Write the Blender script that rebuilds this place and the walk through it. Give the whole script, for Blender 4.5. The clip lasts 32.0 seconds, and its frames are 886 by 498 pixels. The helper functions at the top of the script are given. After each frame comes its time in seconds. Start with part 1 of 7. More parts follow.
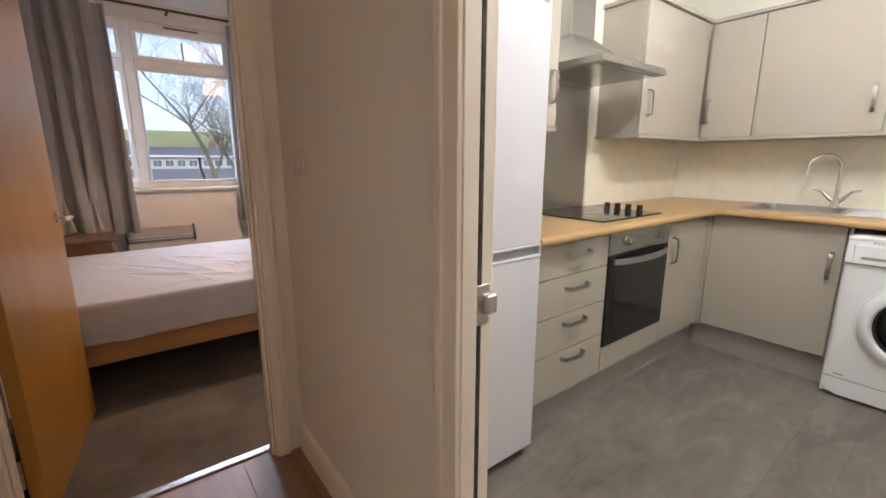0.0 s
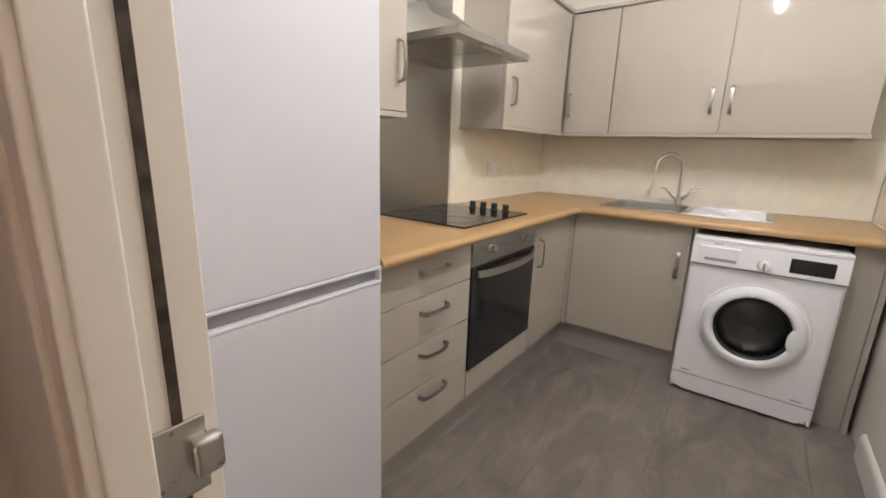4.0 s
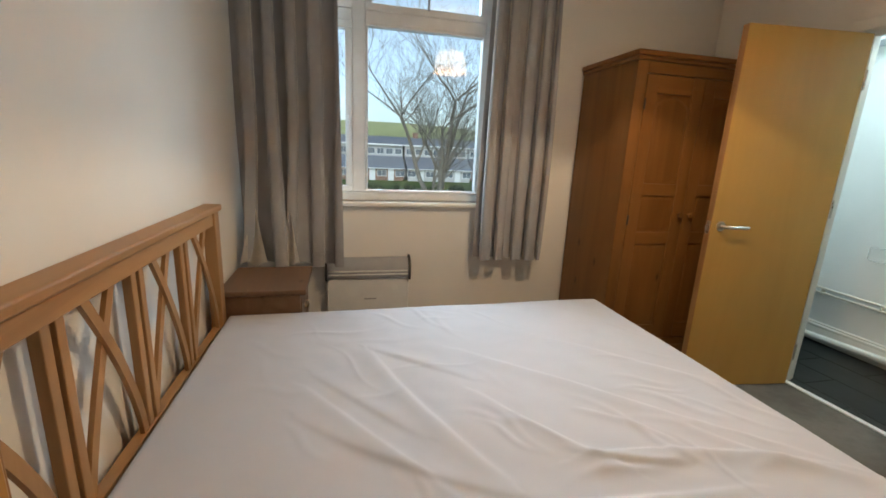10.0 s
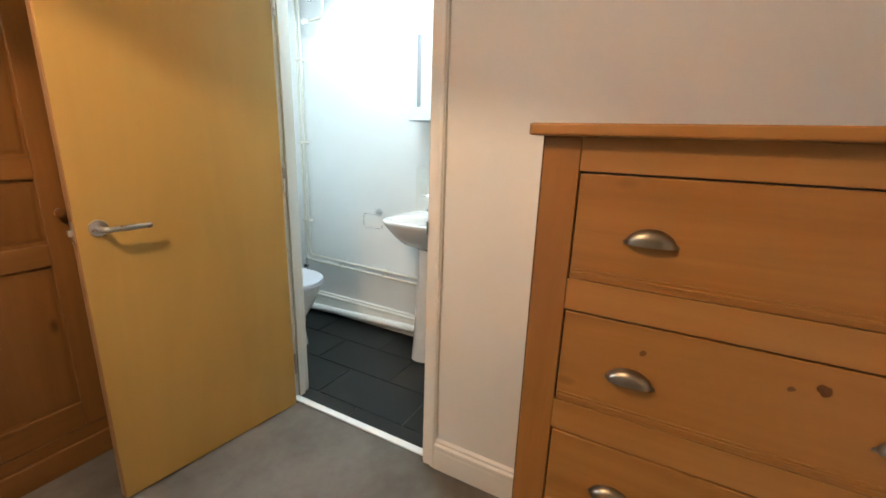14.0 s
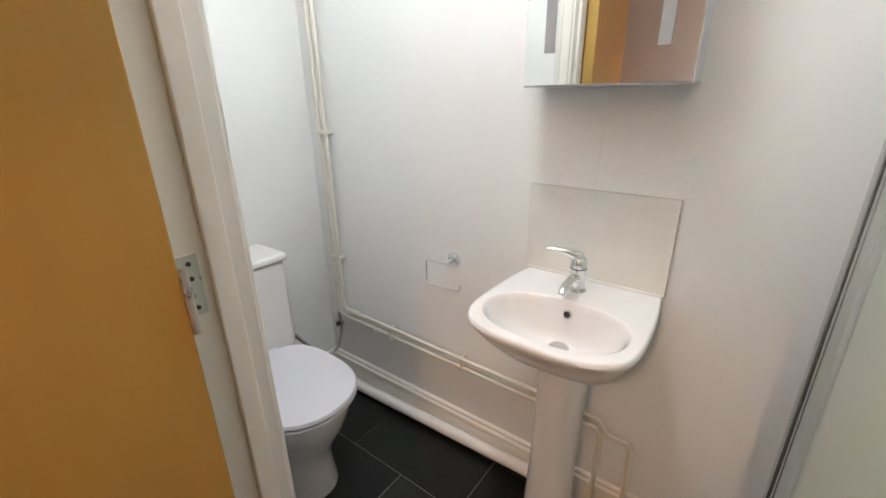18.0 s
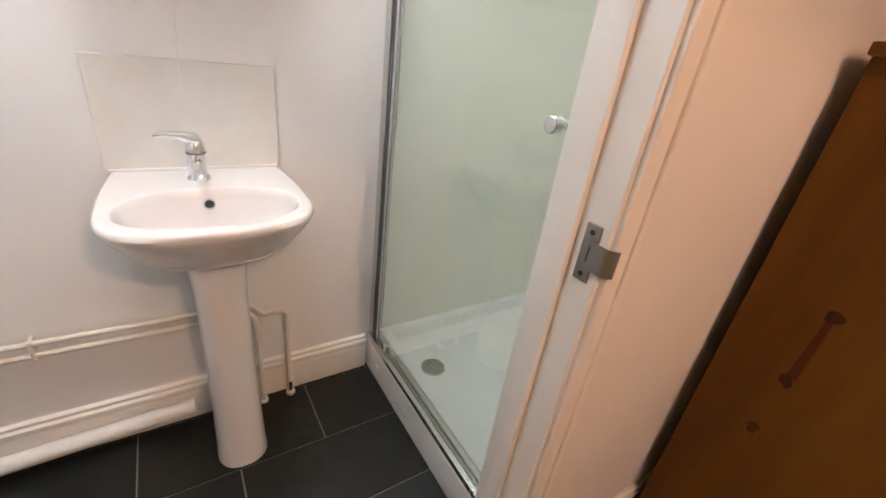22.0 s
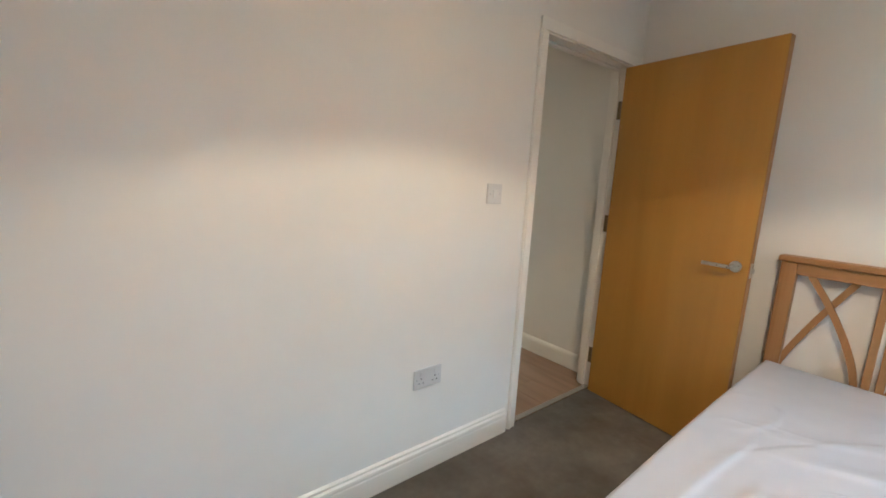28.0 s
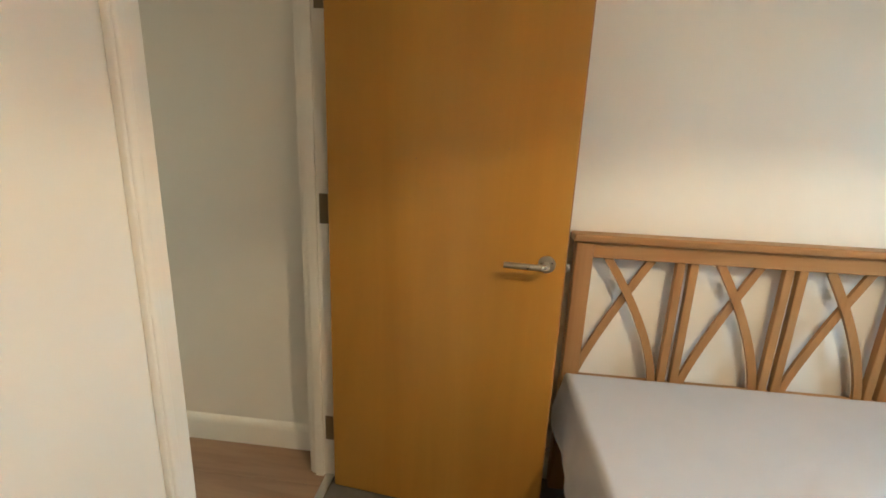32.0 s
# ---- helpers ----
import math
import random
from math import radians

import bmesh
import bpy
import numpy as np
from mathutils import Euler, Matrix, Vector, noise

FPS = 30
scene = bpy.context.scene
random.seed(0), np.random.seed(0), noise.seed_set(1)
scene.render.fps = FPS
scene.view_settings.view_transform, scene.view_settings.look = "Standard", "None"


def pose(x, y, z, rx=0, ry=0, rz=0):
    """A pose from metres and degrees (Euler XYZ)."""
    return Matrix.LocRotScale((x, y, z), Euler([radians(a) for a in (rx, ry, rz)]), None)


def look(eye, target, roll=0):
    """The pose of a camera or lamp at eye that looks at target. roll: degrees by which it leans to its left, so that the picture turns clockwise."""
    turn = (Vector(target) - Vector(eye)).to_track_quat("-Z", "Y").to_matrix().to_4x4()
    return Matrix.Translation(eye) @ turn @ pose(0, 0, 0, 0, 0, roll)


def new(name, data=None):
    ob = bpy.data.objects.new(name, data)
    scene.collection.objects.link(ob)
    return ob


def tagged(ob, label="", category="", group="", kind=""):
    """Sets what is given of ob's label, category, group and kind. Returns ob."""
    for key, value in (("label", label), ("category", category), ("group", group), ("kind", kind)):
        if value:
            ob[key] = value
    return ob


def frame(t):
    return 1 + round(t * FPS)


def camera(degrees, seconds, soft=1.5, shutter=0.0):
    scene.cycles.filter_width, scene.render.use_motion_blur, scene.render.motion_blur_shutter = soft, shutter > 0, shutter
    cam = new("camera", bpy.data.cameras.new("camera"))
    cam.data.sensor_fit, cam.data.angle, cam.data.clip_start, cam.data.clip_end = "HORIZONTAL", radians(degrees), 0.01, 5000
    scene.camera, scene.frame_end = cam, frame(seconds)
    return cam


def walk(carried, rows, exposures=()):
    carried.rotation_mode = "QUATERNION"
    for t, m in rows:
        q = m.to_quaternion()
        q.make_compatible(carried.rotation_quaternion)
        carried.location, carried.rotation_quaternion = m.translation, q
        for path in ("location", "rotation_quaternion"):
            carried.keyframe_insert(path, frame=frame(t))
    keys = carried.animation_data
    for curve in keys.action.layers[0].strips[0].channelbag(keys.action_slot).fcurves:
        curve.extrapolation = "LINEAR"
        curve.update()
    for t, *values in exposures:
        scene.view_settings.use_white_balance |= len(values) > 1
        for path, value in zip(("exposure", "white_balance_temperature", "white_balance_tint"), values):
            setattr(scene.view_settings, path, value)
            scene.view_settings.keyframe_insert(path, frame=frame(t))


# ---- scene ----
cam = camera(93.5, 32.0, 1.7)
PATH = [
    (0, (0.496, -1.745, 1.215), (1.681, -0.187, 0.803), -0.0),
    (0.5, (0.59, -1.64, 1.183), (1.998, -0.254, 0.873), 0.6),
    (1, (0.771, -1.591, 1.251), (2.251, -0.264, 1.029), 0.6),
    (1.5, (0.885, -1.563, 1.286), (2.452, -0.332, 1.113), 0.6),
    (2, (0.921, -1.572, 1.304), (2.57, -0.459, 1.106), 0.6),
    (2.5, (0.932, -1.594, 1.288), (2.648, -0.596, 1.047), 0.7),
    (4.5, (0.89, -1.524, 1.227), (2.277, -0.198, 0.664), 2.0),
    (5, (0.812, -1.454, 1.205), (1.909, 0.106, 0.602), 2.9),
    (5.5, (0.7, -1.378, 1.188), (1.462, 0.362, 0.56), 3.1),
    (6, (0.601, -1.228, 1.202), (1.02, 0.62, 0.562), 1.5),
    (6.5, (0.457, -0.992, 1.225), (0.674, 0.9, 0.613), 1.7),
    (7, (0.415, -0.834, 1.228), (0.552, 1.084, 0.681), 1.8),
    (7.5, (0.484, -0.558, 1.261), (0.591, 1.374, 0.756), 2.4),
    (8, (0.490, -0.278, 1.291), (0.642, 1.664, 0.827), 2.8),
    (8.5, (0.534, -0.074, 1.279), (0.719, 1.876, 0.874), 3.0),
    (9, (0.519, 0.184, 1.305), (0.785, 2.13, 0.927), 3.2),
    (9.5, (0.579, 0.276, 1.312), (0.883, 2.211, 0.907), 2.9),
    (10, (0.587, 0.334, 1.306), (1.042, 2.228, 0.849), 2.6),
    (10.5, (0.586, 0.347, 1.285), (1.273, 2.155, 0.776), 2.2),
    (11, (0.622, 0.342, 1.276), (1.573, 2.009, 0.711), 1.9),
    (11.5, (0.677, 0.343, 1.265), (1.897, 1.811, 0.667), 1.7),
    (12, (0.808, 0.378, 1.254), (2.259, 1.612, 0.646), 1.7),
    (12.5, (1.055, 0.459, 1.265), (2.675, 1.466, 0.662), 1.8),
    (13, (1.348, 0.522, 1.255), (3.069, 1.355, 0.666), 2.0),
    (13.5, (1.648, 0.595, 1.259), (3.388, 1.404, 0.696), 2.3),
    (14, (1.985, 0.660, 1.268), (3.690, 1.576, 0.764), 1.9),
    (14.5, (2.234, 0.756, 1.286), (3.872, 1.815, 0.845), 1.7),
    (15, (2.426, 0.946, 1.324), (4.006, 2.119, 0.962), 1.0),
    (15.5, (2.534, 1.106, 1.321), (4.086, 2.338, 1.049), 0.2),
    (17.5, (3.016, 1.455, 1.417), (4.496, 2.659, 0.819), -1.6),
    (18, (3.018, 1.496, 1.352), (4.515, 2.628, 0.66), -0.9),
    (18.5, (3.034, 1.465, 1.315), (4.476, 2.579, 0.49), -0.9),
    (19, (3.026, 1.496, 1.283), (4.479, 2.458, 0.302), 0.3),
    (19.5, (3.021, 1.568, 1.21), (4.562, 2.223, 0.117), 3.2),
    (20, (3.006, 1.681, 1.19), (4.619, 1.94, 0.037), 4.5),
    (20.5, (3.029, 1.776, 1.156), (4.656, 1.585, 0.009), 6.5),
    (21, (3.027, 1.822, 1.163), (4.613, 1.282, 0.071), 7.4),
    (21.5, (2.963, 1.865, 1.193), (4.489, 1.042, 0.197), 8.0),
    (22, (2.916, 1.875, 1.22), (4.385, 0.847, 0.334), 7.8),
    (22.5, (2.891, 1.862, 1.257), (4.315, 0.695, 0.477), 7.0),
    (23, (2.878, 1.847, 1.281), (4.259, 0.572, 0.596), 6.3),
    (23.5, (2.862, 1.835, 1.303), (4.198, 0.47, 0.71), 5.5),
    (24, (2.841, 1.825, 1.334), (4.113, 0.369, 0.823), 4.6),
    (24.5, (2.809, 1.805, 1.371), (3.956, 0.234, 0.907), 4.0),
    (25, (2.799, 1.737, 1.333), (3.604, -0.057, 0.968), 3.7),
    (25.5, (2.711, 1.615, 1.375), (3.229, -0.275, 0.977), 5.2),
    (26, (2.592, 1.499, 1.338), (2.812, -0.46, 1.004), 4.1),
    (26.5, (2.492, 1.395, 1.328), (2.351, -0.573, 1.0), 4.0),
    (28.5, (2.531, 1.35, 1.311), (1.02, 0.087, 0.96), 2.8),
    (29, (2.459, 1.42, 1.312), (0.758, 0.432, 0.955), 2.7),
    (29.5, (2.427, 1.478, 1.319), (0.609, 0.726, 0.96), 2.6),
    (30, (2.35, 1.413, 1.311), (0.463, 0.862, 0.946), 2.5),
    (30.5, (2.194, 1.182, 1.334), (0.275, 0.771, 0.948), 2.0),
    (31, (2.023, 0.912, 1.321), (0.09, 0.62, 0.9), 1.8),
    (31.5, (1.813, 0.682, 1.301), (-0.124, 0.463, 0.855), 1.8),
    (32, (1.489, 0.529, 1.302), (-0.446, 0.335, 0.834), 2.4),
]
EXPOSURES = [
    (0.0, 0.15, 5650, 12),
    (1.0, -0.22, 5650, 14),
    (2.5, -0.37, 5450, 11),
    (5.0, 0.24, 6000, 18),
    (6.0, 0.5, 6150, 14),
    (7.0, 0.6, 5500, -11),
    (8.0, 0.62, 5400, -11),
    (9.0, 0.14, 5450, -6),
    (11.0, -0.08, 5650, -4),
    (13.0, 0.34, 6050, 3),
    (14.0, 0.44, 5550, 2),
    (15.0, 0.1, 5450, -2),
    (18.0, -0.06, 6500, 19),
    (20.0, 0.24, 6200, 19),
    (22.0, 0.16, 6600, 25),
    (24.0, 0.05, 6400, 29),
    (25.0, -0.12, 6900, 34),
    (26.0, 0.45, 5080, 8),
    (29.0, 0.2, 4850, -7),
    (30.0, 0.3, 5150, -6),
    (31.0, 0.3, 5350, -7),
    (32.0, 0.46, 5400, -11),
]
walk(cam, [(t, look(eye, target, roll)) for t, eye, target, roll in PATH], EXPOSURES)

# ---------- world and lights ----------
world = bpy.data.worlds.new("overcast sky")
scene.world = world
world.use_nodes = True
wn = world.node_tree
sky = wn.nodes.new("ShaderNodeTexSky")
sky.sky_type, sky.sun_disc = "NISHITA", False
sky.sun_elevation, sky.sun_rotation = radians(34), radians(200)
sky.air_density, sky.dust_density, sky.ozone_density = 1.0, 2.0, 1.6
pale = wn.nodes.new("ShaderNodeHueSaturation")
pale.inputs["Saturation"].default_value, pale.inputs["Value"].default_value = 0.55, 1.35
wn.links.new(sky.outputs["Color"], pale.inputs["Color"])
wn.links.new(pale.outputs["Color"], wn.nodes["Background"].inputs["Color"])
wn.nodes["Background"].inputs["Strength"].default_value = 0.15


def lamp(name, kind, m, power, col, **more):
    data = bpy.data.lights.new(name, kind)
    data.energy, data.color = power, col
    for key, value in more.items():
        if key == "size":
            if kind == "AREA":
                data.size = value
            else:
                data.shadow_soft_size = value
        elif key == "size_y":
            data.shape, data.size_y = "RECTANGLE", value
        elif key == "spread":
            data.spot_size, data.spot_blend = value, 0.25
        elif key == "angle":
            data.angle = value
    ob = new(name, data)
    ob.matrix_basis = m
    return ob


lamp("sun", "SUN", pose(0, 0, 10, 56, 0, -20), 0.8, (1.0, 0.95, 0.88), angle=radians(20))
# Three unseen area lamps added outside the window to boost the daylight indoors.
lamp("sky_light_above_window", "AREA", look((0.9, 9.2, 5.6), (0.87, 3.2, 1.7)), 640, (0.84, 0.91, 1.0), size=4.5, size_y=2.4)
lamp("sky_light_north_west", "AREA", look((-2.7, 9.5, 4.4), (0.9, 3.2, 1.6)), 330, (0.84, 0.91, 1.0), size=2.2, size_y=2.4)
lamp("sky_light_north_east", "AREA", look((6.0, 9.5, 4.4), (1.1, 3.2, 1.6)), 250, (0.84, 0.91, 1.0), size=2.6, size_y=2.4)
lamp("bedroom_bulb", "POINT", pose(1.67, 1.47, 2.2), 50, (1.0, 0.66, 0.40), size=0.011)
for k in range(4):
    lamp("kitchen_spot_bulb", "POINT", pose(2.13 + 0.18 * k, -1.46, 2.455), 18, (1.0, 0.93, 0.82), size=0.018)
lamp("hall_bulb", "POINT", pose(0.48, -2.9, 2.06), 9.5, (1.0, 0.62, 0.36), size=0.06)
lamp("bathroom_lamp", "POINT", pose(3.70, 1.98, 2.40), 29, (0.90, 0.99, 0.97), size=0.11)

# ---------- helpers ----------
def link(nt, a, b):
    nt.links.new(a, b)


def base_mat(name, rough=0.5, metal=0.0, spec=0.5):
    m = bpy.data.materials.new(name)
    m.use_nodes = True
    nt = m.node_tree
    b = nt.nodes["Principled BSDF"]
    b.inputs["Roughness"].default_value = rough
    b.inputs["Metallic"].default_value = metal
    b.inputs["Specular IOR Level"].default_value = spec
    return m, nt, b


def coords(nt, scale=(1, 1, 1), rot=(0, 0, 0)):
    tc = nt.nodes.new("ShaderNodeTexCoord")
    mp = nt.nodes.new("ShaderNodeMapping")
    mp.inputs["Scale"].default_value = scale
    mp.inputs["Rotation"].default_value = rot
    link(nt, tc.outputs["Object"], mp.inputs["Vector"])
    return mp.outputs["Vector"]


def tex_noise(nt, vec, scale, detail=4.0, rough=0.55, dist=0.0):
    n = nt.nodes.new("ShaderNodeTexNoise")
    n.inputs["Scale"].default_value = scale
    n.inputs["Detail"].default_value = detail
    n.inputs["Roughness"].default_value = rough
    n.inputs["Distortion"].default_value = dist
    link(nt, vec, n.inputs["Vector"])
    return n.outputs["Fac"]


def ramp(nt, fac, stops):
    r = nt.nodes.new("ShaderNodeValToRGB")
    e = r.color_ramp.elements
    while len(e) < len(stops):
        e.new(0.5)
    for el, (p, c) in zip(e, stops):
        el.position = p
        el.color = (*c, 1)
    link(nt, fac, r.inputs["Fac"])
    return r.outputs["Color"]


def mix(nt, fac, a, b, mode="MIX"):
    n = nt.nodes.new("ShaderNodeMix")
    n.data_type, n.blend_type = "RGBA", mode
    for sock, v in ((n.inputs["Factor"], fac), (n.inputs["A"], a), (n.inputs["B"], b)):
        if isinstance(v, (int, float)):
            sock.default_value = v
        elif isinstance(v, tuple):
            sock.default_value = (*v, 1)
        else:
            link(nt, v, sock)
    return n.outputs["Result"]


def bump(nt, b, height, strength=0.2, dist=0.01):
    n = nt.nodes.new("ShaderNodeBump")
    n.inputs["Strength"].default_value = strength
    n.inputs["Distance"].default_value = dist
    link(nt, height, n.inputs["Height"])
    link(nt, n.outputs["Normal"], b.inputs["Normal"])


def maprange(nt, fac, a, b):
    n = nt.nodes.new("ShaderNodeMapRange")
    n.inputs["To Min"].default_value, n.inputs["To Max"].default_value = a, b
    link(nt, fac, n.inputs["Value"])
    return n.outputs["Result"]


def paint(name, col, rough=0.6, vary=0.05, fine=220, strength=0.06, blotch=1.3):
    """A painted or plain surface: faint large blotches, fine roller stipple."""
    m, nt, b = base_mat(name, rough)
    v = coords(nt)
    big = tex_noise(nt, v, blotch, 5, 0.6)
    lo = tuple(c * (1 - vary) for c in col)
    hi = tuple(min(1, c * (1 + vary)) for c in col)
    link(nt, ramp(nt, big, [(0.3, lo), (0.7, hi)]), b.inputs["Base Color"])
    link(nt, maprange(nt, tex_noise(nt, v, 9, 3), rough - 0.08, rough + 0.08), b.inputs["Roughness"])
    bump(nt, b, tex_noise(nt, v, fine, 3), strength, 0.004)
    return m


def wood(name, dark, mid, light, axis=2, rough=0.42, grain=1.0, knots=0.0, gloss=0.3, strength=0.08, uneven=0.11):
    """Timber with the grain along an axis, cathedral streaks and, on demand, knots."""
    m, nt, b = base_mat(name, rough, 0, gloss)
    sc = [7.0 * grain] * 3
    sc[axis] = 0.55 * grain
    tc = nt.nodes.new("ShaderNodeTexCoord")
    info = nt.nodes.new("ShaderNodeObjectInfo")
    off = nt.nodes.new("ShaderNodeVectorMath")
    off.operation = "MULTIPLY_ADD"
    link(nt, info.outputs["Random"], off.inputs[0])
    off.inputs[1].default_value = (13.1, 7.7, 5.3)
    link(nt, tc.outputs["Object"], off.inputs[2])
    mp = nt.nodes.new("ShaderNodeMapping")
    mp.inputs["Scale"].default_value = sc
    link(nt, off.outputs[0], mp.inputs["Vector"])
    v = mp.outputs["Vector"]
    broad = tex_noise(nt, v, 1.0, 6, 0.6, 1.2)
    sc2 = [90.0] * 3
    sc2[axis] = 3.0
    mp2 = nt.nodes.new("ShaderNodeMapping")
    mp2.inputs["Scale"].default_value = sc2
    link(nt, off.outputs[0], mp2.inputs["Vector"])
    fine = tex_noise(nt, mp2.outputs["Vector"], 1.0, 3, 0.6)
    col = ramp(nt, broad, [(0.28, dark), (0.5, mid), (0.74, light)])
    col = mix(nt, maprange(nt, fine, 0.0, 0.35), col, dark)
    if knots:
        mk = nt.nodes.new("ShaderNodeMapping")
        ks = [5.0] * 3
        ks[axis] = 2.4
        mk.inputs["Scale"].default_value = ks
        link(nt, off.outputs[0], mk.inputs["Vector"])
        vo = nt.nodes.new("ShaderNodeTexVoronoi")
        vo.inputs["Scale"].default_value = 1.0
        link(nt, mk.outputs["Vector"], vo.inputs["Vector"])
        k = ramp(nt, vo.outputs["Distance"], [(0.02, (knots,) * 3), (0.085, (0.0,) * 3)])
        col = mix(nt, k, col, tuple(c * 0.35 for c in dark))
    link(nt, col, b.inputs["Base Color"])
    link(nt, maprange(nt, broad, rough - uneven, rough + uneven), b.inputs["Roughness"])
    bump(nt, b, fine, strength, 0.003)
    return m


def metal(name, col, rough=0.25, axis=None, vary=0.1):
    m, nt, b = base_mat(name, rough, 1.0)
    sc = [40.0] * 3
    if axis is not None:
        sc = [300.0] * 3
        sc[axis] = 2.0
    v = coords(nt, tuple(sc))
    n = tex_noise(nt, v, 1.0, 3)
    link(nt, ramp(nt, n, [(0.2, tuple(c * (1 - vary) for c in col)), (0.8, col)]), b.inputs["Base Color"])
    link(nt, maprange(nt, n, rough * 0.75, rough * 1.35), b.inputs["Roughness"])
    return m


def plain(name, col, rough=0.4, spec=0.5, coat=0.0, vary=0.04, scale=12):
    m, nt, b = base_mat(name, rough, 0, spec)
    b.inputs["Coat Weight"].default_value = coat
    b.inputs["Coat Roughness"].default_value = 0.06
    v = coords(nt)
    n = tex_noise(nt, v, scale, 4)
    link(nt, ramp(nt, n, [(0.3, tuple(c * (1 - vary) for c in col)), (0.7, tuple(min(1, c * (1 + vary)) for c in col))]), b.inputs["Base Color"])
    link(nt, maprange(nt, n, max(0.02, rough - 0.05), rough + 0.06), b.inputs["Roughness"])
    return m


def cloth(name, col, rough=0.9, weave=500, vary=0.08, fold=6):
    m, nt, b = base_mat(name, rough, 0, 0.2)
    b.inputs["Sheen Weight"].default_value = 0.15
    v = coords(nt)
    big = tex_noise(nt, v, fold, 4)
    fine = tex_noise(nt, v, weave, 2)
    c = ramp(nt, big, [(0.3, tuple(x * (1 - vary) for x in col)), (0.7, tuple(min(1, x * (1 + vary)) for x in col))])
    c = mix(nt, maprange(nt, fine, 0.0, 0.25), c, tuple(x * 0.75 for x in col))
    link(nt, c, b.inputs["Base Color"])
    bump(nt, b, fine, 0.12, 0.002)
    return m


def glass(name, tint=(1, 1, 1), rough=0.0):
    m, nt, b = base_mat(name, rough)
    b.inputs["Base Color"].default_value = (*tint, 1)
    b.inputs["Transmission Weight"].default_value = 1.0
    b.inputs["IOR"].default_value = 1.45
    return m


def glow(name, col, strength):
    m = bpy.data.materials.new(name)
    m.use_nodes = True
    nt = m.node_tree
    b = nt.nodes["Principled BSDF"]
    b.inputs["Base Color"].default_value = (*col, 1)
    b.inputs["Emission Color"].default_value = (*col, 1)
    b.inputs["Emission Strength"].default_value = strength
    return m


# ---------- mesh helpers ----------
def bm_box(bm, x0, y0, z0, x1, y1, z1, bevel=0.0, seg=2):
    """A box from corner to corner added to bm, with rounded edges."""
    r = bmesh.ops.create_cube(bm, size=1.0)
    vs = r["verts"]
    for v in vs:
        v.co = Vector((x0 + (v.co.x + 0.5) * (x1 - x0), y0 + (v.co.y + 0.5) * (y1 - y0), z0 + (v.co.z + 0.5) * (z1 - z0)))
    if bevel > 0:
        es = list({e for v in vs for e in v.link_edges})
        bmesh.ops.bevel(bm, geom=es, offset=bevel, segments=seg, affect="EDGES", profile=0.5)
    return bm


def box(x0, y0, z0, x1, y1, z1, bevel=0.0, seg=2):
    return bm_box(bmesh.new(), min(x0, x1), min(y0, y1), min(z0, z1), max(x0, x1), max(y0, y1), max(z0, z1), bevel, seg)


def bm_rod(bm, a, b, r, r2=None, seg=16):
    """A capped rod from a to b."""
    a, b = Vector(a), Vector(b)
    d = b - a
    res = bmesh.ops.create_cone(bm, cap_ends=True, segments=seg, radius1=r, radius2=r if r2 is None else r2, depth=d.length)
    m = Matrix.Translation((a + b) / 2) @ d.to_track_quat("Z", "Y").to_matrix().to_4x4()
    bmesh.ops.transform(bm, matrix=m, verts=res["verts"])
    return bm


def rod(a, b, r, r2=None, seg=16):
    return bm_rod(bmesh.new(), a, b, r, r2, seg)


def bm_tube(bm, pts, r, seg=10, caps=True):
    """A tube of constant or listed radius along points."""
    pts = [Vector(p) for p in pts]
    rs = r if isinstance(r, (list, tuple)) else [r] * len(pts)
    rings, up = [], None
    for i, p in enumerate(pts):
        t = (pts[min(i + 1, len(pts) - 1)] - pts[max(i - 1, 0)]).normalized()
        if up is None:
            up = t.orthogonal().normalized()
        up = (up - t * up.dot(t)).normalized()
        side = t.cross(up)
        rings.append([bm.verts.new(p + rs[i] * (math.cos(a) * up + math.sin(a) * side)) for a in [2 * math.pi * k / seg for k in range(seg)]])
    for a, b in zip(rings, rings[1:]):
        for k in range(seg):
            bm.faces.new((a[k], a[(k + 1) % seg], b[(k + 1) % seg], b[k]))
    if caps:
        bm.faces.new(rings[0][::-1])
        bm.faces.new(rings[-1])
    return bm


def tube(pts, r, seg=10):
    return bm_tube(bmesh.new(), pts, r, seg)


def arc(c, r, a0, a1, u, v, n=8):
    """Points on an arc round c in the plane of u and v, from a0 to a1 degrees."""
    c, u, v = Vector(c), Vector(u), Vector(v)
    return [c + r * (math.cos(radians(a0 + (a1 - a0) * i / n)) * u + math.sin(radians(a0 + (a1 - a0) * i / n)) * v) for i in range(n + 1)]


def lathe(profile, seg=32, sx=1.0, sy=1.0, bm=None):
    """A turned shape from (radius, height) pairs, stretched by sx, sy."""
    bm = bm or bmesh.new()
    rings = []
    for r, z in profile:
        rings.append([bm.verts.new((sx * r * math.cos(2 * math.pi * k / seg), sy * r * math.sin(2 * math.pi * k / seg), z)) for k in range(seg)])
    for a, b in zip(rings, rings[1:]):
        for k in range(seg):
            bm.faces.new((a[k], a[(k + 1) % seg], b[(k + 1) % seg], b[k]))
    bm.faces.new(rings[0][::-1])
    bm.faces.new(rings[-1])
    return bm


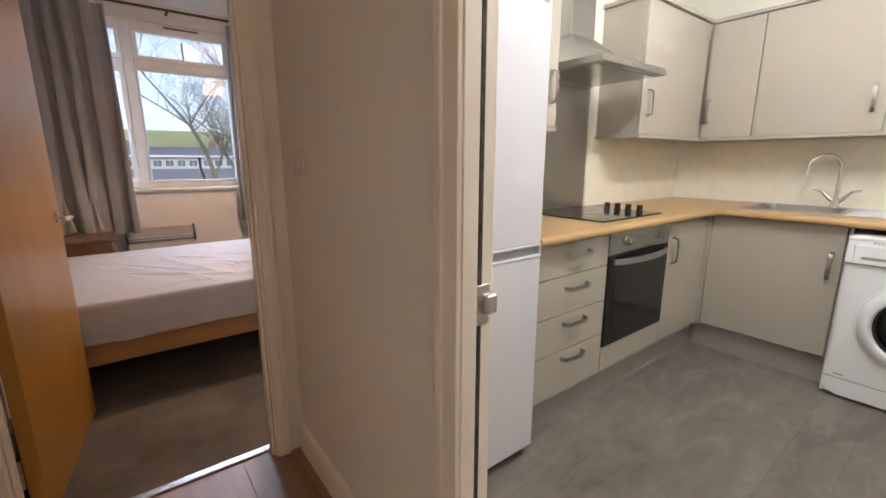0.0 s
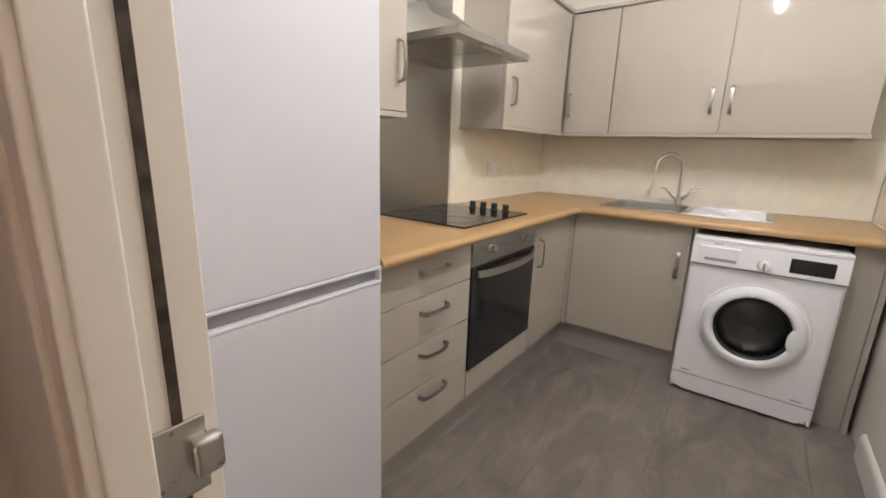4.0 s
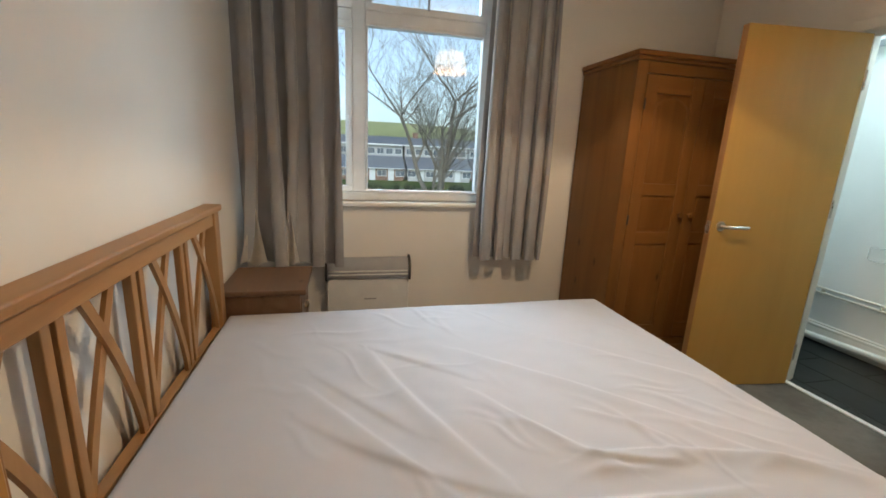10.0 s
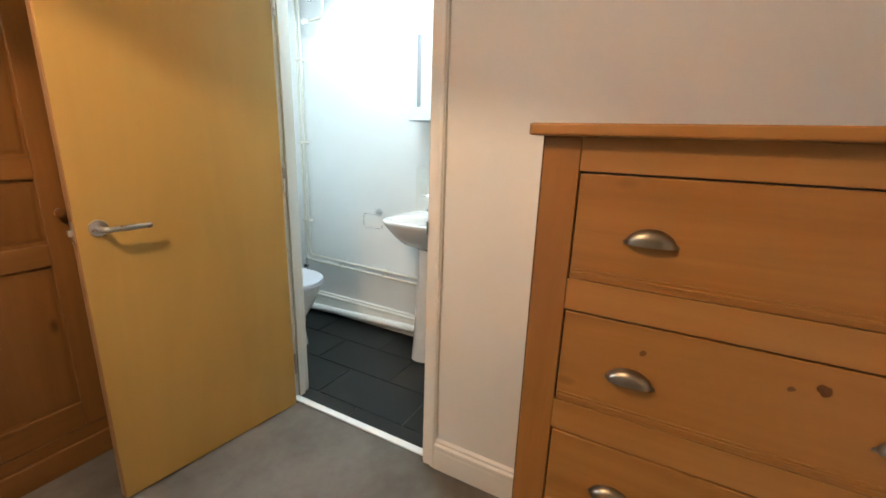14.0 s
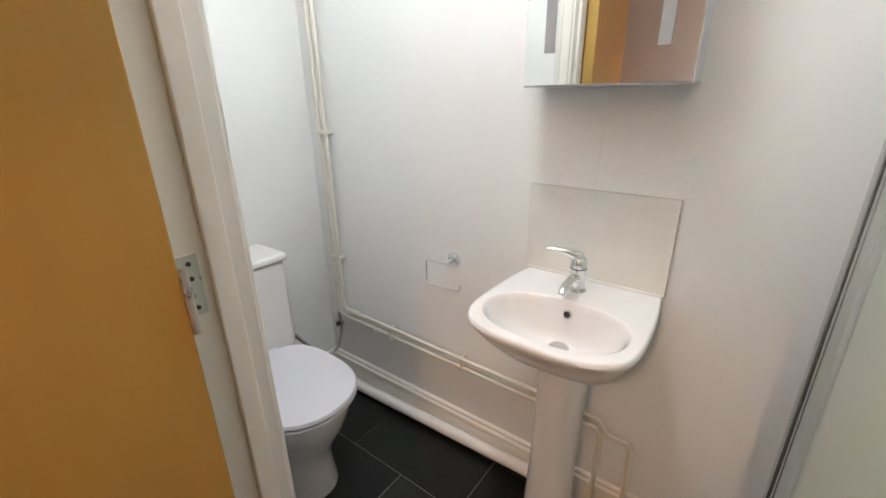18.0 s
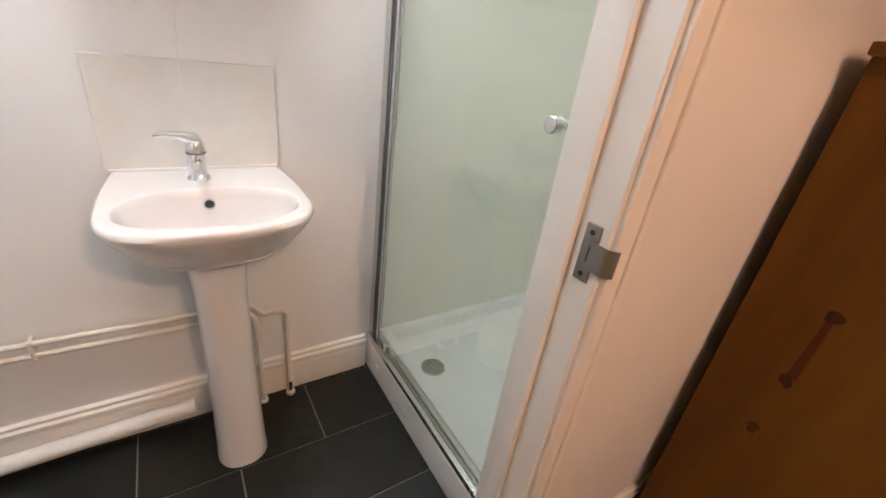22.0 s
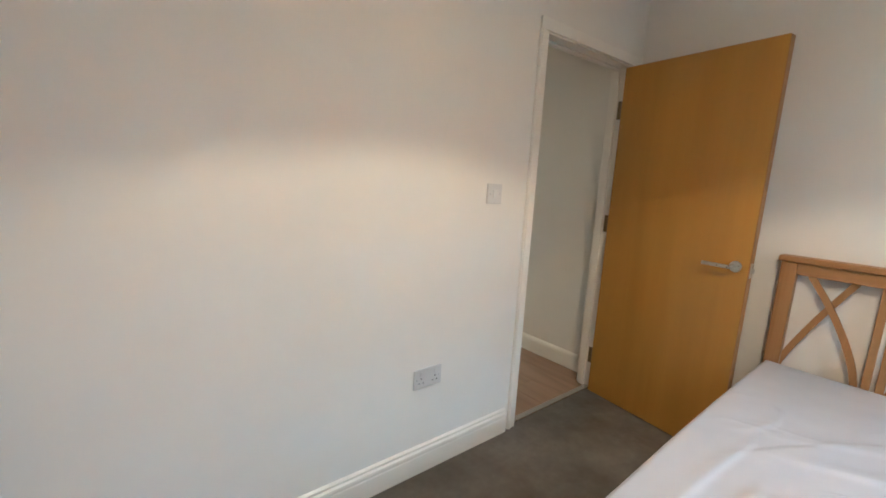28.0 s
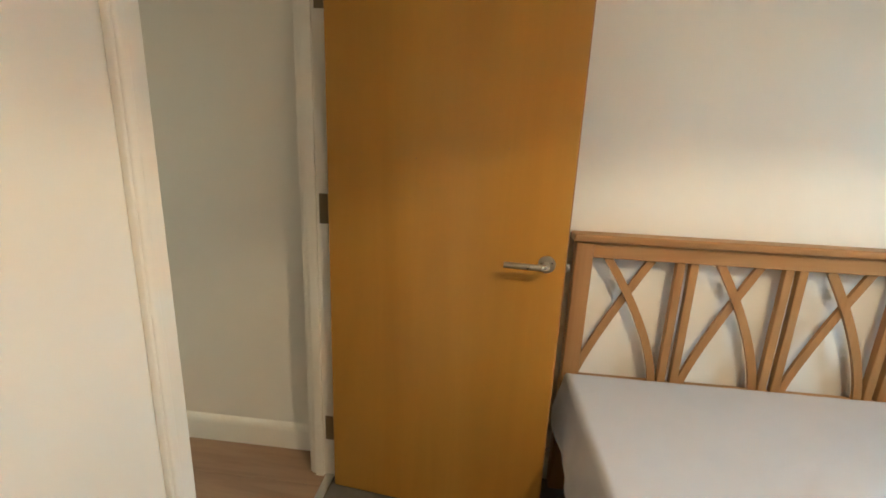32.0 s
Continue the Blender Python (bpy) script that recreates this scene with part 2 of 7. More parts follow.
def prism(outline, axis, a, b):
    """A solid whose cross-section outline (pairs) lies across an axis, from a to b."""
    bm = bmesh.new()
    def put3(p, h):
        return (h, p[0], p[1]) if axis == 0 else (p[0], h, p[1]) if axis == 1 else (p[0], p[1], h)
    lo = [bm.verts.new(put3(p, a)) for p in outline]
    hi = [bm.verts.new(put3(p, b)) for p in outline]
    n = len(outline)
    for k in range(n):
        bm.faces.new((lo[k], lo[(k + 1) % n], hi[(k + 1) % n], hi[k]))
    bm.faces.new(lo[::-1])
    bm.faces.new(hi)
    bmesh.ops.recalc_face_normals(bm, faces=bm.faces)
    return bm


def loft(rings, cap=True):
    """Skin over rings of equally many points."""
    bm = bmesh.new()
    vr = [[bm.verts.new(p) for p in r] for r in rings]
    n = len(rings[0])
    for a, b in zip(vr, vr[1:]):
        for k in range(n):
            bm.faces.new((a[k], a[(k + 1) % n], b[(k + 1) % n], b[k]))
    if cap:
        bm.faces.new(vr[0][::-1])
        bm.faces.new(vr[-1])
    bmesh.ops.recalc_face_normals(bm, faces=bm.faces)
    return bm


def shade(me, angle=40):
    """Smooth shading; on small meshes the corner normals lean to the larger faces, so that flat faces stay flat beside rounded edges."""
    for f in me.polygons:
        f.use_smooth = True
    me.set_sharp_from_angle(angle=radians(angle))
    if len(me.polygons) > 900:
        return
    around = [[] for _ in me.vertices]
    for f in me.polygons:
        for v in f.vertices:
            around[v].append(f.index)
    nrm = [f.normal.copy() for f in me.polygons]
    area = [f.area for f in me.polygons]
    least = math.cos(radians(angle + 6))
    corner = [None] * len(me.loops)
    for f in me.polygons:
        n0 = nrm[f.index]
        for li in f.loop_indices:
            n = Vector()
            for g in around[me.loops[li].vertex_index]:
                if nrm[g].dot(n0) > least:
                    n += nrm[g] * area[g]
            corner[li] = n.normalized() if n.length > 0 else n0
    me.normals_split_custom_set(corner)


def obj(name, bm, material, m=None, smooth=True):
    bmesh.ops.recalc_face_normals(bm, faces=bm.faces)
    me = bpy.data.meshes.new(name)
    bm.to_mesh(me)
    bm.free()
    if smooth:
        shade(me)
    me.materials.append(material)
    ob = new(name, me)
    if m is not None:
        ob.matrix_basis = m
    return ob


def part(name, bm, material, parent, label=""):
    ob = obj(name, bm, material)
    ob.parent = parent
    if label:
        ob["label"] = label
    return ob


def thing(name, m, label, category, group=""):
    ob = new(name)
    ob.empty_display_size = 0.1
    ob.matrix_basis = m
    return tagged(ob, label, category, group)


def structure(name, bm, material, label, category):
    ob = obj(name, bm, material)
    return tagged(ob, label, category, kind="structure")

# ---------- materials ----------
M_WALL = paint("wall paint", (0.76, 0.73, 0.68), 0.62, 0.03)
M_CEIL = paint("ceiling paint", (0.80, 0.79, 0.76), 0.7, 0.02)
M_KWALL = paint("kitchen wall paint", (0.76, 0.73, 0.63), 0.55, 0.03)
M_BWALL = paint("bathroom wall paint", (0.80, 0.80, 0.79), 0.42, 0.025)
M_GLOSS = paint("gloss trim paint", (0.78, 0.75, 0.69), 0.32, 0.04, 60, 0.03)
M_DOOR = wood("beech veneer", (0.345, 0.172, 0.025), (0.385, 0.197, 0.031), (0.43, 0.225, 0.038), 2, 0.31, 0.5, 0, 0.5, 0.02, 0.012)
M_DOOR2 = wood("pale beech veneer", (0.41, 0.250, 0.060), (0.445, 0.275, 0.069), (0.48, 0.302, 0.080), 2, 0.36, 0.6, 0, 0.4, 0.03, 0.02)
M_PINE = wood("waxed pine", (0.165, 0.066, 0.012), (0.245, 0.104, 0.020), (0.30, 0.137, 0.031), 2, 0.42, 0.8, 0.9, 0.3)
M_PINEX = wood("waxed pine, grain across", (0.17, 0.069, 0.013), (0.25, 0.108, 0.021), (0.305, 0.142, 0.033), 1, 0.42, 0.8, 0.9, 0.3)
M_OAK = wood("light oak", (0.235, 0.118, 0.040), (0.345, 0.185, 0.070), (0.41, 0.235, 0.10), 2, 0.45, 0.9, 0, 0.35)
M_OAKX = wood("light oak, grain across", (0.235, 0.118, 0.040), (0.345, 0.185, 0.070), (0.41, 0.235, 0.10), 1, 0.45, 0.9, 0, 0.35)
M_OAKL = wood("light oak, grain along", (0.29, 0.14, 0.05), (0.42, 0.22, 0.085), (0.49, 0.275, 0.12), 0, 0.45, 0.9, 0, 0.35)
M_WARD = wood("dark waxed pine", (0.138, 0.057, 0.012), (0.192, 0.084, 0.019), (0.242, 0.114, 0.029), 2, 0.4, 0.8, 0.8, 0.35)
M_WARDX = wood("dark waxed pine, grain across", (0.142, 0.059, 0.012), (0.196, 0.086, 0.019), (0.25, 0.118, 0.030), 0, 0.4, 0.8, 0.6, 0.35)
M_NS = wood("brown pine", (0.105, 0.055, 0.027), (0.17, 0.096, 0.053), (0.22, 0.132, 0.078), 1, 0.45, 0.9, 0.5, 0.35)
# Darker tone of the pine, for the chest's sides and the top's end.
M_PINES = wood("waxed pine, darker", (0.080, 0.031, 0.003), (0.114, 0.046, 0.005), (0.152, 0.066, 0.008), 2, 0.46, 0.9, 0.9, 0.2)
M_BRASS = metal("antique brass", (0.25, 0.20, 0.135), 0.34)
M_CHROME = metal("chrome", (0.82, 0.83, 0.84), 0.08)
M_STEEL = metal("brushed steel", (0.49, 0.48, 0.462), 0.3, 0)
M_STEELV = metal("brushed steel sheet", (0.43, 0.42, 0.40), 0.34, 2)
M_NICKEL = metal("satin nickel", (0.60, 0.58, 0.54), 0.28)
M_DULL = metal("dull steel", (0.36, 0.345, 0.315), 0.38)
M_DARKM = metal("dark iron", (0.09, 0.085, 0.08), 0.5)
M_ALU = metal("polished aluminium", (0.66, 0.67, 0.67), 0.24, 2)
M_UPVC = plain("window plastic", (0.83, 0.84, 0.85), 0.3)
M_WASHER = plain("washing machine enamel", (0.85, 0.85, 0.865), 0.3, 0.4, 0.1, 0.008, 4)
M_WHITE = plain("white enamel", (0.66, 0.655, 0.70), 0.42, 0.35, 0.0, 0.008, 4)
M_PLASTIC = plain("white plastic", (0.78, 0.77, 0.74), 0.35)
M_PLATE = plain("greyed white moulded plastic", (0.60, 0.59, 0.58), 0.35)
M_PORC = plain("white porcelain", (0.75, 0.74, 0.735), 0.08, 0.6, 0.5, 0.015)
M_CAB = plain("cream gloss cabinet", (0.43, 0.388, 0.325), 0.035, 0.5, 0.3, 0.02, 3)
M_CABIN = plain("taupe cabinet side", (0.40, 0.37, 0.32), 0.35, 0.5, 0, 0.03, 5)
M_PLINTH = plain("plinth", (0.33, 0.31, 0.28), 0.4, 0.5, 0, 0.05, 5)
M_TOP = wood("beech block worktop", (0.41, 0.255, 0.105), (0.49, 0.315, 0.14), (0.55, 0.365, 0.175), 0, 0.34, 0.7, 0, 0.5)
M_BLACKG = plain("black glass", (0.014, 0.014, 0.015), 0.06, 0.6)
M_BLACK = plain("black plastic", (0.02, 0.02, 0.02), 0.4)
M_GREY = plain("grey plastic", (0.33, 0.33, 0.34), 0.4)
M_RUBBER = plain("grey rubber", (0.12, 0.12, 0.12), 0.6)
M_CURT = cloth("grey curtain cloth", (0.335, 0.33, 0.34), 0.95, 420)
M_LINING = cloth("cream curtain lining", (0.66, 0.62, 0.56), 0.95, 420)
M_SHEET = cloth("white cotton sheet", (0.495, 0.492, 0.528), 0.9, 600, 0.02)
M_SHADE = glow("lit lamp shade cloth", (1.0, 0.62, 0.34), 7.5)
M_SEAL = plain("dark brown seal", (0.06, 0.047, 0.036), 0.7, 0.3, 0, 0.6, 40)
M_KSPLASH = plain("cream kitchen panel", (0.85, 0.80, 0.665), 0.14, 0.5)
M_SPLASH = plain("cream glazed tile", (0.74, 0.73, 0.69), 0.12, 0.5)
M_PANE = glass("window glass")
M_SHGLASS = glass("shower glass", (0.985, 1.0, 0.985))
M_MIRROR = metal("mirror", (0.9, 0.91, 0.91), 0.01, None, 0.0)
M_TRAY = plain("shower tray acrylic", (0.80, 0.83, 0.80), 0.18, 0.5, 0.2)
M_SHWALL = plain("shower wall panel", (0.84, 0.87, 0.76), 0.2, 0.5, 0.2, 0.02, 2)


def carpet():
    m, nt, b = base_mat("grey brown carpet", 0.97, 0, 0.1)
    v = coords(nt)
    pile = tex_noise(nt, v, 240, 4, 0.7)
    worn = tex_noise(nt, v, 1.6, 5, 0.62)
    tuft = tex_noise(nt, v, 28, 3, 0.6)
    c = ramp(nt, worn, [(0.36, (0.078, 0.073, 0.066)), (0.48, (0.155, 0.146, 0.134)), (0.62, (0.245, 0.232, 0.214))])
    c = mix(nt, maprange(nt, tuft, 0.0, 0.5), c, (0.07, 0.064, 0.056))
    c = mix(nt, maprange(nt, pile, 0.0, 0.6), c, (0.16, 0.145, 0.125))
    link(nt, c, b.inputs["Base Color"])
    bump(nt, b, pile, 0.6, 0.006)
    return m


def laminate(name, cols, axis, rough):
    m = wood(name, *cols, axis, rough, 1.1, 0, 0.4, 0.04)
    return m


M_CARPET = carpet()
M_LAM = laminate("hall laminate", ((0.20, 0.125, 0.075), (0.29, 0.19, 0.12), (0.36, 0.25, 0.165)), 1, 0.35)


def vinyl():
    """Grey-brown vinyl plank: cloudy mottling, drawn out a little along the plank, under a fine grain."""
    m, nt, b = base_mat("grey vinyl plank", 0.36, 0, 0.42)
    info = nt.nodes.new("ShaderNodeObjectInfo")
    cloud = tex_noise(nt, coords(nt, (2.6, 6.5, 6.5)), 1.0, 7, 0.62, 0.8)
    scuff = tex_noise(nt, coords(nt, (9, 16, 16)), 1.0, 6, 0.68, 0.5)
    fine = tex_noise(nt, coords(nt, (7, 110, 110)), 1.0, 3, 0.6)
    c = ramp(nt, cloud, [(0.3, (0.112, 0.094, 0.077)), (0.5, (0.198, 0.172, 0.144)), (0.72, (0.305, 0.272, 0.234))])
    c = mix(nt, maprange(nt, scuff, -0.1, 0.55), c, (0.125, 0.110, 0.095))
    c = mix(nt, maprange(nt, fine, 0.0, 0.3), c, (0.10, 0.088, 0.076))
    c = mix(nt, maprange(nt, info.outputs["Random"], 0.0, 0.14), c, (0.26, 0.235, 0.21))
    link(nt, c, b.inputs["Base Color"])
    link(nt, maprange(nt, scuff, 0.28, 0.52), b.inputs["Roughness"])
    bump(nt, b, fine, 0.05, 0.003)
    return m


M_VINYL = vinyl()


def slate():
    m, nt, b = base_mat("black slate tile", 0.42, 0, 0.32)
    v = coords(nt)
    info = nt.nodes.new("ShaderNodeObjectInfo")
    n = tex_noise(nt, v, 7, 7, 0.65, 0.4)
    c = ramp(nt, n, [(0.32, (0.0045, 0.0054, 0.005)), (0.55, (0.0095, 0.0108, 0.0098)), (0.72, (0.019, 0.021, 0.0192))])
    c = mix(nt, maprange(nt, info.outputs["Random"], 0.0, 0.35), c, (0.016, 0.017, 0.0165))
    link(nt, c, b.inputs["Base Color"])
    link(nt, maprange(nt, n, 0.32, 0.55), b.inputs["Roughness"])
    bump(nt, b, n, 0.12, 0.004)
    return m


M_SLATE = slate()
M_GROUT = paint("tile grout", (0.22, 0.21, 0.20), 0.9, 0.1)


# ---------- structure ----------
def wall_mesh(axis, a0, a1, s0, s1, z0, z1, holes=()):
    """A wall of thickness a0..a1 across the axis and from s0 to s1 along it, with holes (s0, s1, z0, z1) that go through it."""
    ss = sorted({s0, s1, *[h[0] for h in holes], *[h[1] for h in holes]})
    zs = sorted({z0, z1, *[h[2] for h in holes], *[h[3] for h in holes]})
    ss = [s for s in ss if s0 <= s <= s1]
    zs = [z for z in zs if z0 <= z <= z1]

    def solid(i, j):
        if not (0 <= i < len(ss) - 1 and 0 <= j < len(zs) - 1):
            return False
        s, z = (ss[i] + ss[i + 1]) / 2, (zs[j] + zs[j + 1]) / 2
        return not any(h[0] < s < h[1] and h[2] < z < h[3] for h in holes)

    bm = bmesh.new()
    made = {}

    def v(a, s, z):
        key = (round(a, 4), round(s, 4), round(z, 4))
        if key not in made:
            made[key] = bm.verts.new((a, s, z) if axis == 0 else (s, a, z))
        return made[key]

    for i in range(len(ss) - 1):
        for j in range(len(zs) - 1):
            if not solid(i, j):
                continue
            p, q, lo, hi = ss[i], ss[i + 1], zs[j], zs[j + 1]
            for a in (a0, a1):
                bm.faces.new((v(a, p, lo), v(a, q, lo), v(a, q, hi), v(a, p, hi)))
            if not solid(i - 1, j):
                bm.faces.new((v(a0, p, lo), v(a1, p, lo), v(a1, p, hi), v(a0, p, hi)))
            if not solid(i + 1, j):
                bm.faces.new((v(a0, q, lo), v(a1, q, lo), v(a1, q, hi), v(a0, q, hi)))
            if not solid(i, j - 1):
                bm.faces.new((v(a0, p, lo), v(a1, p, lo), v(a1, q, lo), v(a0, q, lo)))
            if not solid(i, j + 1):
                bm.faces.new((v(a0, p, hi), v(a1, p, hi), v(a1, q, hi), v(a0, q, hi)))
    return bm


XW, XE, XB = -0.02, 3.225, 4.15  # west wall, bedroom's east wall, outer east wall
YN, YB = 3.10, 3.05  # bedroom's and bathroom's north wall
HX0, HX1 = 0.985, 1.085  # wall between hall and kitchen
KY0 = -2.10  # kitchen's south wall
H = 2.60
DX0, DX1, DH = 0.115, 0.868, 2.0  # bedroom doorway
BY0, BY1 = 1.388, 2.15  # bathroom doorway
KD0, KD1 = -1.94, -1.138  # kitchen doorway
WX0, WX1, WZ0, WZ1 = 0.20, 1.54, 0.965, 2.45  # window

structure("wall_west", wall_mesh(0, XW - 0.12, XW, -3.2, 3.4, 0, H), M_WALL, "off-white painted bedroom and hall wall", "wall")
structure("wall_south", wall_mesh(1, -0.10, 0.0, XW, 4.27, 0, H, [(DX0 - 0.03, DX1 + 0.03, -1, DH + 0.03)]), M_WALL, "off-white painted bedroom wall with a doorway", "wall")
structure("wall_north", wall_mesh(1, YN, YN + 0.26, XW, XE, 0, H, [(WX0, WX1, WZ0, WZ1)]), M_WALL, "off-white painted bedroom wall with a window", "wall")
structure("wall_east", wall_mesh(0, XE, XE + 0.10, 0.0, 3.36, 0, H, [(BY0 - 0.03, BY1 + 0.03, -1, DH + 0.03)]), M_WALL, "off-white painted bedroom wall with a bathroom doorway", "wall")
structure("wall_hall", wall_mesh(0, HX0, HX1, -3.2, -0.10, 0, H, [(KD0 - 0.03, KD1 + 0.03, -1, DH + 0.03)]), M_WALL, "off-white hall wall with the kitchen doorway", "wall")
structure("wall_hall_end", wall_mesh(1, -3.32, -3.2, XW - 0.12, HX1, 0, H), M_WALL, "off-white hall end wall", "wall")
structure("wall_kitchen_south", wall_mesh(1, KY0 - 0.12, KY0, HX1, 4.27, 0, H), M_KWALL, "pale painted kitchen wall", "wall")
structure("wall_kitchen_east", wall_mesh(0, XB, XB + 0.12, KY0, -0.10, 0, H), M_KWALL, "pale cream painted kitchen wall above the sink", "wall")
structure("wall_kitchen_north", wall_mesh(1, -0.113, -0.103, HX1, XB, 0, H), M_KWALL, "pale cream painted kitchen wall behind the hob", "wall")
structure("wall_bathroom_east", wall_mesh(0, XB, XB + 0.12, 0.0, 3.4, 0, H), M_BWALL, "white painted bathroom wall", "wall")
structure("wall_bathroom_north", wall_mesh(1, YB, YB + 0.34, XE + 0.10, XB, 0, H), M_BWALL, "white painted bathroom end wall", "wall")
structure("wall_bathroom_lining", wall_mesh(0, XE + 0.102, XE + 0.112, 0.0, YB, 0, H, [(BY0 - 0.03, BY1 + 0.03, -1, DH + 0.03)]), M_BWALL, "white painted bathroom side wall", "wall")
structure("ceiling", box(XW - 0.12, -3.32, H, 4.27, 3.4, H + 0.1), M_CEIL, "white painted ceiling", "ceiling")
structure("floor_bedroom", box(XW, -0.035, -0.06, XE + 0.03, YN, 0.0), M_CARPET, "worn grey-brown carpet", "floor")
structure("floor_slab", box(XW - 0.12, -3.32, -0.2, 4.27, 3.4, -0.062), M_GROUT, "concrete floor slab", "floor")


def skirting(name, axis, face, sign, s0, s1, h, mat, ogee=False):
    """A skirting board against a wall face; sign: the way it stands out."""
    d = 0.018
    prof = [(0, 0), (d, 0), (d, h - 0.035), (d * 0.8, h - 0.028), (d * 0.85, h - 0.018), (d * 0.45, h - 0.005), (0, h)]
    if ogee:
        prof = [(0, 0), (0.02, 0), (0.02, h - 0.05), (0.016, h - 0.046), (0.016, h - 0.036), (0.02, h - 0.032), (0.019, h - 0.022), (0.011, h - 0.016), (0.012, h - 0.006), (0.006, h), (0, h)]
    bm = prism([(face + sign * p, q) for p, q in prof], 1 if axis == 0 else 0, s0, s1)
    return structure(name, bm, mat, "white gloss painted skirting board", "skirting")


skirting("baseboard_south", 1, 0.0, 1, DX1 + 0.085, XE, 0.13, M_GLOSS, True)
skirting("baseboard_east_a", 0, XE, -1, 0.0, BY0 - 0.06, 0.13, M_GLOSS, True)
skirting("baseboard_east_b", 0, XE, -1, BY1 + 0.06, YN, 0.13, M_GLOSS, True)
skirting("baseboard_north", 1, YN, -1, XW, XE, 0.13, M_GLOSS, True)
skirting("baseboard_west", 0, XW, 1, 0.0, YN, 0.13, M_GLOSS, True)
skirting("baseboard_hall_west", 0, XW, 1, -3.2, -0.10, 0.12, M_GLOSS)
skirting("baseboard_hall_east", 0, HX0, -1, KD1 + 0.05, -0.10, 0.12, M_GLOSS)
skirting("baseboard_hall_east_b", 0, HX0, -1, -3.2, KD0 - 0.08, 0.12, M_GLOSS)
skirting("baseboard_bathroom_east", 0, XB, -1, 1.335, YB, 0.15, M_GLOSS, True)
skirting("baseboard_bathroom_north", 1, YB, -1, XE + 0.112, XB, 0.15, M_GLOSS, True)
skirting("baseboard_kitchen_south", 1, KY0, 1, HX1, 3.25, 0.12, M_GLOSS)


def door_lining(name, axis, w0, w1, s0, s1, top, label, stop_at, mat=M_GLOSS, cas=0.055, faces=(1, 1), thick=0.012, edge=0.008):
    """Jambs, head, stops and moulded casings round a doorway through a wall of thickness w0..w1."""
    root = thing(name, Matrix(), label, "door frame")
    root["kind"] = "structure"

    def bx(a0, b0, z0, a1, b1, z1, bev=0.003):
        return box(a0, b0, z0, a1, b1, z1, bev) if axis == 0 else box(b0, a0, z0, b1, a1, z1, bev)

    part("jamb", bx(w0 - 0.004, s0 - 0.028, 0, w1 + 0.004, s0, top), mat, root)
    part("jamb", bx(w0 - 0.004, s1, 0, w1 + 0.004, s1 + 0.028, top), mat, root)
    part("head", bx(w0 - 0.004, s0 - 0.028, top, w1 + 0.004, s1 + 0.028, top + 0.028), mat, root)
    a0, a1 = stop_at
    part("stop", bx(a0, s0, 0, a1, s0 + thick, top - thick), mat, root)
    part("stop", bx(a0, s1 - thick, 0, a1, s1, top - thick), mat, root)
    part("stop", bx(a0, s0, top - thick, a1, s1, top), mat, root)
    for use, face, sg in ((faces[0], w0, -1), (faces[1], w1, 1)):
        if not use:
            continue
        t1, t2 = face + sg * 0.014, face + sg * 0.020
        for side in (0, 1):
            e0 = s0 - edge if side == 0 else s1 + edge
            sd = -1 if side == 0 else 1
            bm = bx(face, e0, 0, t1, e0 + sd * cas, top + 0.008)
            for vv in [(face, e0 + sd * cas * 0.62, 0, t2, e0 + sd * cas * 0.93, top + 0.008)]:
                bb = [min(vv[0], vv[3]), min(vv[1], vv[4]), vv[2], max(vv[0], vv[3]), max(vv[1], vv[4]), vv[5]]
                if axis == 0:
                    bm_box(bm, *bb, 0.004)
                else:
                    bm_box(bm, bb[1], bb[0], bb[2], bb[4], bb[3], bb[5], 0.004)
            part("casing", bm, mat, root)
        part("casing", bx(face, s0 - edge - cas, top + 0.008, t1, s1 + edge + cas, top + 0.008 + cas), mat, root)
    return root


FR_BED = door_lining("door_frame_bedroom", 1, -0.10, 0.0, DX0, DX1, DH, "cream painted bedroom door frame", (-0.085, -0.05))
FR_BATH = door_lining("door_frame_bathroom", 0, XE, XE + 0.112, BY0, BY1, DH, "cream painted bathroom door frame with moulded casing", (XE + 0.05, XE + 0.085))
FR_KIT = door_lining("door_frame_kitchen", 0, HX0, HX1, KD0, KD1, DH, "cream painted kitchen door frame with a dark seal strip", (HX0 - 0.003, HX0 + 0.036), M_GLOSS, 0.07, (1, 0), 0.028, -0.024)
part("seal_strip", box(HX0 + 0.060, KD1 - 0.004, 0.0, HX0 + 0.069, KD1 + 0.001, DH - 0.01), M_SEAL, FR_KIT, "dark brown intumescent seal strip")
part("seal_strip", box(DX1 - 0.003, -0.049, 0.0, DX1 + 0.001, -0.034, DH - 0.01), M_SEAL, FR_BED, "dark seal strip")
part("strike_plate", box(HX0 + 0.04, KD1 - 0.0065, 0.882, HX0 + 0.088, KD1 - 0.001, 0.968, 0.001), M_NICKEL, FR_KIT, "scratched brass strike plate")
part("strike_lip", box(HX0 + 0.07, KD1 - 0.022, 0.905, HX0 + 0.100, KD1 - 0.004, 0.948, 0.006), M_NICKEL, FR_KIT)
part("strike_plate", box(-0.045, DX1 - 0.0035, 0.91, -0.02, DX1 + 0.001, 1.03, 0.001), M_NICKEL, FR_BED, "steel strike plate")
part("strike_lip", box(-0.025, DX1 - 0.012, 0.945, -0.002, DX1 - 0.003, 0.995, 0.003), M_NICKEL, FR_BED)
keep = bmesh.new()
for a, b in ((0.985, 1.018), (0.928, 0.958)):
    bm_box(keep, XE + 0.010, BY0 - 0.001, a, XE + 0.036, BY0 + 0.003, b, 0.0012)
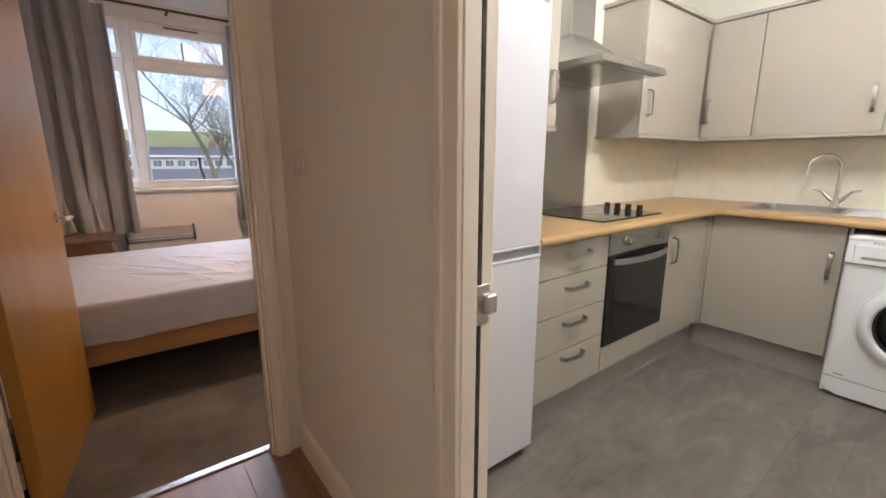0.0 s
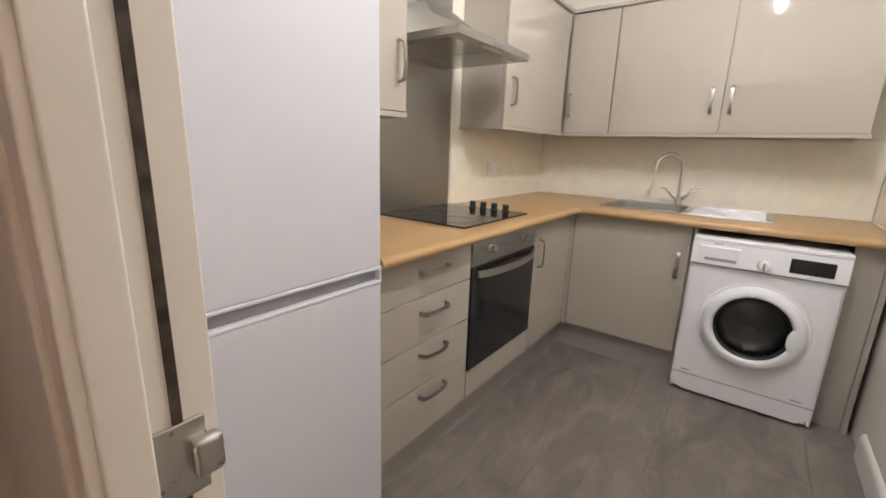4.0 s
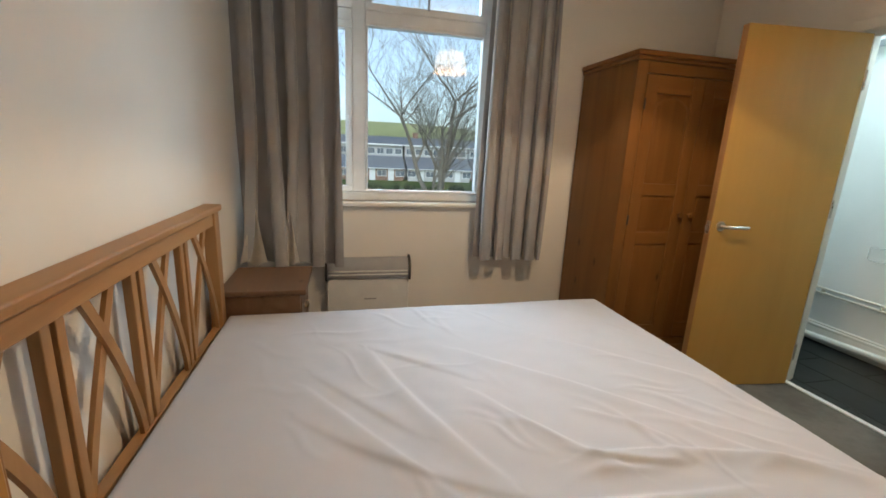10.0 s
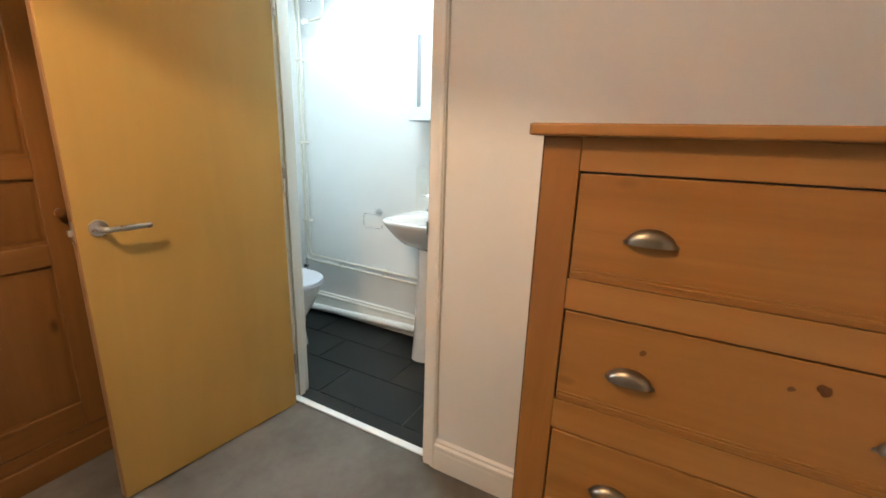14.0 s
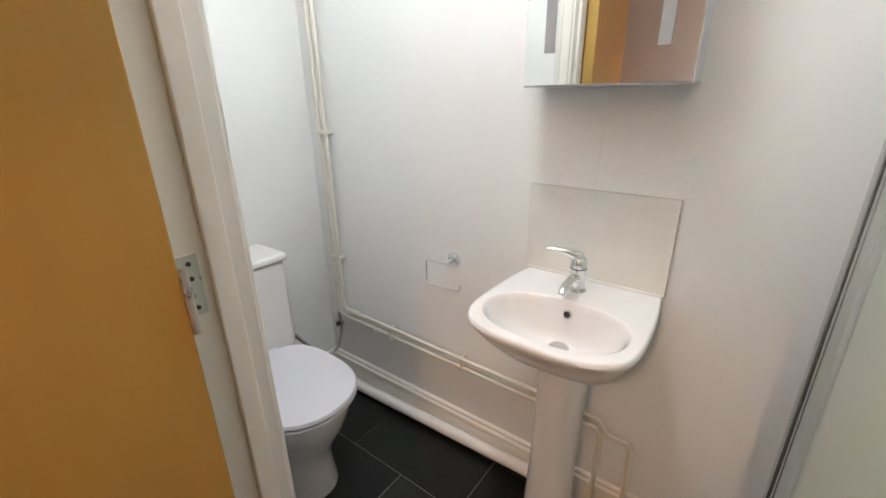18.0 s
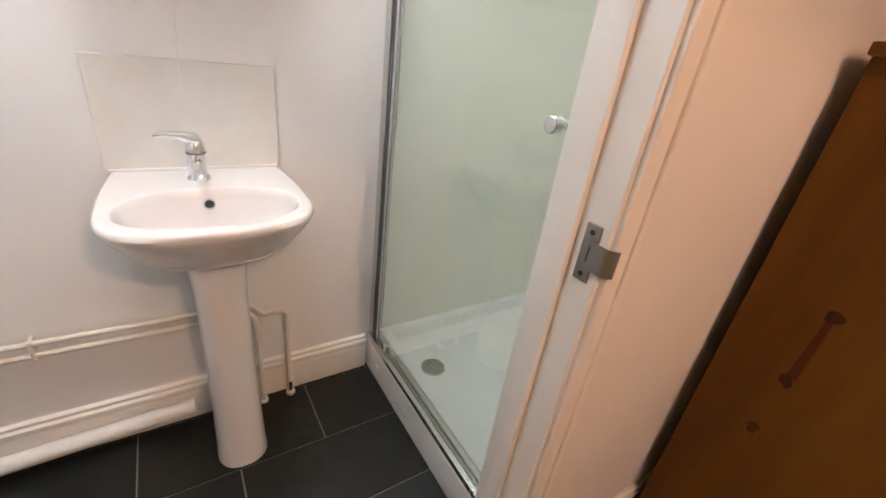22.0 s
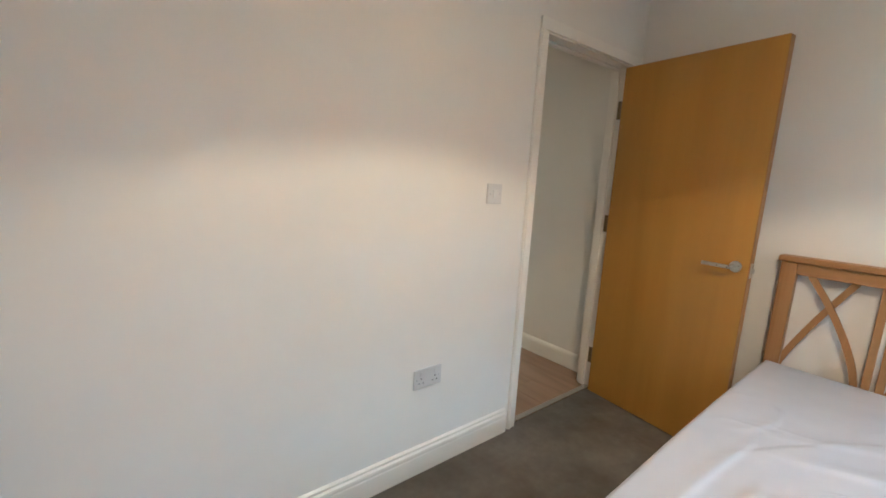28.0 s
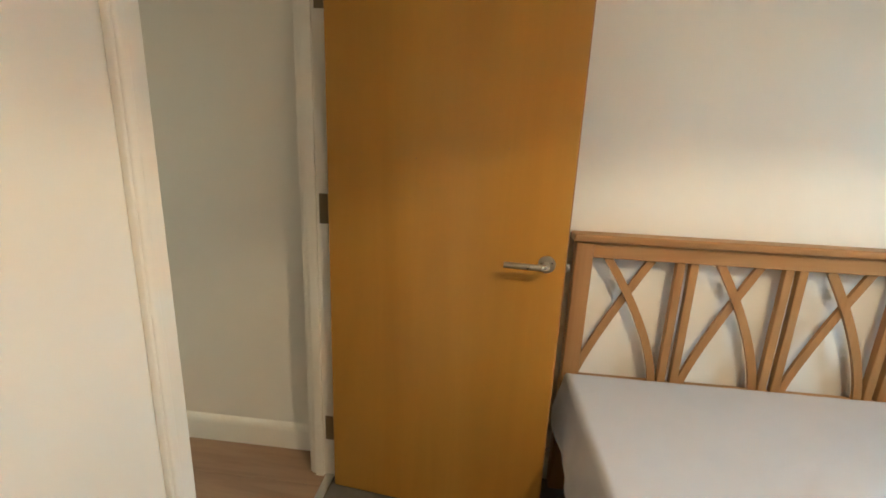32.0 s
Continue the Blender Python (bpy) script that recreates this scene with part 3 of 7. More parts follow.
bm_box(keep, XE + 0.022, BY0 - 0.001, 0.955, XE + 0.036, BY0 + 0.003, 0.988, 0.0012)
keep = part("strike_plate", keep, M_DULL, FR_BATH, "dull steel strike plate with two screws")
part("strike_lip", loft([[(x, y + dy, z) for z, dy in ((0.950, 0.0), (0.993, 0.0), (0.993, 0.0025), (0.950, 0.0025))] for x, y in ((XE + 0.020, BY0 + 0.001), (XE - 0.004, BY0 + 0.0015), (XE - 0.014, BY0 - 0.003), (XE - 0.020, BY0 - 0.011))]), M_DULL, keep)
part("bolt_hole", box(XE + 0.016, BY0 + 0.0005, 0.960, XE + 0.0225, BY0 + 0.0032, 0.984, 0.0005), M_BLACK, keep)
for z in (1.006, 0.940):
    part("screw", rod((XE + 0.023, BY0 + 0.002, z), (XE + 0.023, BY0 + 0.0042, z), 0.004, None, 12), M_DARKM, keep)

tagged(obj("threshold_strip", box(DX0, -0.045, 0.0005, DX1, -0.008, 0.008, 0.003), M_ALU), "silver metal threshold strip at the bedroom doorway", "threshold", kind="structure")
tagged(obj("threshold_strip", box(XE + 0.012, BY0, 0.0005, XE + 0.045, BY1, 0.009, 0.003), M_UPVC), "white threshold strip at the bathroom doorway", "threshold", kind="structure")

# ---------- doors ----------
def lever_handle(parent, x, z, face, way):
    """A round rose with a bent lever on a leaf face at y = face; way: the side (y) it stands out to; the lever points to smaller x."""
    h = part("handle", lathe([(0.026, 0), (0.0265, 0.004), (0.024, 0.009), (0.010, 0.0095), (0.010, 0.012)], 24), M_NICKEL, parent, "satin nickel lever handle")
    h.matrix_basis = pose(x, face, z, -90 * way, 0, 0)
    y1 = face + way * 0.052
    pts = [(x, face + way * 0.008, z), (x, face + way * 0.036, z)] + [(x - 0.016 * (1 - math.cos(a)), face + way * (0.036 + 0.016 * math.sin(a)), z) for a in (0.5, 1.0, 1.5)] + [(x - 0.06, y1, z), (x - 0.125, y1, z)]
    bm = tube(pts, [0.009] * 5 + [0.0095, 0.0088], 12)
    lv = part("lever", bm, M_NICKEL, h)
    lv.matrix_parent_inverse = Matrix()
    lv.matrix_basis = h.matrix_basis.inverted()
    return h


def door_leaf(name, m, w, hgt, label, mat):
    """A flush veneered leaf: the hinge edge on x = 0, the leaf along +x, faces at y = 0 and -0.044."""
    root = thing(name, m, label, "door")
    part("leaf", box(0, -0.0425, 0.006, w, -0.0015, hgt, 0.0025), mat, root)
    part("lipping", box(w - 0.001, -0.041, 0.008, w + 0.003, -0.003, hgt - 0.003, 0.001), M_OAK, root, "paler timber lipping on the edge")
    part("latch_plate", box(w + 0.0025, -0.034, 0.93, w + 0.005, -0.010, 1.0, 0.0005), M_NICKEL, root, "steel latch plate")
    part("latch_bolt", box(w + 0.004, -0.028, 0.955, w + 0.015, -0.015, 0.975, 0.002), M_NICKEL, root)
    lever_handle(root, w - 0.054, 0.975, -0.0015, 1)
    lever_handle(root, w - 0.054, 0.975, -0.0425, -1)
    for z in (0.22, 1.085, 1.76):
        part("hinge", rod((-0.004, 0.004, z - 0.05), (-0.004, 0.004, z + 0.05), 0.006, None, 10), M_NICKEL, root, "steel butt hinge")
    return root


BED_DOOR = door_leaf("bedroom_door", pose(DX0 + 0.007, 0.013, 0, 0, 0, 83.4), 0.772, 1.985, "open orange beech veneered flush door with a lever handle", M_DOOR)
door_leaf("bathroom_door", pose(XE - 0.006, BY1 - 0.048, 0, 0, 0, 173.5), 0.70, 1.985, "open pale beech veneered flush door to the bathroom", M_DOOR2)
for hx, hz in [(0.21, 1.78), (0.30, 1.80), (0.47, 1.83), (0.58, 1.86), (0.12, 1.28), (0.30, 1.27), (0.58, 1.31)]:
    d = part("screw_hole", rod((hx, -0.0418, hz), (hx, -0.0432, hz), 0.0028, None, 8), M_OAK, BED_DOOR, "old filled screw hole")
for z in (0.22, 1.085, 1.76):
    part("hinge_plate", box(DX0 - 0.0005, -0.042, z - 0.052, DX0 + 0.0022, -0.001, z + 0.052, 0.0005), M_BRASS, FR_BED, "dull bronze hinge plate")
for z in (0.22, 1.085, 1.76):
    pl = part("hinge_plate", box(XE + 0.004, BY1 - 0.0018, z - 0.05, XE + 0.038, BY1 + 0.0005, z + 0.05, 0.0005), M_NICKEL, FR_BATH, "steel hinge plate with screws")
    for dz in (-0.036, 0.012, 0.036):
        part("screw", rod((XE + 0.024, BY1 - 0.0015, z + dz), (XE + 0.024, BY1 - 0.0032, z + dz), 0.004, None, 8), M_DARKM, pl)


# ---------- window ----------
def window():
    y0, y1 = YN + 0.055, YN + 0.115
    root = thing("window_1", Matrix(), "white plastic double-glazed window with two top lights", "window")
    root["kind"] = "structure"
    f = 0.055
    part("window_frame", box(WX0, y0, WZ0, WX1, y1, WZ0 + f, 0.006), M_UPVC, root)
    part("window_frame", box(WX0, y0, WZ1 - f, WX1, y1, WZ1, 0.006), M_UPVC, root)
    part("window_frame", box(WX0, y0, WZ0 + f, WX0 + f, y1, WZ1 - f, 0.006), M_UPVC, root)
    part("window_frame", box(WX1 - f, y0, WZ0 + f, WX1, y1, WZ1 - f, 0.006), M_UPVC, root)
    mx0, mx1, tz0, tz1 = 0.635, 0.715, 2.045, 2.115
    part("mullion", box(mx0, y0, WZ0 + f, mx1, y1, WZ1 - f, 0.006), M_UPVC, root)
    part("transom", box(WX0 + f, y0 - 0.002, tz0, mx0, y1 + 0.002, tz1, 0.006), M_UPVC, root)
    part("transom", box(mx1, y0 - 0.002, tz0, WX1 - f, y1 + 0.002, tz1, 0.006), M_UPVC, root)
    for x0, x1, z0, z1, opens in ((WX0 + f, mx0, WZ0 + f, tz0, True), (mx1, WX1 - f, WZ0 + f, tz0, False), (WX0 + f, mx0, tz1, WZ1 - f, True), (mx1, WX1 - f, tz1, WZ1 - f, True)):
        s = 0.042 if opens else 0.018
        part("sash", box(x0, y0 - 0.010, z0, x1, y1 - 0.01, z0 + s, 0.005), M_UPVC, root)
        part("sash", box(x0, y0 - 0.010, z1 - s, x1, y1 - 0.01, z1, 0.005), M_UPVC, root)
        part("sash", box(x0, y0 - 0.010, z0 + s, x0 + s, y1 - 0.01, z1 - s, 0.005), M_UPVC, root)
        part("sash", box(x1 - s, y0 - 0.010, z0 + s, x1, y1 - 0.01, z1 - s, 0.005), M_UPVC, root)
        pane = part("pane", box(x0 + s - 0.005, y0 + 0.02, z0 + s - 0.005, x1 - s + 0.005, y0 + 0.026, z1 - s + 0.005), M_PANE, root)
        pane.visible_shadow = False
        part("gasket", box(x0 + s - 0.004, y0 + 0.012, z0 + s - 0.004, x1 - s + 0.004, y0 + 0.016, z0 + s + 0.003), M_RUBBER, root)
    hd = part("window_handle", box(mx0 - 0.034, y0 - 0.03, 1.45, mx0 - 0.012, y0 - 0.010, 1.50, 0.005), M_UPVC, root)
    part("grip", box(mx0 - 0.030, y0 - 0.045, 1.38, mx0 - 0.016, y0 - 0.028, 1.49, 0.006), M_UPVC, hd)
    part("trickle_vent", box(0.92, y0 - 0.02, WZ1 - 0.045, 1.30, y0, WZ1 - 0.015, 0.006), M_UPVC, root, "white slotted trickle vent")
    part("stay", box(1.095, y0 - 0.02, tz1 + 0.03, 1.11, y0 - 0.008, tz1 + 0.19, 0.003), M_GREY, root, "grey casement stay")
    part("slot", box(0.97, y0 - 0.0225, WZ1 - 0.040, 1.25, y0 - 0.019, WZ1 - 0.026), M_DARKM, root)
    part("window_sill", box(WX0 - 0.0, YN - 0.045, WZ0 - 0.03, WX1 + 0.0, y0, WZ0, 0.008), M_GLOSS, root, "white painted window board")
    return root


window()


# ---------- curtains ----------
def curtain(name, x0, x1, zbot, label, seed, folds, gather, y=2.985, bunch=0.0):
    root = thing(name, pose(0, 0, 0), label, "curtain", "pair of curtains")
    rnd = random.Random(seed)
    ph = [rnd.uniform(0, 6.28) for _ in range(6)]
    nx, nz, ztop = 130, 46, 2.49

    def surface(i, k):
        u, w = i / nx, k / nz
        z = ztop + (zbot - ztop) * w
        a = u * folds * 6.283 + ph[0] + 0.9 * math.sin(u * 7 + ph[1]) + 0.35 * math.sin(2.2 * w + 5 * u + ph[5])
        amp = 0.034 + 0.018 * w + 0.008 * math.sin(u * 9 + ph[4])
        yy = y - 0.016 + amp * (0.9 * math.tanh(1.6 * math.sin(a) + 0.5) - 0.2) + 0.010 * math.sin(3 * w + ph[3] + 4 * u)
        xx = x0 + (x1 - x0) * u + gather * (u - 0.5) * math.sin(w * 2.6) - 0.019 * math.sin(2 * a) * (0.6 + 0.4 * w) + 0.008 * w * math.sin(u * 19 + ph[4] + 3 * w)
        if bunch:
            low = max(0.0, (w - 0.55) / 0.45) ** 1.3 * max(0.0, min(1.0, (0.72 - u) / 0.25))
            z += bunch * low * (0.85 + 0.3 * math.sin(u * 14 + ph[5]))
            yy -= 0.17 * low * (0.75 + 0.25 * math.sin(u * 21 + ph[5]))
            xx += 0.035 * low * math.sin(u * 15 + ph[2]) + 0.04 * low * (0.3 - u)
        z += 0.004 * math.sin(a + 1.0) * w
        return Vector((xx, yy, z))

    bm, back = bmesh.new(), bmesh.new()
    for b, off in ((bm, 0.0), (back, 0.004)):
        g = [[b.verts.new(surface(i, k) + Vector((0, off, 0))) for k in range(nz + 1)] for i in range(nx + 1)]
        for i in range(nx):
            for k in range(nz):
                b.faces.new((g[i][k], g[i + 1][k], g[i + 1][k + 1], g[i][k + 1]))
    part("lining", back, M_LINING, root, "pale cream lining")
    part("cloth", bm, M_CURT, root)
    hem = tube([surface(i, nz - 2) + Vector((0, -0.002, 0)) for i in range(0, nx + 1, 2)], 0.0022, 5)
    part("hem", hem, M_CURT, root)
    n = max(5, int(folds * 1.2))
    for j in range(n):
        p = surface(int((j + 0.5) / n * nx), 0)
        part("ring", tube(arc((p.x, 2.985, 2.515), 0.02, 0, 360, (0, 1, 0), (0, 0, 1), 14), 0.0025, 6), M_DARKM, root, "curtain ring")
    return root


LEFT_CURTAIN = curtain("curtain", 0.0, 0.56, 0.575, "grey lined curtain, its end heaped on the bedside chest", 3, 4.6, 0.02, bunch=0.075)
curtain("curtain", 1.47, 1.90, 0.60, "grey lined curtain hanging straight", 8, 4.4, 0.03)
for xa, xb_, zhi, yb in ((0.012, 0.135, 1.05, 2.83), (0.225, 0.315, 0.98, 2.82)):
    flap, rows_ = bmesh.new(), []
    for k in range(15):
        w = k / 14
        mid, half = xa + (xb_ - xa) * (0.45 + 0.1 * w), (xb_ - xa) * (0.06 + 0.52 * w**1.4)
        rows_.append([flap.verts.new((mid + half * (2 * u - 1), yb + 0.09 * (1 - w) - 0.022 * math.sin(u * 7.5 + 2.2 * w) * w - 0.03 * w * w, zhi + (0.634 - zhi) * w + 0.012 * w * math.sin(u * 9))) for u in [i / 12 for i in range(13)]])
    for ra, rb in zip(rows_, rows_[1:]):
        for i in range(12):
            flap.faces.new((ra[i], ra[i + 1], rb[i + 1], rb[i]))
    bmesh.ops.solidify(flap, geom=flap.faces[:], thickness=0.003)
    part("turned_lining", flap, M_LINING, LEFT_CURTAIN, "cream lining turned outwards")
pole = thing("curtain_pole", Matrix(), "dark metal curtain pole above the window", "curtain pole")
part("rod", rod((XW + 0.03, 2.985, 2.53), (2.02, 2.985, 2.53), 0.0115, None, 14), M_DARKM, pole)
for px in (XW + 0.03, 2.02):
    f = part("finial", lathe([(0.004, -0.03), (0.018, -0.02), (0.024, 0), (0.018, 0.02), (0.004, 0.03)], 16), M_DARKM, pole)
    f.matrix_basis = pose(px, 2.985, 2.53, 0, 90, 0)
for px in (0.12, 1.0, 1.94):
    part("bracket", box(px - 0.01, 2.985, 2.51, px + 0.01, YN, 2.53, 0.003), M_DARKM, pole)


# ---------- panel heater ----------
def heater():
    root = thing("panel_heater", pose(0.455, YN, 0), "white wall panel heater with a brown grille, dark end caps", "heater")
    w = 0.56
    part("body", box(0.01, -0.065, 0.15, w - 0.01, -0.004, 0.50, 0.008), M_PLASTIC, root)
    prof = [(-0.005, 0.46), (-0.075, 0.46), (-0.085, 0.48), (-0.08, 0.53), (-0.05, 0.575), (-0.005, 0.59)]
    part("grille", prism(prof, 0, 0.012, w - 0.012), M_GREY, root, "brown louvred outlet grille")
    for k in range(4):
        z = 0.485 + 0.022 * k
        yy = -0.0865 + (0.0 if k < 2 else 0.018 * (k - 1))
        part("louvre", box(0.02, yy - 0.002, z, w - 0.02, yy + 0.018, z + 0.009, 0.002), M_PLASTIC, root)
    cap = [(-0.003, 0.45), (-0.085, 0.45), (-0.096, 0.48), (-0.09, 0.54), (-0.058, 0.588), (-0.003, 0.605)]
    for x in (0.0, w - 0.014):
        part("end_cap", prism(cap, 0, x, x + 0.014), M_BLACK, root, "dark brown end cap")
    part("badge", box(0.25, -0.0665, 0.31, 0.33, -0.064, 0.318, 0.0005), M_GREY, root)
    for bx_ in (0.1, w - 0.12):
        part("bracket", box(bx_, -0.01, 0.2, bx_ + 0.02, 0.0, 0.45), M_GREY, root)
    return root


heater()


# ---------- bed ----------
BYA, BYB = 0.87, 2.345


def bed():
    root = thing("bed", Matrix(), "light oak double bed frame with a crossed-slat headboard", "bed")
    y0, y1 = 0.845, 2.305
    hb = part("headboard", box(0.008, y0 + 0.06, 0.955, 0.042, y1 - 0.06, 1.012, 0.004), M_OAKX, root)
    part("cap_rail", box(-0.012, y0 - 0.012, 1.012, 0.062, y1 + 0.012, 1.04, 0.008, 3), M_OAKX, hb)
    part("lower_rail", box(0.008, y0 + 0.06, 0.40, 0.042, y1 - 0.06, 0.50, 0.004), M_OAKX, hb)
    for a, b in ((y0, y0 + 0.062), (y1 - 0.062, y1)):
        part("post", box(0.0, a, 0.0, 0.05, b, 1.012, 0.005), M_OAK, root)
    n = 4
    bay = 0.346
    inner0 = 1.226 - bay
    for k in range(1, n):
        c = inner0 + bay * k
        for dy in (-0.022, 0.022):
            part("upright", box(0.013, c + dy - 0.014, 0.50, 0.037, c + dy + 0.014, 0.955, 0.003), M_OAK, hb)
    for k in range(n):
        a, b = inner0 + bay * k + (0.004 if k == 0 else 0.037), inner0 + bay * (k + 1) - (0.004 if k == n - 1 else 0.037)
        z0, z1 = 0.49, 0.958
        for flip, x in ((0, 0.020), (1, 0.030)):
            bm = bmesh.new()
            ring = []
            for i in range(15):
                u = i / 14
                yy = a + (b - a) * (0.94 - 0.69 * u**1.55) if flip else a + (b - a) * (0.03 + 0.72 * u**1.2)
                z = z0 + (z1 - z0) * u
                ring.append((yy, z))
            vr = []
            for i, (yy, z) in enumerate(ring):
                p, q = ring[max(i - 1, 0)], ring[min(i + 1, 14)]
                t = Vector((q[0] - p[0], q[1] - p[1])).normalized()
                nx_, nz_ = -t.y * 0.0135, t.x * 0.0135
                vr.append([bm.verts.new((x + dx, yy + sg * nx_, z + sg * nz_)) for dx, sg in ((-0.006, -1), (0.006, -1), (0.006, 1), (-0.006, 1))])
            for r0, r1 in zip(vr, vr[1:]):
                for j in range(4):
                    bm.faces.new((r0[j], r0[(j + 1) % 4], r1[(j + 1) % 4], r1[j]))
            bm.faces.new(vr[0])
            bm.faces.new(vr[-1][::-1])
            part("curved_slat", bm, M_OAK, hb)
    for ya, yb in ((BYA, BYA + 0.026), (BYB - 0.026, BYB)):
        part("side_rail", box(0.05, ya, 0.195, 1.93, yb, 0.345, 0.005), M_OAKL, root)
    part("foot_rail", box(1.945, BYA + 0.05, 0.20, 1.975, BYB - 0.05, 0.40, 0.005), M_OAKX, root)
    for yc in (BYA - 0.004, BYB - 0.056):
        part("leg", box(1.925, yc, 0.17, 1.987, yc + 0.06, 0.475, 0.004), M_OAK, root)
        c = 1.956
        part("leg_foot", loft([[(c - r, yc + 0.03 - r, z), (c + r, yc + 0.03 - r, z), (c + r, yc + 0.03 + r, z), (c - r, yc + 0.03 + r, z)] for r, z in ((0.021, 0.0), (0.031, 0.17))]), M_OAK, root)
        part("post_cap", box(1.915, yc - 0.010, 0.475, 1.997, yc + 0.070, 0.495, 0.007, 3), M_OAK, root)
    for k in range(12):
        x = 0.12 + k * 0.155
        part("slat", box(x, BYA + 0.026, 0.268, x + 0.07, BYB - 0.026, 0.284, 0.002), M_OAKX, root)
    part("centre_leg", box(0.98, 1.58, 0.0, 1.03, 1.63, 0.268, 0.003), M_OAK, root)
    return root


bed()


def mattress():
    """A mattress under a loose fitted sheet with long soft folds across the top and gathered corners."""
    x0, x1, y0, y1, zb, zt = 0.055, 1.972, 0.868, 2.328, 0.280, 0.524
    rad = 0.022
    nx, ny = 290, 220
    gx, gy = np.meshgrid(np.linspace(x0, x1, nx + 1), np.linspace(y0, y1, ny + 1), indexing="ij")
    lift = np.zeros_like(gx)

    def fold(a, b, c, height, steep, gentle):
        """A ridge along a bent line from a over b to c, steep on one side and gentle on the other, dying out at its ends."""
        best = np.full_like(gx, 9.0)
        side, along = np.zeros_like(gx), np.zeros_like(gx)
        n = 14
        pts = [((1 - t) ** 2 * a[0] + 2 * t * (1 - t) * b[0] + t * t * c[0], (1 - t) ** 2 * a[1] + 2 * t * (1 - t) * b[1] + t * t * c[1]) for t in [i / n for i in range(n + 1)]]
        for i in range(n):
            (px, py), (qx, qy) = pts[i], pts[i + 1]
            dx, dy = qx - px, qy - py
            ll = dx * dx + dy * dy
            t = np.clip(((gx - px) * dx + (gy - py) * dy) / ll, 0, 1)
            ex, ey = gx - px - t * dx, gy - py - t * dy
            d = np.hypot(ex, ey)
            near = d < best
            best[near] = d[near]
            side[near] = (dx * ey - dy * ex)[near]
            along[near] = ((i + t) / n)[near]
        w = np.where(side > 0, steep, gentle)
        return height * np.sin(np.pi * np.clip(along * 0.9 + 0.05, 0, 1)) ** 0.7 * np.exp(-((best / w) ** 2))

    for a, b, c, hgt, st, ge in (
        ((0.67, 1.86), (0.80, 1.42), (0.97, 1.13), 0.011, 0.014, 0.045),
        ((1.00, 1.52), (1.12, 1.28), (1.30, 1.10), 0.012, 0.013, 0.040),
        ((1.02, 1.83), (1.36, 1.50), (1.88, 1.02), 0.010, 0.013, 0.050),
        ((0.44, 1.64), (0.64, 1.36), (0.84, 1.10), 0.009, 0.013, 0.045),
        ((1.17, 1.17), (1.48, 1.20), (1.94, 0.96), 0.013, 0.012, 0.038),
        ((0.95, 1.05), (1.20, 1.02), (1.58, 0.99), 0.010, 0.012, 0.035),
        ((1.58, 1.24), (1.68, 1.06), (1.93, 0.93), 0.010, 0.012, 0.030),
        ((1.47, 1.10), (1.31, 1.13), (1.18, 1.20), 0.011, 0.010, 0.022),
        ((1.12, 1.02), (0.70, 1.20), (0.44, 1.48), 0.008, 0.014, 0.045),
        ((1.03, 1.60), (0.84, 1.76), (0.66, 1.90), 0.007, 0.013, 0.040),
        ((0.80, 1.33), (0.64, 1.50), (0.47, 1.72), 0.007, 0.013, 0.040),
        ((1.35, 1.95), (1.60, 1.72), (1.92, 1.42), 0.006, 0.014, 0.050),
        ((1.30, 1.38), (1.42, 1.30), (1.50, 1.19), 0.008, 0.009, 0.020),
        ((0.62, 1.04), (0.74, 1.10), (0.90, 1.00), 0.007, 0.011, 0.026),
    ):
        lift += fold(a, b, c, hgt, st, ge)
    rnd = random.Random(5)
    for _ in range(46):
        cx, cy = rnd.uniform(x0 + 0.1, x1), rnd.uniform(y0, y1 - 0.1)
        ang = radians(rnd.choice((120, 132, 140, 128, 165, 15)) + rnd.uniform(-14, 14))
        ln, wd = rnd.uniform(0.05, 0.17), rnd.uniform(0.008, 0.018)
        ht = rnd.uniform(0.002, 0.005) * (1.3 if cx > 1.0 and cy < 1.5 else 0.6)
        u, w = (gx - cx) * math.cos(ang) + (gy - cy) * math.sin(ang), -(gx - cx) * math.sin(ang) + (gy - cy) * math.cos(ang)
        w = w + 0.15 * ln * np.sin(u / ln * 2.2)
        lift += ht * np.exp(-((u / ln) ** 2)) * np.exp(-((w / wd) ** 2))

    bm = bmesh.new()

    def top(i, j):
        x, y = float(gx[i, j]), float(gy[i, j])
        d = min(x - x0, x1 - x, y - y0, y1 - y)
        drop = rad - math.sqrt(max(0, rad * rad - (rad - d) ** 2)) if d < rad else 0.0
        up = float(lift[i, j]) + 0.0045 * noise.noise(Vector((x * 3.2, y * 3.2, 1.0))) + 0.0018 * noise.noise(Vector((x * 11, y * 12, 4.0)))
        return Vector((x, y, zt - drop + up * min(1, d / 0.05 + 0.25)))

    g = [[bm.verts.new(top(i, j)) for j in range(ny + 1)] for i in range(nx + 1)]
    for i in range(nx):
        for j in range(ny):
            bm.faces.new((g[i][j], g[i + 1][j], g[i + 1][j + 1], g[i][j + 1]))
    edge = [g[i][0] for i in range(nx + 1)] + [g[nx][j] for j in range(1, ny + 1)] + [g[i][ny] for i in range(nx - 1, -1, -1)] + [g[0][j] for j in range(ny - 1, 0, -1)]
    prev, m = edge, len(edge)
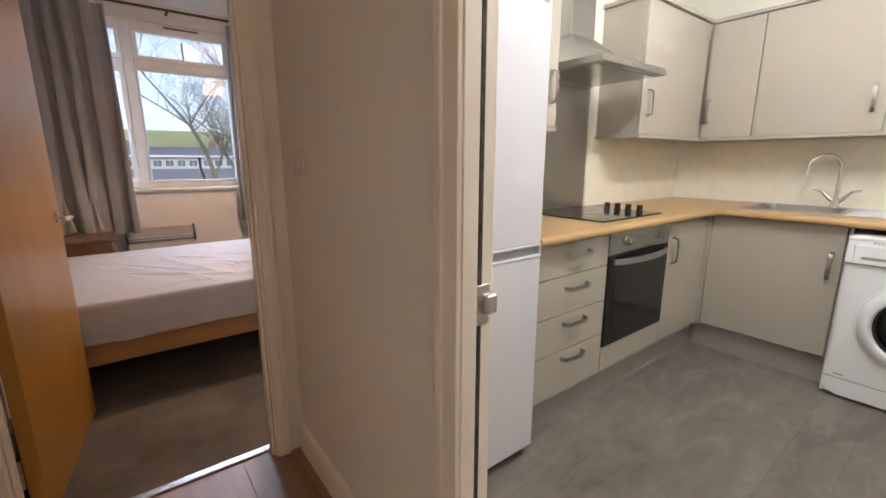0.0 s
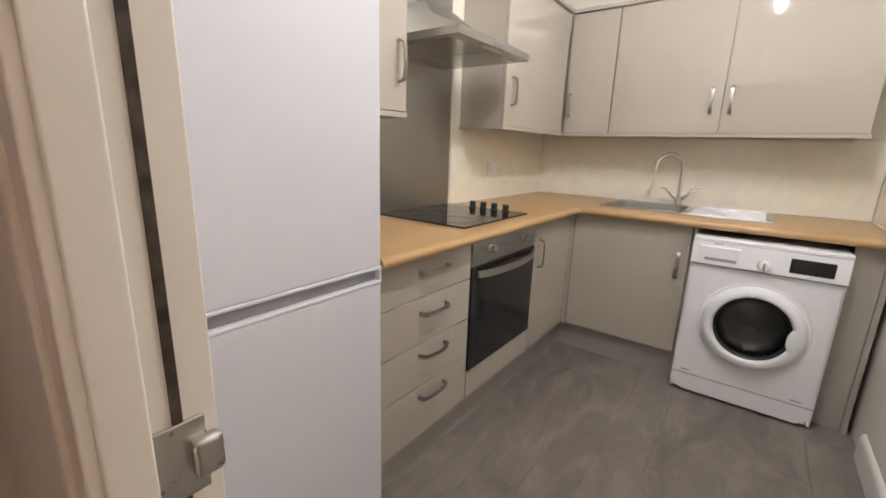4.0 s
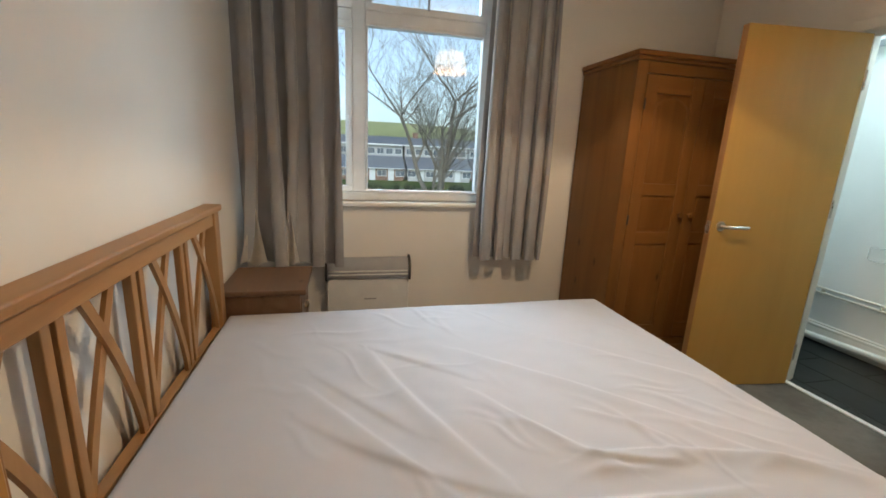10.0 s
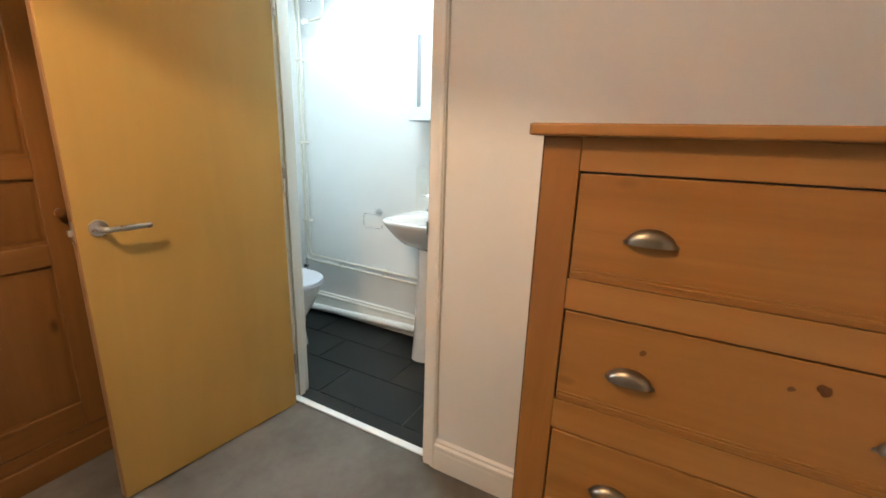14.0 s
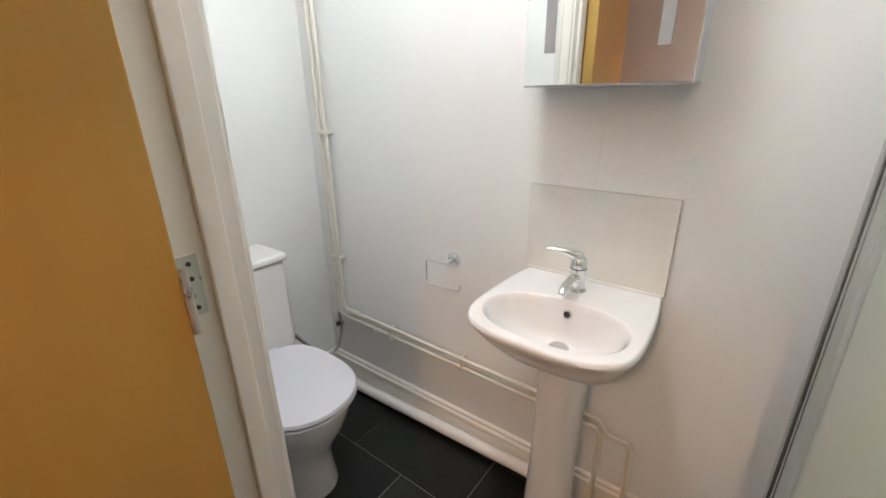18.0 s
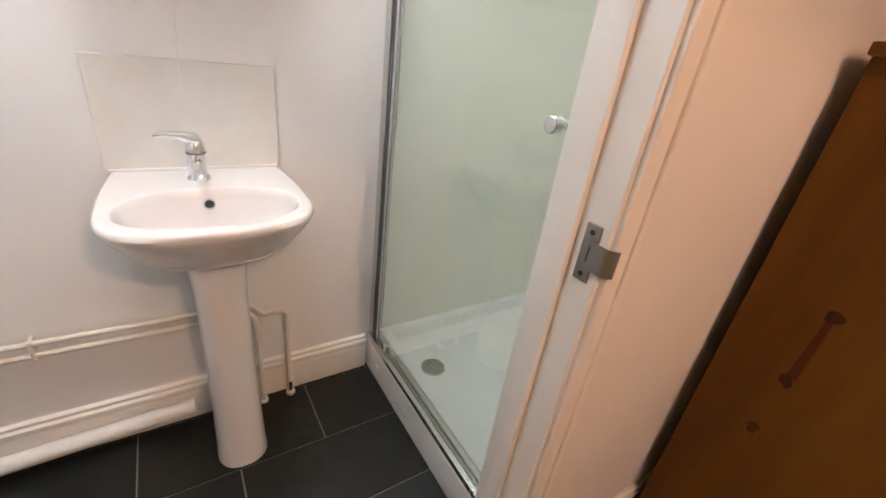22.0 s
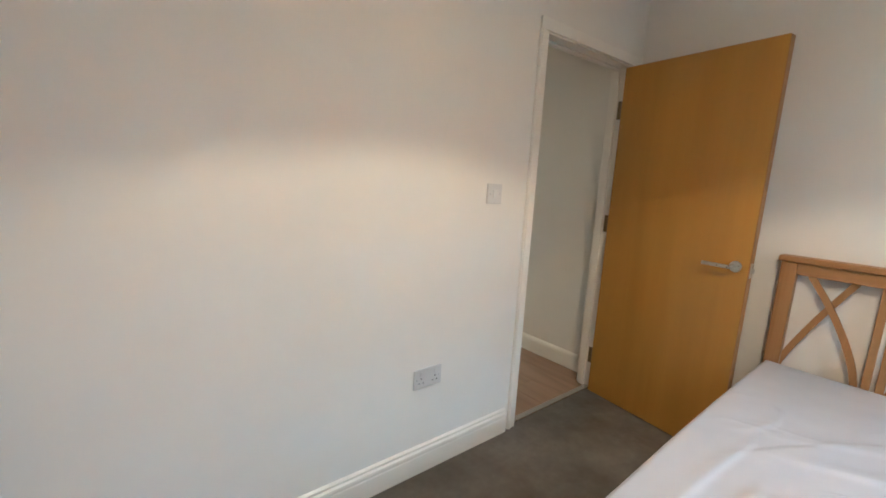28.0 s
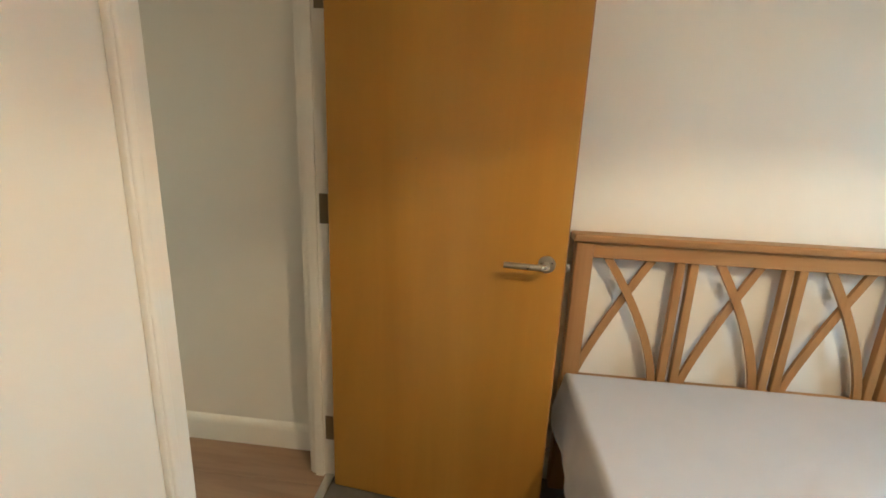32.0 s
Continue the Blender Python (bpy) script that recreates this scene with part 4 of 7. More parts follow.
    for k in range(1, 9):
        w = k / 8
        cur = []
        for q, e in enumerate(edge):
            out = Vector((1 if e.co.x > x1 - 1e-4 else -1 if e.co.x < x0 + 1e-4 else 0, 1 if e.co.y > y1 - 1e-4 else -1 if e.co.y < y0 + 1e-4 else 0, 0))
            s = q / m * 60
            puff = 0.014 * math.sin(w * 2.2) + 0.016 * w + 0.005 * w * math.sin(s * 2.3 + math.sin(s)) + 0.009 * w * noise.noise(Vector((s * 1.4, w * 2, 0))) + 0.006 * noise.noise(Vector((s * 0.9 + 2.5 * w, w * 3, 7)))
            zlow = zb + 0.044 + 0.006 * noise.noise(Vector((s * 0.7, 2, 0))) + 0.024 * ((e.co.x - x0) / (x1 - x0)) ** 4
            p = e.co + (out.normalized() * puff if out.length else Vector())
            cur.append(bm.verts.new((p.x, p.y, (zt - rad) + (zlow - (zt - rad)) * w)))
        for q in range(m):
            bm.faces.new((prev[q], prev[(q + 1) % m], cur[(q + 1) % m], cur[q]))
        prev = cur
    for v in bm.verts:
        fx, fy = (v.co.x - x0) / (x1 - x0), max(0.0, min(1.0, (v.co.y - y0) / (y1 - y0)))
        v.co.y += (0.034 * fx - 0.012) * fy * fy + (0.050 * fx * fx - 0.014) * (1 - fy) ** 3
        v.co.x += 0.012 * fx * fy
    rim = [v.co.copy() for v in prev]
    bm.faces.new(prev)
    ob = obj("mattress", bm, M_SHEET)
    shade(ob.data, 75)
    hem = rim[::3]
    part("elastic_hem", tube(hem + hem[:1], 0.0035, 5), M_SHEET, ob, "gathered elastic hem of the sheet")
    return tagged(ob, "double mattress under a creased white fitted sheet", "mattress")


mattress()


# ---------- bedside chest ----------
def cup_pull(parent, m, mat=M_BRASS, w=0.088, h=0.036):
    """A half-shell cup pull; local x across, z up, standing out along -y."""
    bm = bmesh.new()
    nu, nv = 18, 7
    g = []
    for i in range(nu + 1):
        a = math.pi * i / nu
        row = []
        for k in range(nv + 1):
            b = (math.pi / 2) * k / nv
            row.append(bm.verts.new((0.5 * w * math.cos(a) * (1 - 0.05 * k / nv), -0.020 * math.sin(b) * math.sin(a) ** 0.6, -0.5 * h + h * math.sin(a) * math.cos(b) ** 0.7)))
        g.append(row)
    for i in range(nu):
        for k in range(nv):
            try:
                bm.faces.new((g[i][k], g[i + 1][k], g[i + 1][k + 1], g[i][k + 1]))
            except ValueError:
                pass
    bmesh.ops.remove_doubles(bm, verts=bm.verts, dist=0.0004)
    bm_box(bm, -0.5 * w - 0.004, -0.002, -0.5 * h - 0.002, 0.5 * w + 0.004, 0.0, -0.5 * h + 0.006, 0.0008)
    bmesh.ops.solidify(bm, geom=bm.faces[:], thickness=0.0012)
    p = part("cup_handle", bm, mat, parent, "antique brass cup pull")
    p.matrix_basis = m
    return p


def nightstand():
    root = thing("bedside_chest", Matrix(), "brown pine bedside chest with drawers, under the curtain end", "bedside table")
    y0, y1, x1 = 2.345, 2.76, 0.37
    part("top", box(0.0, y0 - 0.012, 0.60, x1 + 0.03, y1 + 0.012, 0.625, 0.007, 3), M_NS, root)
    part("side_panel", box(0.01, y0, 0.05, x1, y0 + 0.02, 0.60, 0.002), M_NS, root)
    part("side_panel", box(0.01, y1 - 0.02, 0.05, x1, y1, 0.60, 0.002), M_NS, root)
    part("back_panel", box(0.01, y0 + 0.02, 0.06, 0.02, y1 - 0.02, 0.60), M_NS, root)
    part("front_rail", box(x1 - 0.02, y0 + 0.02, 0.565, x1, y1 - 0.02, 0.60, 0.002), M_NS, root)
    part("plinth", box(0.0, y0 - 0.01, 0.0, x1 + 0.012, y1 + 0.01, 0.05, 0.004), M_NS, root)
    z = 0.555
    for hgt in (0.15, 0.16, 0.16):
        d = part("drawer", box(0.03, y0 + 0.026, z - hgt + 0.008, x1 + 0.004, y1 - 0.026, z, 0.004), M_NS, root)
        cup_pull(d, pose(x1 + 0.004, (y0 + y1) / 2, z - hgt / 2, 0, 0, 90), M_BRASS, 0.075, 0.03)
        z -= hgt + 0.008
    return root


nightstand()


# ---------- wardrobe ----------
def wardrobe():
    x0, x1, y0, y1, zt = 2.175, 3.10, 2.515, 3.075, 1.90
    root = thing("wardrobe", Matrix(), "dark waxed pine wardrobe with arched panel doors", "wardrobe")
    part("cornice", box(x0 - 0.022, y0 - 0.025, zt - 0.03, x1 + 0.022, y1, zt, 0.009, 3), M_WARDX, root)
    part("cornice_mould", box(x0 - 0.012, y0 - 0.014, zt - 0.052, x1 + 0.012, y1, zt - 0.03, 0.006), M_WARDX, root)
    part("side_panel", box(x0, y0 + 0.012, 0.06, x0 + 0.022, y1, zt - 0.052, 0.002), M_WARD, root)
    part("side_panel", box(x1 - 0.022, y0 + 0.012, 0.06, x1, y1, zt - 0.052, 0.002), M_WARD, root)
    part("back_panel", box(x0 + 0.022, y1 - 0.01, 0.06, x1 - 0.022, y1 - 0.002, zt - 0.052), M_WARD, root)
    part("plinth", box(x0 - 0.008, y0 - 0.008, 0.0, x1 + 0.008, y1, 0.10, 0.006), M_WARDX, root)
    for a, b in ((x0, x0 + 0.07), (x1 - 0.07, x1)):
        part("stile", box(a, y0, 0.10, b, y0 + 0.022, zt - 0.052, 0.003), M_WARD, root)
    part("top_rail", box(x0 + 0.07, y0, zt - 0.115, x1 - 0.07, y0 + 0.022, zt - 0.052, 0.003), M_WARDX, root)
    part("bottom_rail", box(x0 + 0.07, y0, 0.10, x1 - 0.07, y0 + 0.022, 0.15, 0.003), M_WARDX, root)
    mid = (x0 + x1) / 2
    for a, b, side in ((x0 + 0.073, mid - 0.002, 1), (mid + 0.002, x1 - 0.073, -1)):
        z0, z1 = 0.155, zt - 0.12
        door = part("door", box(a, y0 - 0.002, z0, a + 0.075, y0 + 0.018, z1, 0.003), M_WARD, root)
        part("door_stile", box(b - 0.075, y0 - 0.002, z0, b, y0 + 0.018, z1, 0.003), M_WARD, door)
        for r0, r1 in ((z0, z0 + 0.10), (0.80, 0.875), (1.10, 1.17), (z1 - 0.10, z1)):
            part("door_rail", box(a + 0.075, y0 - 0.001, r0, b - 0.075, y0 + 0.017, r1, 0.003), M_WARDX, door)
        for p0, p1, arched in ((z0 + 0.10, 0.80, 0), (0.875, 1.10, 0), (1.17, z1 - 0.10, 1)):
            part("panel_back", box(a + 0.07, y0 + 0.009, p0 - 0.01, b - 0.07, y0 + 0.013, p1 + 0.01), M_WARD, door)
            pa, pb, g = a + 0.098, b - 0.098, 0.028
            out = [(pa, p0 + g), (pb, p0 + g), (pb, p1 - g - 0.05 * arched)]
            if arched:
                out += [(pb + (pa - pb) * i / 10, p1 - g - 0.05 + 0.05 * math.sin(math.pi * i / 10)) for i in range(1, 10)]
            out += [(pa, p1 - g - 0.05 * arched)]
            cxm, czm = (pa + pb) / 2, (p0 + p1) / 2
            big = [(cxm + (x - cxm) * 1.16, y0 + 0.009, czm + (z - czm) * (1 + 0.036 / (p1 - p0))) for x, z in out]
            sml = [(x, y0 + 0.001, z) for x, z in out]
            part("raised_panel", loft([big, sml]), M_WARD, door)
        kx = b - 0.035 if side > 0 else a + 0.035
        kn = part("knob", lathe([(0.008, 0), (0.007, 0.012), (0.016, 0.02), (0.017, 0.028), (0.010, 0.034)], 18), M_WARD, door, "turned wooden knob")
        kn.matrix_basis = pose(kx, y0 - 0.002, 0.985, 90, 0, 0)
        hx = a + 0.001 if side > 0 else b - 0.001
        for hz in (0.32, 0.95, 1.62):
            part("hinge", rod((hx, y0 - 0.004, hz - 0.03), (hx, y0 - 0.004, hz + 0.03), 0.005, None, 8), M_DARKM, door)
    return root


wardrobe()


# ---------- chest of drawers ----------
M_KNOT = wood("dark knot", (0.026, 0.009, 0.003), (0.044, 0.015, 0.004), (0.066, 0.024, 0.007), 2, 0.65, 2, 0, 0.12)
M_KNOTS = wood("brown knot", (0.07, 0.024, 0.006), (0.105, 0.04, 0.010), (0.14, 0.058, 0.015), 2, 0.5, 2, 0, 0.25)
M_PINED = wood("red pine heart", (0.050, 0.013, 0.003), (0.070, 0.018, 0.004), (0.092, 0.025, 0.006), 2, 0.6, 0.8, 0, 0.15)


def chest():
    xf, xb, y0, y1, zt = 2.785, 3.195, 0.085, 0.884, 1.305
    root = thing("chest_of_drawers", Matrix(), "tall waxed pine four-drawer chest with brass cup handles", "chest of drawers")
    part("top", box(xf - 0.03, y0 - 0.022, zt - 0.022, xb, y1 + 0.018, zt, 0.005, 3), M_PINEX, root)
    # Thin darker face over one end of the top.
    part("end_grain", box(xf - 0.026, y1 + 0.0165, zt - 0.0205, xb - 0.001, y1 + 0.0195, zt - 0.0015, 0.001), M_PINES, root, "darker face on the end of the top")
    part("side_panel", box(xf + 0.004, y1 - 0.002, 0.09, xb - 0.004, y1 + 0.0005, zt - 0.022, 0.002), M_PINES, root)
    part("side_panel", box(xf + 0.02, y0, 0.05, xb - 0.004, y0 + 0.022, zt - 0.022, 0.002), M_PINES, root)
    part("back_panel", box(xb - 0.014, y0 + 0.022, 0.05, xb - 0.004, y1 - 0.022, zt - 0.03), M_PINE, root)
    d0, d1 = y0 + 0.068, y1 - 0.072
    for a, b in ((y0, d0), (d1, y1 - 0.003)):
        part("stile", box(xf, a, 0.085, xf + 0.022, b, zt - 0.022, 0.003), M_PINE, root)
    part("frieze", box(xf + 0.0015, d0, 1.222, xf + 0.02, d1, zt - 0.022, 0.001), M_PINEX, root)
    part("plinth", box(xf - 0.014, y0 - 0.014, 0.0, xb, y1 + 0.014, 0.07, 0.006), M_PINEX, root)
    part("plinth_mould", box(xf - 0.008, y0 - 0.008, 0.07, xb, y1 + 0.008, 0.09, 0.008, 3), M_PINEX, root)
    rows = ((1.218, 1.016), (0.947, 0.747), (0.673, 0.476), (0.402, 0.095))
    for k, (zt_, zb_) in enumerate(rows):
        # Black sheet that paints the shade in the gaps round the drawer.
        part("shadow_gap", box(xf + 0.012, d0 - 0.001, zb_ - 0.003, xf + 0.018, d1 + 0.001, zt_ + 0.004), M_BLACK, root)
        d = part("drawer", box(xf + 0.001 + 0.0015 * (k % 2), d0 + 0.0025, zb_, xf + 0.30, d1 - 0.003, zt_, 0.0025), M_PINEX, root)
        for zz, hh in ((zb_ + 0.012, 0.004), (zb_ + 0.021, 0.0025)):
            part("bead", box(xf - 0.0008, d0 + 0.004, zz, xf + 0.006, d1 - 0.004, zz + hh, 0.001, 1), M_PINEX, d)
        for yy in (0.285, 0.677):
            cup_pull(d, pose(xf + 0.001, yy, (1.115, 0.843, 0.57, 0.27)[k], 0, 0, -90), M_BRASS, 0.082, 0.030)
        if k < 3:
            part("rail", box(xf + 0.0015, d0, rows[k + 1][0] + 0.0045, xf + 0.02, d1, zb_ - 0.001, 0.001), M_PINEX, root)
    rnd = random.Random(21)

    def knot(m, r, stretch, label, mat=M_KNOT):
        """A dark knot, let into the wood, with an uneven edge."""
        n = 18
        ph = [rnd.uniform(0, 6.28) for _ in range(3)]
        edge = [r * (1 + 0.14 * math.sin(2 * t + ph[0]) + 0.08 * math.sin(3 * t + ph[1]) + 0.06 * math.sin(5 * t + ph[2])) for t in [6.2832 * i / n for i in range(n)]]
        rings = [[(e * f * math.cos(6.2832 * i / n), e * f * stretch * math.sin(6.2832 * i / n), h) for i, e in enumerate(edge)] for f, h in ((1.0, 0.0), (0.97, 0.0006), (0.4, 0.0008))]
        kp = part("knot", loft(rings), mat, root, label)
        kp.matrix_basis = m

    for zz, xx, r in ((0.853, 3.05, 0.013), (0.69, 3.06, 0.012), (0.55, 3.065, 0.012), (1.235, 3.05, 0.007), (1.04, 3.03, 0.005), (1.275, 3.005, 0.005)):
        knot(pose(xx, y1 + 0.0004, zz, -90, 0, 0), r, 1.2, "dark knot in the pine")
    for zz, yy, r in ((0.905, 0.40, 0.010), (0.895, 0.44, 0.005), (0.895, 0.66, 0.006), (0.60, 0.36, 0.004)):
        knot(pose(xf + 0.0028, yy, zz, 0, -90, 0), r, 1.0, "small knot in a drawer front", M_KNOTS)
    part("knot_streak", loft([[(3.046, y1 + 0.0003, 0.70), (3.066, y1 + 0.0003, 0.70), (3.058, y1 + 0.0003, 0.845), (3.046, y1 + 0.0003, 0.845)], [(3.048, y1 + 0.0010, 0.702), (3.064, y1 + 0.0010, 0.702), (3.057, y1 + 0.0010, 0.843), (3.048, y1 + 0.0010, 0.843)]]), M_PINED, root, "reddish streak between two knots")
    return root


chest()


# ---------- wall plates ----------
def plate(name, m, w, h, label, category, kind, mat=M_PLATE):
    """A moulded plate; local x across, z up, standing out along -y."""
    root = thing(name, m, label, category)
    part("faceplate", box(-w / 2, -0.009, -h / 2, w / 2, 0.0, h / 2, 0.003, 3), mat, root)
    if kind == "switch":
        part("rocker", box(-0.012, -0.0125, -0.018, 0.012, -0.008, 0.018, 0.002), mat, root)
        for sx in (-0.03, 0.03):
            part("screw", rod((sx, -0.0085, 0), (sx, -0.0098, 0), 0.0028, None, 10), M_GREY, root)
    else:
        for sx in (-0.037, 0.037):
            for px, pz, pw, ph in ((0, 0.006, 0.004, 0.008), (-0.011, -0.014, 0.007, 0.004), (0.011, -0.014, 0.007, 0.004)):
                part("slot", box(sx + px - pw / 2, -0.0096, pz - ph / 2 - 0.004, sx + px + pw / 2, -0.0085, pz + ph / 2 - 0.004), M_BLACK, root)
            part("rocker", box(sx - 0.006, -0.012, 0.016, sx + 0.006, -0.0085, 0.034, 0.001), mat, root)
        for sx in (-0.060, 0.060):
            part("screw", rod((sx, -0.0085, 0), (sx, -0.0098, 0), 0.0028, None, 10), M_GREY, root)
    return root


plate("light_switch", pose(1.152, 0.0, 1.252, 0, 0, 180), 0.092, 0.09, "white plastic light switch on the bedroom wall", "light switch", "switch")
plate("wall_socket", pose(1.482, 0.0, 0.450, 0, 0, 180), 0.148, 0.088, "white plastic double socket on the bedroom wall", "socket", "socket")
plate("light_switch", pose(HX0, -0.297, 1.21, 0, 0, -90), 0.088, 0.09, "white plastic light switch on the hall wall", "light switch", "switch")


# ---------- pendant lamp ----------
def pendant():
    x, y, z = 1.67, 1.47, 2.2
    root = thing("pendant_lamp", pose(x, y, 0), "warm pendant lamp with a drum shade, lit", "ceiling lamp")
    part("ceiling_rose", lathe([(0.045, H - 0.03), (0.05, H - 0.012), (0.05, H)], 24), M_PLASTIC, root)
    part("cord", rod((0, 0, z + 0.16), (0, 0, H - 0.02), 0.003, None, 8), M_PLASTIC, root)
    part("bulb_holder", rod((0, 0, z + 0.06), (0, 0, z + 0.16), 0.018, None, 16), M_PLASTIC, root)
    bm = bmesh.new()
    prof = [(0.135, z + 0.10), (0.178, z - 0.095), (0.175, z - 0.095), (0.132, z + 0.098)]
    vr = [[bm.verts.new((r * math.cos(6.2832 * k / 40), r * math.sin(6.2832 * k / 40), q)) for k in range(40)] for r, q in prof]
    for a, b in ((0, 1), (1, 2), (2, 3), (3, 0)):
        for k in range(40):
            bm.faces.new((vr[a][k], vr[a][(k + 1) % 40], vr[b][(k + 1) % 40], vr[b][k]))
    part("shade", bm, M_SHADE, root)
    part("shade_ring", tube(arc((0, 0, z + 0.096), 0.134, 0, 360, (1, 0, 0), (0, 1, 0), 24), 0.002, 6), M_DARKM, root)
    for k in range(3):
        a = k * 2.094
        part("spoke", rod((0.018 * math.cos(a), 0.018 * math.sin(a), z + 0.096), (0.134 * math.cos(a), 0.134 * math.sin(a), z + 0.096), 0.0016, None, 6), M_DARKM, root)
    return root


pendant()

# ---------- kitchen ----------
CT = 0.925  # worktop height
M_HANDLE = metal("satin steel", (0.42, 0.40, 0.37), 0.34)


def bow_handle(parent, a, b, out, mat=M_HANDLE):
    """A bowed bar handle from a to b, standing out along the vector out."""
    a, b, out = Vector(a), Vector(b), Vector(out)
    along = (b - a).normalized()
    wide = along.cross(out)
    bm, vr = bmesh.new(), []
    for u, o, tx, to in ((0, 0.0, 1, 0), (0.02, 0.018, 1, 0.2), (0.06, 0.028, 0.7, 0.7), (0.2, 0.033, 0.1, 1), (0.5, 0.035, 0, 1), (0.8, 0.033, -0.1, 1), (0.94, 0.028, -0.7, 0.7), (0.98, 0.018, -1, 0.2), (1, 0.0, -1, 0)):
        c, nn = a + (b - a) * u + out * o, (along * -tx + out * to).normalized() * 0.0028
        vr.append([bm.verts.new(c + wide * (0.0085 * p) + nn * q) for p, q in ((-1, -1), (1, -1), (1, 1), (-1, 1))])
    for r0, r1 in zip(vr, vr[1:]):
        for j in range(4):
            bm.faces.new((r0[j], r0[(j + 1) % 4], r1[(j + 1) % 4], r1[j]))
    bm.faces.new(vr[0])
    bm.faces.new(vr[-1][::-1])
    return part("handle", bm, mat, parent, "satin steel strap handle")


def drawer_unit():
    root = thing("drawer_unit", Matrix(), "cream gloss kitchen drawer unit with four drawers", "kitchen cabinet")
    part("carcass", box(1.745, -0.66, 0.165, 2.295, -0.115, 0.885, 0.001), M_CABIN, root)
    tops = (0.883, 0.728, 0.553, 0.378, 0.165)
    for k in range(4):
        d = part("drawer", box(1.747, -0.680, tops[k + 1] + 0.003, 2.293, -0.661, tops[k] - 0.001, 0.002), M_CAB, root)
        z = (0.822, 0.672, 0.508, 0.340)[k]
        bow_handle(d, (1.975, -0.680, z), (2.125, -0.680, z), (0, -1, 0))
    return root


drawer_unit()


def base_unit(name, x0, x1, y, hx, label):
    root = thing(name, Matrix(), label, "kitchen cabinet")
    part("carcass", box(x0, y + 0.02, 0.165, x1, -0.115, 0.885, 0.001), M_CABIN, root)
    d = part("door", box(x0 + 0.002, y, 0.168, x1 - 0.002, y + 0.019, 0.883, 0.002), M_CAB, root)
    bow_handle(d, (hx, y, 0.64), (hx, y, 0.79), (0, -1, 0))
    return root


base_unit("base_cabinet", 2.895, 3.40, -0.68, 2.955, "cream gloss base cabinet beside the oven")
sb = thing("sink_cabinet", Matrix(), "cream gloss base cabinet under the sink", "kitchen cabinet")
part("carcass", box(3.45, -1.325, 0.165, 4.14, -0.66, 0.885, 0.001), M_CABIN, sb)
sd = part("door", box(3.43, -1.323, 0.168, 3.449, -0.70, 0.883, 0.002), M_CAB, sb)
bow_handle(sd, (3.43, -1.28, 0.60), (3.43, -1.28, 0.745), (-1, 0, 0))
part("corner_post", box(3.41, -0.698, 0.168, 3.45, -0.662, 0.883, 0.001), M_CAB, sb)
for nm, b in (("plinth_north", box(1.745, -0.63, 0.0, 3.47, -0.615, 0.163)), ("plinth_east", box(3.47, -1.325, 0.0, 3.485, -0.615, 0.163))):
    tagged(obj(nm, b, M_PLINTH), "grey kitchen plinth", "plinth", kind="structure")
tagged(obj("filler_panel", box(3.442, -2.054, 0.0, 3.460, -1.946, 0.884, 0.001), M_CABIN), "grey filler panel beside the washing machine", "panel")
tagged(obj("end_panel", box(3.42, -2.075, 0.0, 4.14, -2.055, 0.885, 0.001), M_CABIN), "grey end panel beside the washing machine", "panel")
tagged(obj("end_panel", box(3.44, -1.345, 0.0, 4.14, -1.329, 0.885, 0.001), M_CABIN), "grey panel between the sink cabinet and washing machine", "panel")


def oven():
    root = thing("built_in_oven", Matrix(), "built-in electric oven, black glass door and steel panel", "oven")
    x0, x1, y = 2.30, 2.89, -0.68
    part("body", box(x0 + 0.005, y + 0.02, 0.30, x1 - 0.005, -0.13, 0.88), M_GREY, root)
    part("control_panel", box(x0, y - 0.004, 0.772, x1, y + 0.018, 0.884, 0.003), M_STEELV, root, "brushed steel control panel")
    door = part("door", box(x0, y - 0.006, 0.302, x1, y + 0.016, 0.768, 0.004), M_BLACKG, root, "black glass door")
    part("inner_window", box(x0 + 0.06, y - 0.0075, 0.36, x1 - 0.06, y - 0.0055, 0.68, 0.001), M_BLACKG, door)
    pts = [(x0 + 0.035 + (x1 - x0 - 0.07) * i / 14, y - 0.012 - 0.042 * math.sin(math.pi * i / 14) ** 0.6, 0.738) for i in range(15)]
    bm = bmesh.new()
    vr = [[bm.verts.new((p[0], p[1] + dy, p[2] + dz)) for dy, dz in ((-0.005, -0.014), (0.005, -0.014), (0.005, 0.014), (-0.005, 0.014))] for p in pts]
    for a, b in zip(vr, vr[1:]):
        for j in range(4):
            bm.faces.new((a[j], a[(j + 1) % 4], b[(j + 1) % 4], b[j]))
    bm.faces.new(vr[0])
    bm.faces.new(vr[-1][::-1])
    part("handle", bm, M_STEEL, door, "curved steel oven handle")
    for x in (2.44, 2.75):
        k = part("knob", lathe([(0.022, 0), (0.022, 0.006), (0.017, 0.010), (0.016, 0.028), (0.012, 0.031)], 20), M_NICKEL, root)
        k.matrix_basis = pose(x, y - 0.004, 0.832, 90, 0, 0)
        part("pointer", box(-0.002, -0.016, 0.028, 0.002, 0.016, 0.034, 0.001), M_STEEL, k)
    for i, x in enumerate((2.56, 2.60, 2.64)):
        part("indicator", rod((x, y - 0.003, 0.832), (x, y - 0.006, 0.832), 0.003, None, 8), M_BLACK, root)
    tagged(obj("oven_filler_panel", box(x0, y, 0.168, x1, y + 0.018, 0.298, 0.002), M_CAB), "cream gloss panel below the oven", "panel")
    return root


oven()

